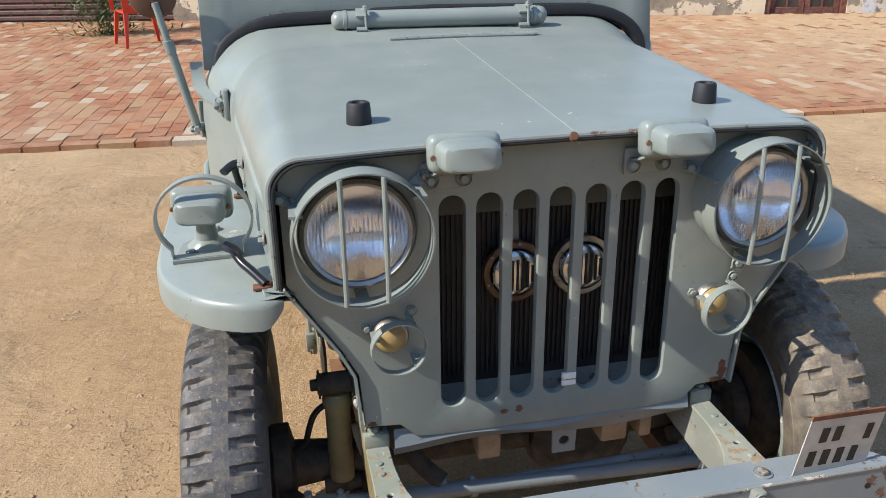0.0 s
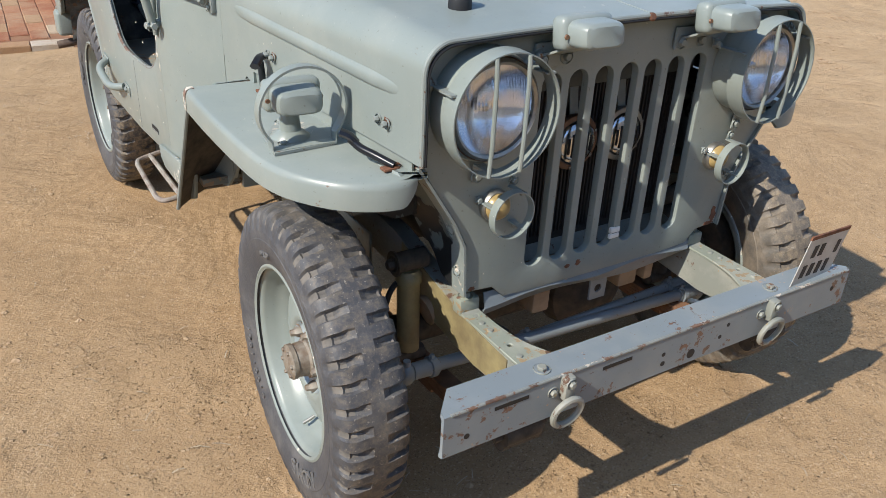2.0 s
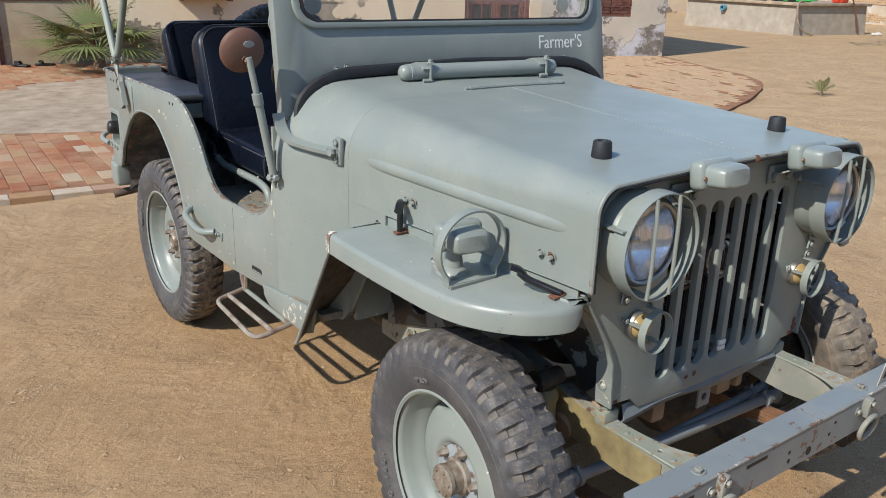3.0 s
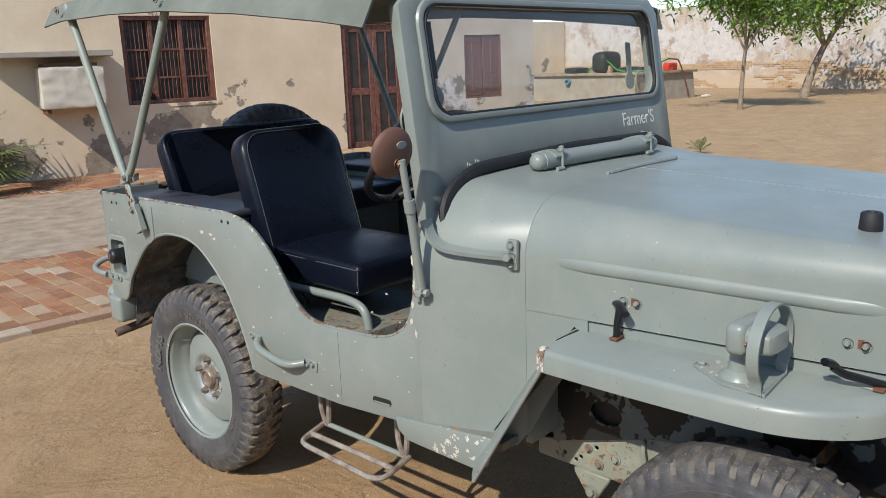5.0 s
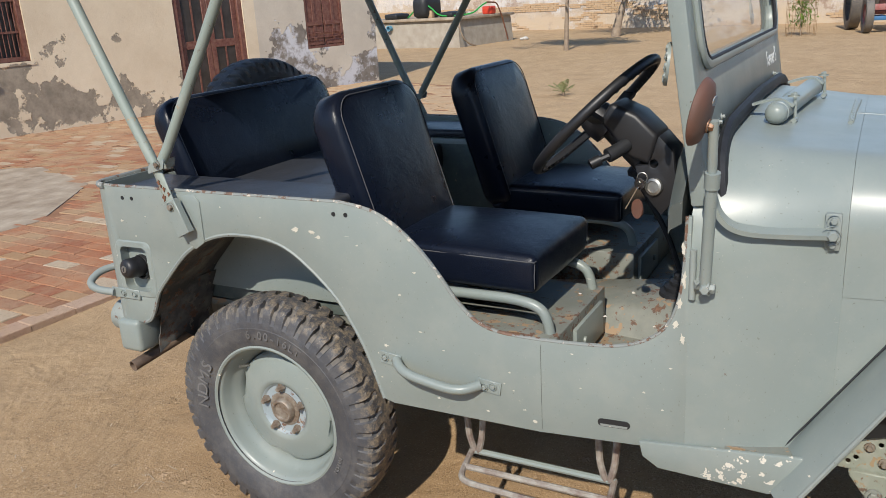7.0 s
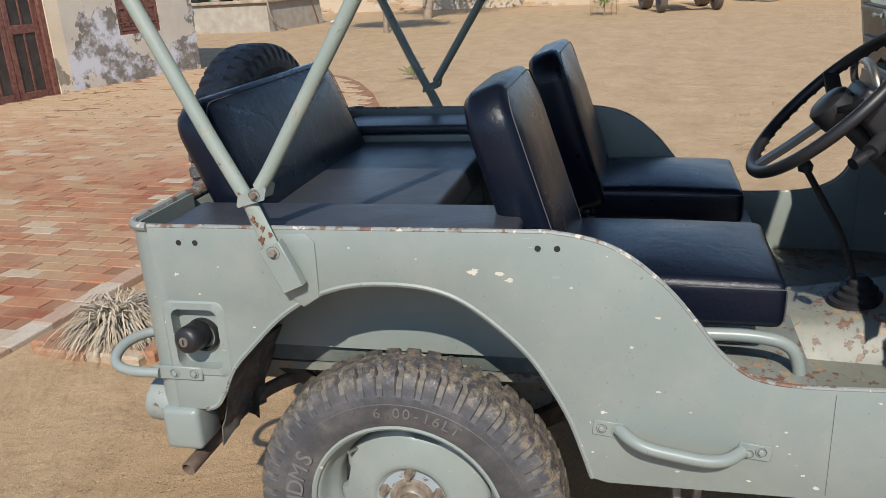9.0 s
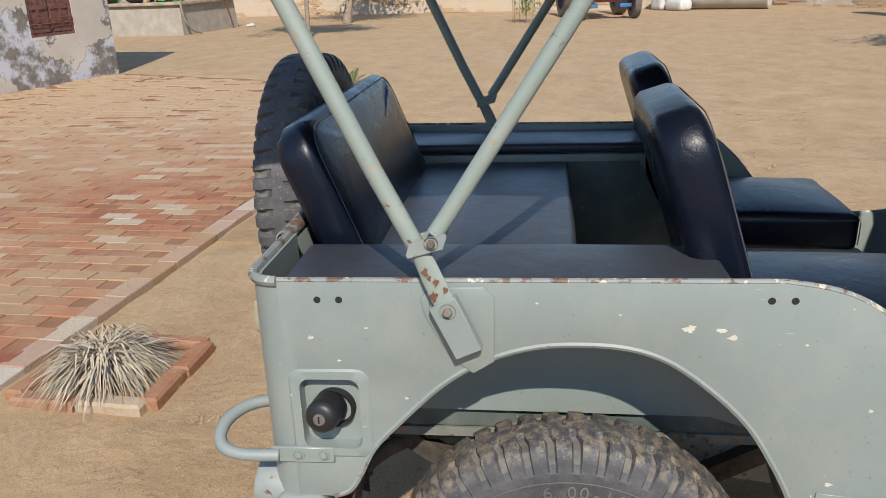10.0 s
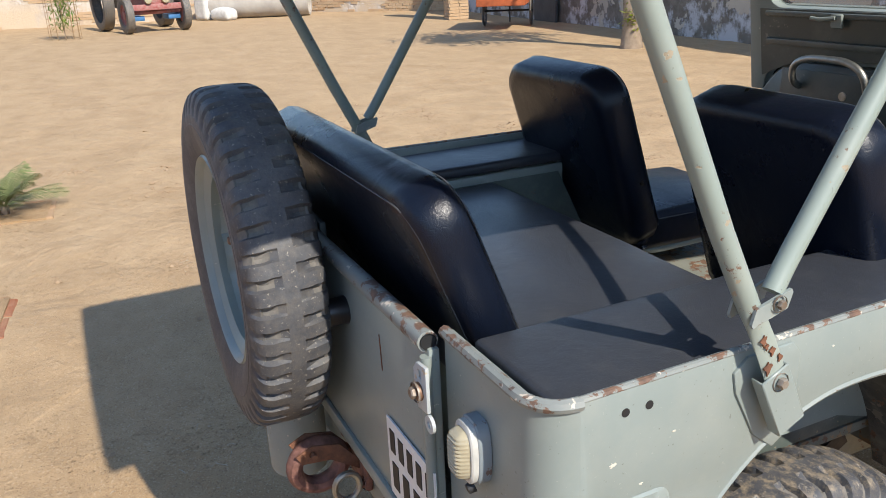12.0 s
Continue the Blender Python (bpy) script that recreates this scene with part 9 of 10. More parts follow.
def palm(name, c, fronds, length, seed, label, fan=False, up=1.0, dry=0):
    """A young palm: each frond a stalk with many leaflets."""
    rnd = random.Random(seed)
    ob = thing(name, label, "palm", "", pose(c[0], c[1], 0.0))
    bm = bmesh.new()
    revolve(bm, [(length * 0.06, 0.0), (length * 0.07, length * 0.08), (length * 0.05, length * 0.2), (0, length * 0.24)], Matrix.Identity(4), 10)
    part("trunk", bm, M_BARK, ob, "short fibrous trunk")
    for f in range(fronds + dry):
        a = 2 * math.pi * f / fronds + rnd.uniform(-0.3, 0.3)
        dead = f >= fronds
        el = rnd.uniform(0.35, 1.25) * up if not dead else rnd.uniform(-0.05, 0.15)
        d = Vector((math.cos(a), math.sin(a), 0))
        ln = length * rnd.uniform(0.75, 1.1)
        verts, faces = [], []
        if fan:
            stem = [Vector((0, 0, length * 0.2)) + (d * math.cos(el) + Vector((0, 0, math.sin(el)))) * ln * 0.55 * t - Vector((0, 0, 0.12 * ln * t * t)) for t in (0, 0.33, 0.66, 1)]
            side = Vector((-d.y, d.x, 0))
            ribbon(verts, faces, stem, [0.02] * 4, side)
            o, fw = stem[-1], (stem[-1] - stem[-2]).normalized()
            for k in range(26):
                t = (k / 25 - 0.5) * 3.4
                v = (fw * math.cos(t) + side * math.sin(t)).normalized()
                rr = ln * 0.55 * (0.75 + 0.25 * math.cos(t)) * rnd.uniform(0.85, 1.1)
                pts = [o + v * rr * q - Vector((0, 0, rr * 0.22 * q * q)) for q in (0, 0.35, 0.7, 1.0)]
                ribbon(verts, faces, pts, [0.008, 0.022 * ln, 0.017 * ln, 0.002], fw.cross(v).normalized().cross(v).normalized())
        else:
            rach = [Vector((0, 0, length * 0.12)) + d * (math.cos(el) * ln * t) + Vector((0, 0, math.sin(el) * ln * t - 0.28 * ln * t * t)) for t in [k / 9 for k in range(10)]]
            side = Vector((-d.y, d.x, 0))
            ribbon(verts, faces, rach, [0.012 * (1 - k / 12) for k in range(10)], side)
            for k in range(18):
                t = 0.20 + 0.80 * k / 17
                i = min(8, int(t * 9))
                p = rach[i] + (rach[i + 1] - rach[i]) * (t * 9 - i)
                fw = (rach[i + 1] - rach[i]).normalized()
                for s in (-1, 1):
                    v = (side * s * 0.8 + fw * 0.6 + Vector((0, 0, 0.25 - 0.5 * t))).normalized()
                    rr = ln * 0.30 * math.sin(math.pi * (0.15 + 0.8 * t)) * rnd.uniform(0.8, 1.1)
                    pts = [p + v * rr * q - Vector((0, 0, rr * 0.3 * q * q)) for q in (0, 0.5, 1.0)]
                    ribbon(verts, faces, pts, [0.004 * ln / 0.4, 0.0065 * ln / 0.4, 0.001], fw)
        mesh_part("frond", verts, faces, M_DRY if dead else M_LEAF, ob, "drooping dry frond" if dead else "")
    return ob


palm("palm", (1.33, 10.90), 26, 1.22, 4, "young fan palm by the house wall", True, 1.0, 0)
palm("palm", (4.60, 3.44), 34, 0.44, 9, "small feather palm at the edge of the paving", False, 1.0, 14)
palm("palm", (9.05, 4.64), 12, 0.29, 12, "tiny palm seedling standing in the sand", False, 1.3, 2)


# ---- trees ----
def tree(name, c, trunk_r, fork_z, crown, seed, label, leaves, lean=(0, 0), leaf=0.12, parts_up=4):
    rnd = random.Random(seed)
    ob = thing(name, label, "tree", "", pose(c[0], c[1], 0.0))
    bm = bmesh.new()
    top = Vector((lean[0], lean[1], fork_z))
    pts = [Vector((0, 0, -0.05)), Vector((lean[0] * 0.2, lean[1] * 0.2, fork_z * 0.3)), Vector((lean[0] * 0.6 + rnd.uniform(-0.04, 0.04), lean[1] * 0.6, fork_z * 0.7)), top]
    path = rounded(pts, fork_z * 0.2, 4)
    n = len(path)
    rings = []
    for i, (p, s, u) in enumerate(frames_along(path)):
        r = trunk_r * (1.25 - 0.5 * min(1, i / n) if i else 1.5)
        rings.append([p + (s * math.cos(a) + u * math.sin(a)) * r * (1 + 0.15 * noise.noise(Vector((a * 2, i * 0.8, seed)))) for a in [2 * math.pi * k / 10 for k in range(10)]])
    loft(bm, rings, True, True)
    part("trunk", bm, M_BARK, ob, "pale knotted trunk")
    centres = []
    for k in range(parts_up):
        a = 2 * math.pi * k / parts_up + rnd.uniform(-0.4, 0.4)
        end = Vector((crown[0] + math.cos(a) * crown[3] * 0.6, crown[1] + math.sin(a) * crown[3] * 0.6, crown[2] + rnd.uniform(-0.2, 0.5) * crown[4]))
        bm = bmesh.new()
        path = rounded([top - Vector((0, 0, 0.06)), top + (end - top) * 0.5 + Vector((0, 0, 0.15)), end], 0.4, 4)
        rr = [trunk_r * (0.6 - 0.45 * i / len(path)) for i in range(len(path))]
        loft(bm, [[p + (s * math.cos(q) + u * math.sin(q)) * r for q in [2 * math.pi * j / 7 for j in range(7)]] for (p, s, u), r in zip(frames_along(path), rr)], True, True)
        part("limb", bm, M_BARK, ob)
        centres.append(end)
    verts, faces = [], []
    clumps = [Vector((crown[0] + rnd.gauss(0, crown[3] * 0.42), crown[1] + rnd.gauss(0, crown[3] * 0.42), crown[2] + rnd.gauss(0, crown[4] * 0.4))) for _ in range(46)] + centres
    for k in range(leaves):
        o = rnd.choice(clumps)
        p = o + Vector((rnd.gauss(0, 0.17), rnd.gauss(0, 0.17), rnd.gauss(0, 0.13))) * (crown[3] / 1.0)
        d = Vector((rnd.gauss(0, 1), rnd.gauss(0, 1), rnd.gauss(-0.3, 0.5))).normalized()
        side = d.cross(Vector((rnd.gauss(0, 0.4), rnd.gauss(0, 0.4), 1))).normalized()
        ln = leaf * rnd.uniform(0.7, 1.3)
        ribbon(verts, faces, [p, p + d * ln * 0.5 + Vector((0, 0, 0.01)), p + d * ln - Vector((0, 0, 0.02))], [ln * 0.12, ln * 0.38, ln * 0.05], side)
    tagged(mesh_part("crown", verts, faces, M_TREELEAF, ob, "loose clumps of green leaves"), kind="stuff")
    return ob


tree("tree", (17.9, 7.75), 0.050, 1.45, (0.1, -0.1, 2.6, 1.45, 0.75), 21, "slim young tree with a knotted pale trunk", 4200, (0.05, -0.05), 0.15)
tree("tree", (23.2, 8.05), 0.105, 1.5, (0.4, -0.5, 3.0, 2.1, 0.9), 22, "leaning tree with a stout pale trunk", 4200, (0.5, -0.35), 0.17)
tree("tree", (9.35, -5.42), 0.13, 1.5, (0.5, 0.2, 2.9, 1.3, 0.7), 23, "tree with a thick pale trunk and a sprig of fresh leaves", 2600, (0.05, 0.0), 0.13)
rnd = random.Random(31)
verts, faces = [], []
for k in range(120):
    p = Vector((9.28, -5.36, 0.48)) + Vector((rnd.gauss(0, 0.08), rnd.gauss(0, 0.06), rnd.gauss(0, 0.10)))
    d = Vector((rnd.gauss(0, 1), rnd.gauss(0, 1), rnd.gauss(0, 0.6))).normalized()
    ribbon(verts, faces, [p, p + d * 0.04, p + d * 0.085], [0.012, 0.04, 0.006], d.cross(Vector((0.2, 0.3, 1))).normalized())
sprig = tagged(new("leafy_shoot"), "fresh yellow-green shoot on the tree trunk", "shoot")
mesh_part("shoot_leaves", verts, faces, M_FRESH, sprig)

# caged sapling
sap = thing("sapling", "leafy sapling inside a rusty wire cage", "sapling", "", pose(20.9, 2.55, 0))
bm = bmesh.new()
tube(bm, [(0, 0, 0), (0.02, 0.01, 0.5), (0.0, 0.0, 1.1)], 0.014, 8)
part("stem", bm, M_BARK, sap)
verts, faces = [], []
rnd = random.Random(8)
for k in range(420):
    p = Vector((rnd.gauss(0, 0.13), rnd.gauss(0, 0.13), rnd.uniform(0.30, 1.25)))
    d = Vector((rnd.gauss(0, 1), rnd.gauss(0, 1), rnd.gauss(-0.4, 0.6))).normalized()
    ribbon(verts, faces, [p, p + d * 0.07, p + d * 0.15], [0.012, 0.035, 0.004], d.cross(Vector((0.2, 0.1, 1))).normalized())
tagged(mesh_part("leaves", verts, faces, M_TREELEAF, sap), kind="stuff")
bm = bmesh.new()
for k in range(12):
    a = 2 * math.pi * k / 12
    sweep(bm, [(0.36 * math.cos(a), 0.36 * math.sin(a), 0.0), (0.36 * math.cos(a), 0.36 * math.sin(a), 1.3)], circle(0.005, 4))
for k in range(9):
    tube(bm, [(0.36 * math.cos(a), 0.36 * math.sin(a), 0.05 + k * 0.15) for a in [2 * math.pi * q / 20 for q in range(20)]], 0.003, 4, True)
part("wire_cage", bm, M_WIRE, sap, "rusty wire mesh cage", 0)

# bush behind the chair
rnd = random.Random(17)
bush = thing("bush", "grey-green bush against the shop front", "bush", "", pose(-2.55, 10.75, 0))
verts, faces = [], []
for k in range(2600):
    a, r, h = rnd.uniform(0, 6.28), abs(rnd.gauss(0, 0.36)), rnd.uniform(0.0, 1.15)
    p = Vector((math.cos(a) * r * 1.25, math.sin(a) * r * 0.7, h))
    d = Vector((math.cos(a) + rnd.gauss(0, 0.6), math.sin(a) + rnd.gauss(0, 0.6), rnd.gauss(0.3, 0.6))).normalized()
    ribbon(verts, faces, [p, p + d * 0.04, p + d * 0.09], [0.008, 0.026, 0.004], d.cross(Vector((0.1, 0.3, 1))).normalized())
tagged(mesh_part("leaves", verts, faces, M_BUSHLEAF, bush), kind="stuff")


# ---- loose things in the yard ----
def chair(m, label):
    ob = thing("plastic_chair", label, "chair", "red plastic chairs", m)
    bm = bmesh.new()
    box(bm, -0.22, 0.22, -0.21, 0.21, 0.41, 0.435, 0.01)
    part("seat", bm, M_REDPLASTIC, ob)
    for x, y in ((-0.21, -0.20), (0.21, -0.20), (-0.19, 0.20), (0.19, 0.20)):
        bm = bmesh.new()
        loft(bm, [[Vector((x * k + dx * w, y * k + dy * w, z)) for dx, dy in ((-1, -1), (1, -1), (1, 1), (-1, 1))] for z, k, w in ((0.0, 1.28, 0.016), (0.42, 1.0, 0.026))], True, True)
        part("leg", bm, M_REDPLASTIC, ob)
    bm = bmesh.new()
    out = [(-0.22, 0.0), (0.22, 0.0), (0.24, 0.34)] + arc(0.14, 0.34, 0.10, 0, 90, 4) + arc(-0.14, 0.34, 0.10, 90, 180, 4)
    holes = [rect(-0.165 + k * 0.066 + 0.012, -0.165 + k * 0.066 + 0.050, 0.08, 0.36) for k in range(5)]
    slab(bm, out, holes, pose(0, 0.20, 0.43, 78, 0, 0) @ Matrix.Identity(4), 0.014)
    part("backrest", bm, M_REDPLASTIC, ob, "slatted red backrest")
    for s in (-1, 1):
        bm = bmesh.new()
        strap(bm, [(s * 0.24, 0.24, 0.66), (s * 0.27, 0.0, 0.65), (s * 0.27, -0.18, 0.63), (s * 0.25, -0.22, 0.43)], 0.045, 0.014, 0.06)
        part("armrest", bm, M_REDPLASTIC, ob)
    return ob


chair(pose(-1.93, 9.48, 0.02, 0, 0, 200), "red plastic garden chair on the brick paving")
chair(HOUSE @ pose(11.0, 0.06, -1.9, -90, 0, 20), "red plastic chair seen behind the iron gate")

# water tank with odds and ends on top
TK = pose(20.2, 11.95, 0, 0, 0, -8)
tank = thing("water_tank", "low cement water tank with an overhanging slab", "water tank", "", TK)
bm = bmesh.new()
loft(bm, [[Vector((x, y, z)) for x, y in ((-d, -d), (3.0 + d, -d), (3.0 + d, 4.2), (-d, 4.2))] for z, d in ((-0.1, 0.06), (0.80, 0.0))], True, True)
part("tank_wall", bm, M_CEMENT, tank, "stained cement tank wall")
bm = bmesh.new()
box(bm, -0.10, 3.10, -0.10, 4.3, 0.80, 0.88, 0.01)
part("top_slab", bm, M_CONCRETE, tank)
bm = bmesh.new()
revolve(bm, [(0.09, 0), (0.09, 0.12), (0.06, 0.12), (0.06, 0)], facing((-0.03, 2.6, 0.62), (-1, 0, 0)), 16)
part("outlet_pipe", bm, M_BLUEPIPE, tank, "blue pipe stub")
bm = bmesh.new()
tube(bm, [(0.5, 0.2, 0.90), (0.1, 0.0, 0.92), (-0.14, -0.12, 0.80), (-0.16, -0.20, 0.40), (0.05, -0.30, 0.10), (0.35, -0.36, 0.03)], 0.028, 8, False, 0.15)
tagged(part("hose", bm, M_BARK), "brown hose hanging over the tank edge", "hose").matrix_basis = TK
bm = bmesh.new()
tube(bm, [(1.55, -0.05, 1.25), (2.0, -0.12, 1.22), (2.25, -0.16, 0.75), (2.45, -0.22, 0.05)], 0.022, 8, False, 0.12)
tagged(part("hose", bm, M_RUST), "dark hose leaning on the tank", "hose").matrix_basis = TK
bm = bmesh.new()
cushion(bm, 0.95, 0.55, 0.62, 0.20, Matrix.Translation((0.5, 1.5, 0.88)), 0.04)
tagged(part("sack", bm, M_DARK), "bulging black sack on the tank", "sack").matrix_basis = TK
bm = bmesh.new()
cushion(bm, 0.7, 0.5, 0.16, 0.06, Matrix.Translation((0.35, 2.6, 0.88)), 0.03)
tagged(part("sack", bm, M_DARK), "flat black sack on the tank", "sack").matrix_basis = TK
bm = bmesh.new()
cushion(bm, 0.8, 0.5, 0.14, 0.06, Matrix.Translation((0.8, 0.75, 0.88)), 0.03)
tagged(part("sheet", bm, M_DARK), "crumpled black sheet on the tank", "sheet").matrix_basis = TK
bm = bmesh.new()
tube(bm, [(0.4, 2.2, 0.91), (0.35, 1.9, 1.1), (0.2, 1.5, 1.32), (0.2, 1.2, 1.25), (0.3, 0.9, 0.92), (0.6, 0.4, 0.91), (1.0, 0.1, 0.95), (1.4, 0.0, 1.2), (1.7, 0.0, 1.25)], 0.024, 8, False, 0.2)
tagged(part("hose", bm, M_HOSE_GREEN), "bright green hose looped on the tank", "hose").matrix_basis = TK
bm = bmesh.new()
box(bm, 0.25, 0.40, 1.15, 1.30, 0.88, 1.10, 0.01)
tagged(part("brick_block", bm, M_WALLBRICK), "upright brick on the tank", "brick").matrix_basis = TK
bm = bmesh.new()
box(bm, 1.85, 2.15, 0.0, 0.35, 0.88, 1.12, 0.04)
tagged(part("can", bm, M_REDPLASTIC), "small red plastic can on the tank", "can").matrix_basis = TK
for x, y, s in ((2.9, -0.6, 0.11), (3.05, -0.5, 0.09), (2.75, -0.55, 0.07)):
    bm = bmesh.new()
    bmesh.ops.create_icosphere(bm, subdivisions=2, radius=s)
    for v in bm.verts:
        v.co *= 1 + 0.3 * noise.noise(v.co * 12)
        v.co.z = v.co.z * 0.6 + 0.04
    tagged(part("rubble", bm, M_SACK), "pale lump of rubble beside the tank", "rubble", "rubble by the tank").matrix_basis = TK @ Matrix.Translation((x, y, 0))


# tractor, front on
TR = pose(21.3, 0.36, 0, 0, 0, -80)      # local x across, y backwards
tractor = thing("tractor", "old red tractor with faded paint parked by the wall", "tractor", "", TR)


def big_tyre_build(bm):
    revolve(bm, [(0.25, 0.07), (0.30, 0.09), (0.40, 0.095), (0.445, 0.085), (0.46, 0.05), (0.455, 0.02), (0.462, 0.0), (0.455, -0.02), (0.46, -0.05), (0.445, -0.085), (0.40, -0.095), (0.30, -0.09), (0.25, -0.07)], ALONG, 40)


ME_BIG = mesh_of("wheel", big_tyre_build, M_TYRE)
ME_BIGRIM = mesh_of("rim", lambda bm: revolve(bm, [(0.26, 0.07), (0.25, 0.03), (0.12, 0.0), (0.10, 0.06), (0.0, 0.07), (0.0, -0.05), (0.25, -0.05)], ALONG, 28), M_TRACTOR)
for s in (-1, 1):
    w = part_of("wheel", ME_BIG, tractor, "dusty tractor tyre", Matrix.Translation((s * 0.72, 0, 0.46)) @ (Matrix.Identity(4) if s < 0 else FLIP))
    part_of("rim", ME_BIGRIM, w, "red wheel rim")
    bm = bmesh.new()
    revolve(bm, [(0.55, 0.12), (0.68, 0.15), (0.75, 0.13), (0.77, 0.0), (0.75, -0.13), (0.68, -0.15), (0.55, -0.12)], Matrix.Translation((s * 0.80, 1.9, 0.77)) @ ALONG, 40)
    part("rear_wheel", bm, M_TYRE, tractor, "large rear tractor tyre")
bm = bmesh.new()
sweep(bm, [(-0.66, 0.0, 0.50), (0.66, 0.0, 0.50)], circle(0.06, 10))
box(bm, -0.62, 0.62, -0.28, -0.20, 0.55, 0.70, 0.02)
part("axle_beam", bm, M_TRACTOR, tractor, "faded red axle and front weight bar")
bm = bmesh.new()
box(bm, -0.28, 0.28, -0.25, 1.6, 0.62, 1.35, 0.06)
part("bonnet", bm, M_TRACTOR, tractor, "faded red bonnet")
for k in range(6):
    bm = bmesh.new()
    box(bm, -0.20, 0.20, -0.262, -0.248, 0.80 + k * 0.08, 0.83 + k * 0.08, 0.004)
    part("grille_slat", bm, M_REDPLASTIC, tractor)
for s in (-1, 1):
    bm = bmesh.new()
    revolve(bm, [(0.0, 0.0), (0.09, 0.01), (0.10, 0.06), (0.085, 0.10), (0, 0.11)], facing((s * 0.22, -0.25, 0.80), (0, -1, 0)), 20)
    part("headlamp", bm, M_TAIL, tractor, "round yellowed tractor headlamp")
    bm = bmesh.new()
    box(bm, min(s * 0.30, s * 0.62), max(s * 0.30, s * 0.62), -0.1, 0.4, 0.30, 0.42, 0.02)
    part("side_weight", bm, M_BLUE, tractor)
bm = bmesh.new()
box(bm, -0.4, 0.4, 1.2, 2.3, 0.55, 1.0, 0.05)
part("transmission", bm, M_GREASE, tractor)

# big cement pipe, sacks, brick pier, cart
bm = bmesh.new()
m = facing((25.0, -1.75, 0.40), (-0.45, -0.893, 0))
revolve(bm, [(0.33, 0.0), (0.40, 0.0), (0.40, 3.0), (0.33, 3.0)], m, 40, True)
tagged(part("cement_pipe", bm, M_PIPE), "large grey cement pipe lying by the wall", "pipe")
for p, s in (((24.95, -1.55), (0.55, 0.5, 0.75)), ((24.3, -1.95), (0.8, 0.45, 0.30))):
    bm = bmesh.new()
    cushion(bm, *s, 0.12, pose(p[0], p[1], 0.0, 0, 0, 30), 0.08)
    tagged(part("sack", bm, M_SACK), "slumped white plastic sack beside the pipe", "sack", "white sacks")
pier = thing("brick_pier", "square pier of red bricks in lime mortar", "pier", "", pose(17.9, -6.55, 0, 0, 0, -10))
bm = bmesh.new()
box(bm, -0.24, 0.24, -0.24, 0.24, -0.1, 2.6)
part("mortar", bm, M_CEMENT, pier)
ME_PB = finish(brick_mesh(0.228, 0.110, 0.066, 0.004), M_WALLBRICK, 0)
rnd = random.Random(6)
for c in range(14):
    for k in range(4):
        for side in range(4):
            if k in (0, 1):
                m = pose(0, 0, 0, 0, 0, side * 90) @ Matrix.Translation((-0.12 + 0.24 * k + (0.0 if c % 2 else 0.02), -0.205 + rnd.uniform(-0.006, 0.004), 0.04 + c * 0.076))
                part_of("brick", ME_PB, pier, "", m)
cart = thing("hand_cart", "orange wooden hand cart with two wheels", "cart", "", pose(14.5, -6.05, 0, 0, 0, 54))
bm = bmesh.new()
box(bm, -0.50, 0.50, -0.9, 0.9, 0.50, 0.95, 0.01)
part("cart_box", bm, M_ORANGE, cart, "orange wooden box")
for z in (0.50, 0.70, 0.93):
    bm = bmesh.new()
    box(bm, -0.53, 0.53, -0.94, -0.90, z, z + 0.05, 0.005)
    part("rail", bm, M_REDPLASTIC, cart)
for s in (-1, 1):
    bm = bmesh.new()
    revolve(bm, [(0.27, 0.02), (0.30, 0.025), (0.325, 0.0), (0.30, -0.025), (0.27, -0.02)], Matrix.Translation((s * 0.52, -0.5, 0.325)) @ ALONG, 30, True)
    w = part("wheel", bm, M_TYRE, cart, "spoked cart wheel")
    for k in range(8):
        a = math.pi * k / 8
        bm = bmesh.new()
        d = Vector((0, math.cos(a), math.sin(a))) * 0.28
        c = Vector((s * 0.52, -0.5, 0.325))
        sweep(bm, [c - d, c + d], circle(0.006, 5))
        part("spoke", bm, M_STEEL, w)
bm = bmesh.new()
sweep(bm, [(-0.56, -0.5, 0.325), (0.56, -0.5, 0.325)], circle(0.02, 8))
sweep(bm, [(0, -0.93, 0.5), (0, -0.93, 0.05)], circle(0.015, 6))
part("cart_axle", bm, M_DARK, cart)
# sandals by the gate
for k, (u, o) in enumerate(((11.02, 0.30), (10.72, 0.22))):
    bm = bmesh.new()
    box(bm, -0.05, 0.05, -0.13, 0.13, 0.0, 0.03, 0.014)
    strap(bm, [(-0.05, 0.03, 0.02), (-0.03, 0.05, 0.07), (0.03, 0.05, 0.07), (0.05, 0.03, 0.02)], 0.06, 0.006)
    q = HOUSE @ Vector((u, 0, o))
    tagged(part("sandal", bm, M_DARK), "dark sandal lying on the sand beside the gate", "sandal", "pair of sandals").matrix_basis = pose(q.x, q.y, 0.035, 0, 0, 40 + 50 * k)

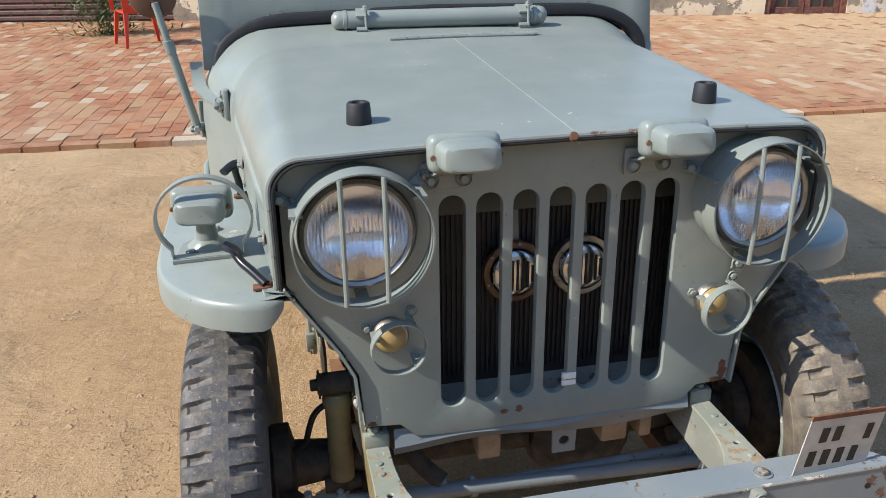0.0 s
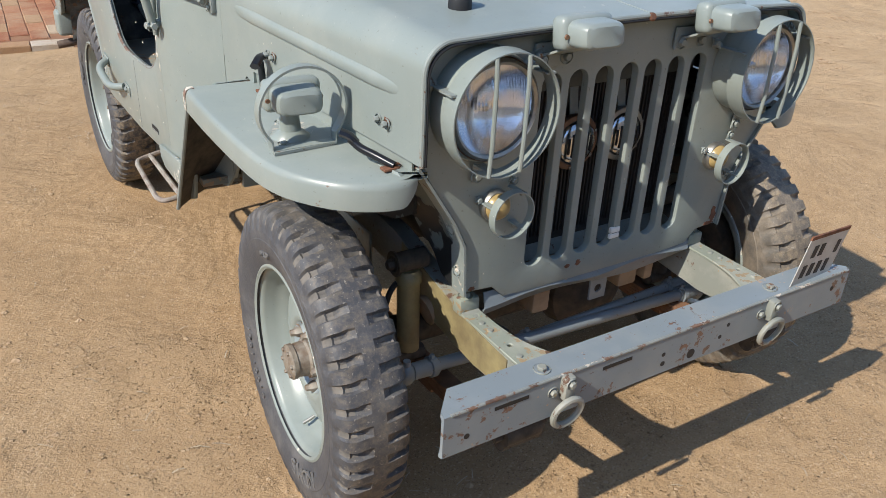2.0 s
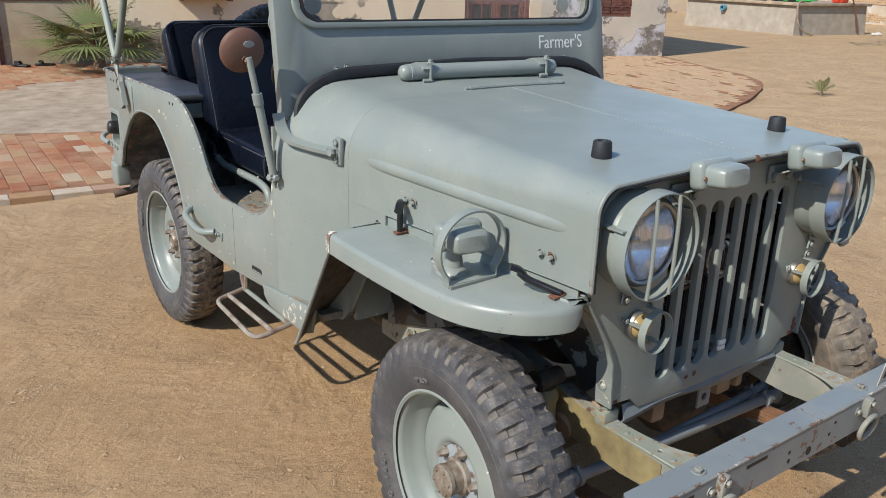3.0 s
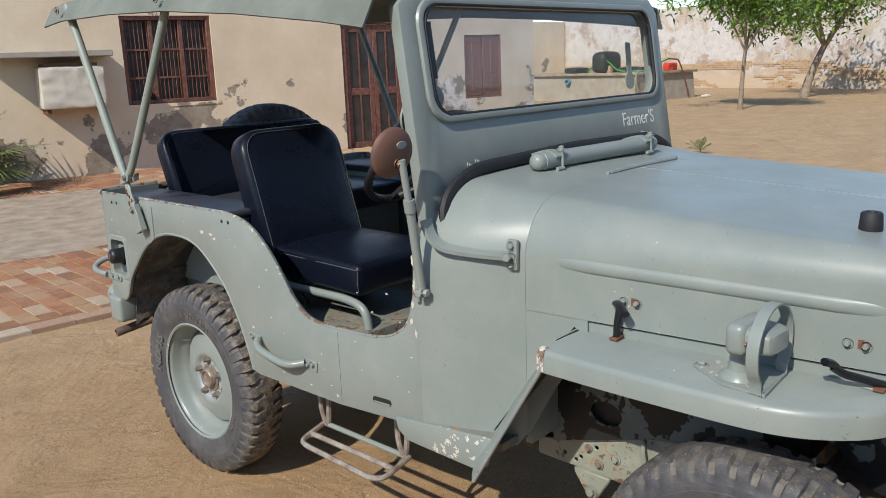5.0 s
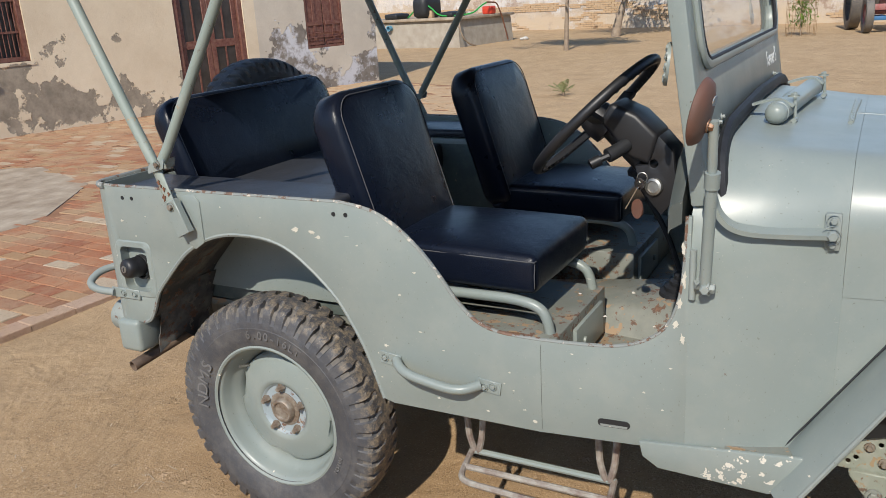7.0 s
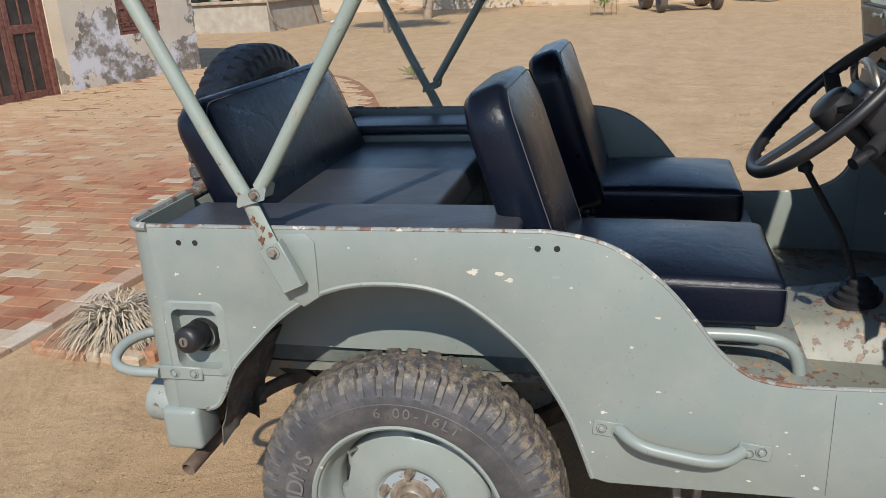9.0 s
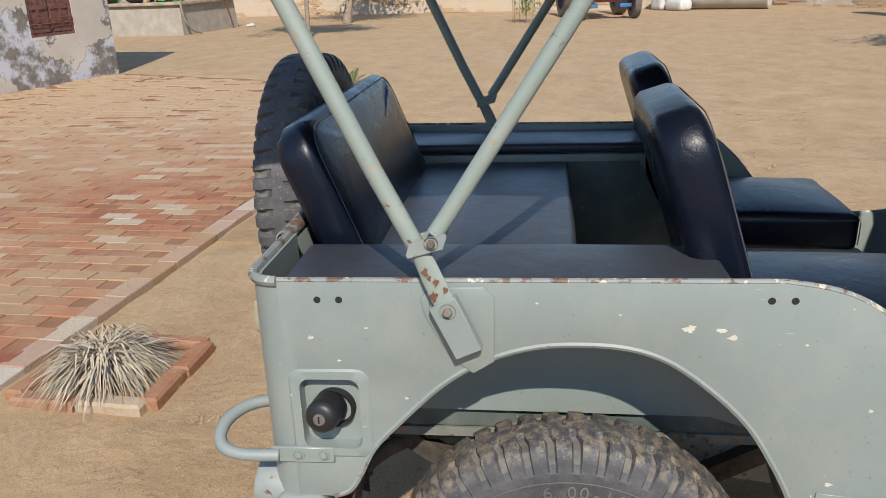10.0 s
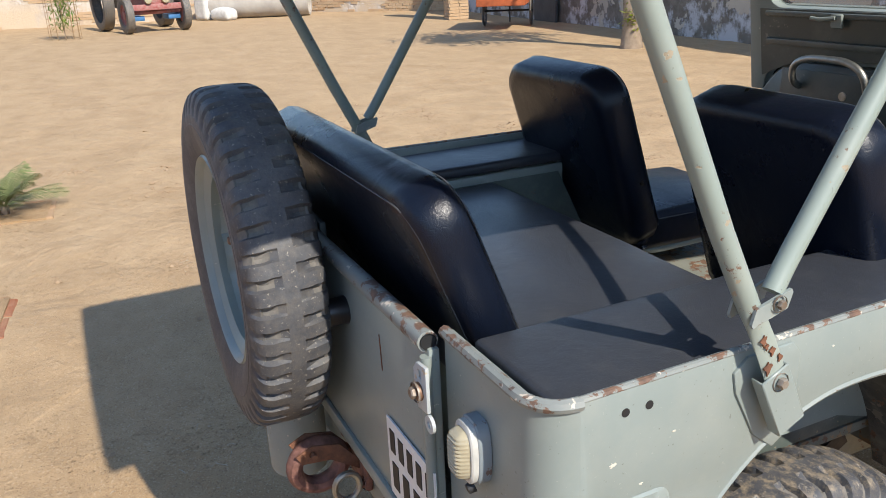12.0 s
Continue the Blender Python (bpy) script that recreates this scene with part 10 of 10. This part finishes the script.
# ---- small litter on the ground ----
def scatter(name, n, seed, build, material, label):
    rnd = random.Random(seed)
    verts, faces = [], []
    spots = random.Random(77)
    heaps = [(spots.uniform(-3.2, 6.5), spots.uniform(-2.8, 3.6), spots.uniform(0.03, 0.14)) for _ in range(90)]
    while n:
        x, y = rnd.uniform(-3.5, 10.5), rnd.uniform(-4.5, 4.1)
        if rnd.random() < 0.18:
            x, y = rnd.gauss(-0.5, 1.0), rnd.gauss(-0.3, 1.3)
        elif rnd.random() < 0.72:      # heaps where the crust is broken
            c = rnd.choice(heaps)
            x, y = c[0] + rnd.gauss(0, c[2]), c[1] + rnd.gauss(0, c[2])
        if y > edge_y(x) - 0.05:
            continue
        build(rnd, verts, faces, x, y, ground_height(x, y))
        n -= 1
    me = bpy.data.meshes.new(name)
    me.from_pydata(verts, [], faces)
    tagged(part_of(name, finish(me, material, 0)), label, name.replace("_", " "), kind="stuff")


def clod(rnd, verts, faces, x, y, z):
    r = rnd.uniform(0.002, 0.007) * (2.2 if rnd.random() < 0.05 else 1) * (1.0 + 0.9 * min(1.0, max(0.0, (x - 1.5) / 3.0)))
    k = len(verts)
    pts = [(1, 0, 0), (0, 1, 0), (-1, 0, 0), (0, -1, 0), (0.1, 0.1, 0.8), (0.7, 0.7, 0.4), (-0.7, 0.7, 0.4), (-0.7, -0.7, 0.35), (0.7, -0.7, 0.45)]
    verts += [(x + a * r * rnd.uniform(0.7, 1.2), y + b * r * rnd.uniform(0.7, 1.2), z + c * r * rnd.uniform(0.35, 0.8) - 0.001) for a, b, c in pts]
    faces += [tuple(k + i for i in f) for f in ((0, 5, 4), (5, 1, 4), (1, 6, 4), (6, 2, 4), (2, 7, 4), (7, 3, 4), (3, 8, 4), (8, 0, 4), (0, 1, 5), (1, 2, 6), (2, 3, 7), (3, 0, 8))]


def straw(rnd, verts, faces, x, y, z):
    a, ln, w = rnd.uniform(0, 3.14), rnd.uniform(0.01, 0.05), rnd.uniform(0.0012, 0.003)
    d = Vector((math.cos(a), math.sin(a), 0))
    o = Vector((x, y, z + 0.003))
    ribbon(verts, faces, [o - d * ln / 2, o + Vector((0, 0, rnd.uniform(0, 0.006))), o + d * ln / 2], [w, w, w], Vector((-d.y, d.x, 0)))


scatter("loose_clods", 9500, 41, clod, M_CLOD, "small clods of dry earth scattered on the sand")
scatter("straw_bits", 1300, 42, straw, M_DRY, "bits of straw and dry stalks on the sand")
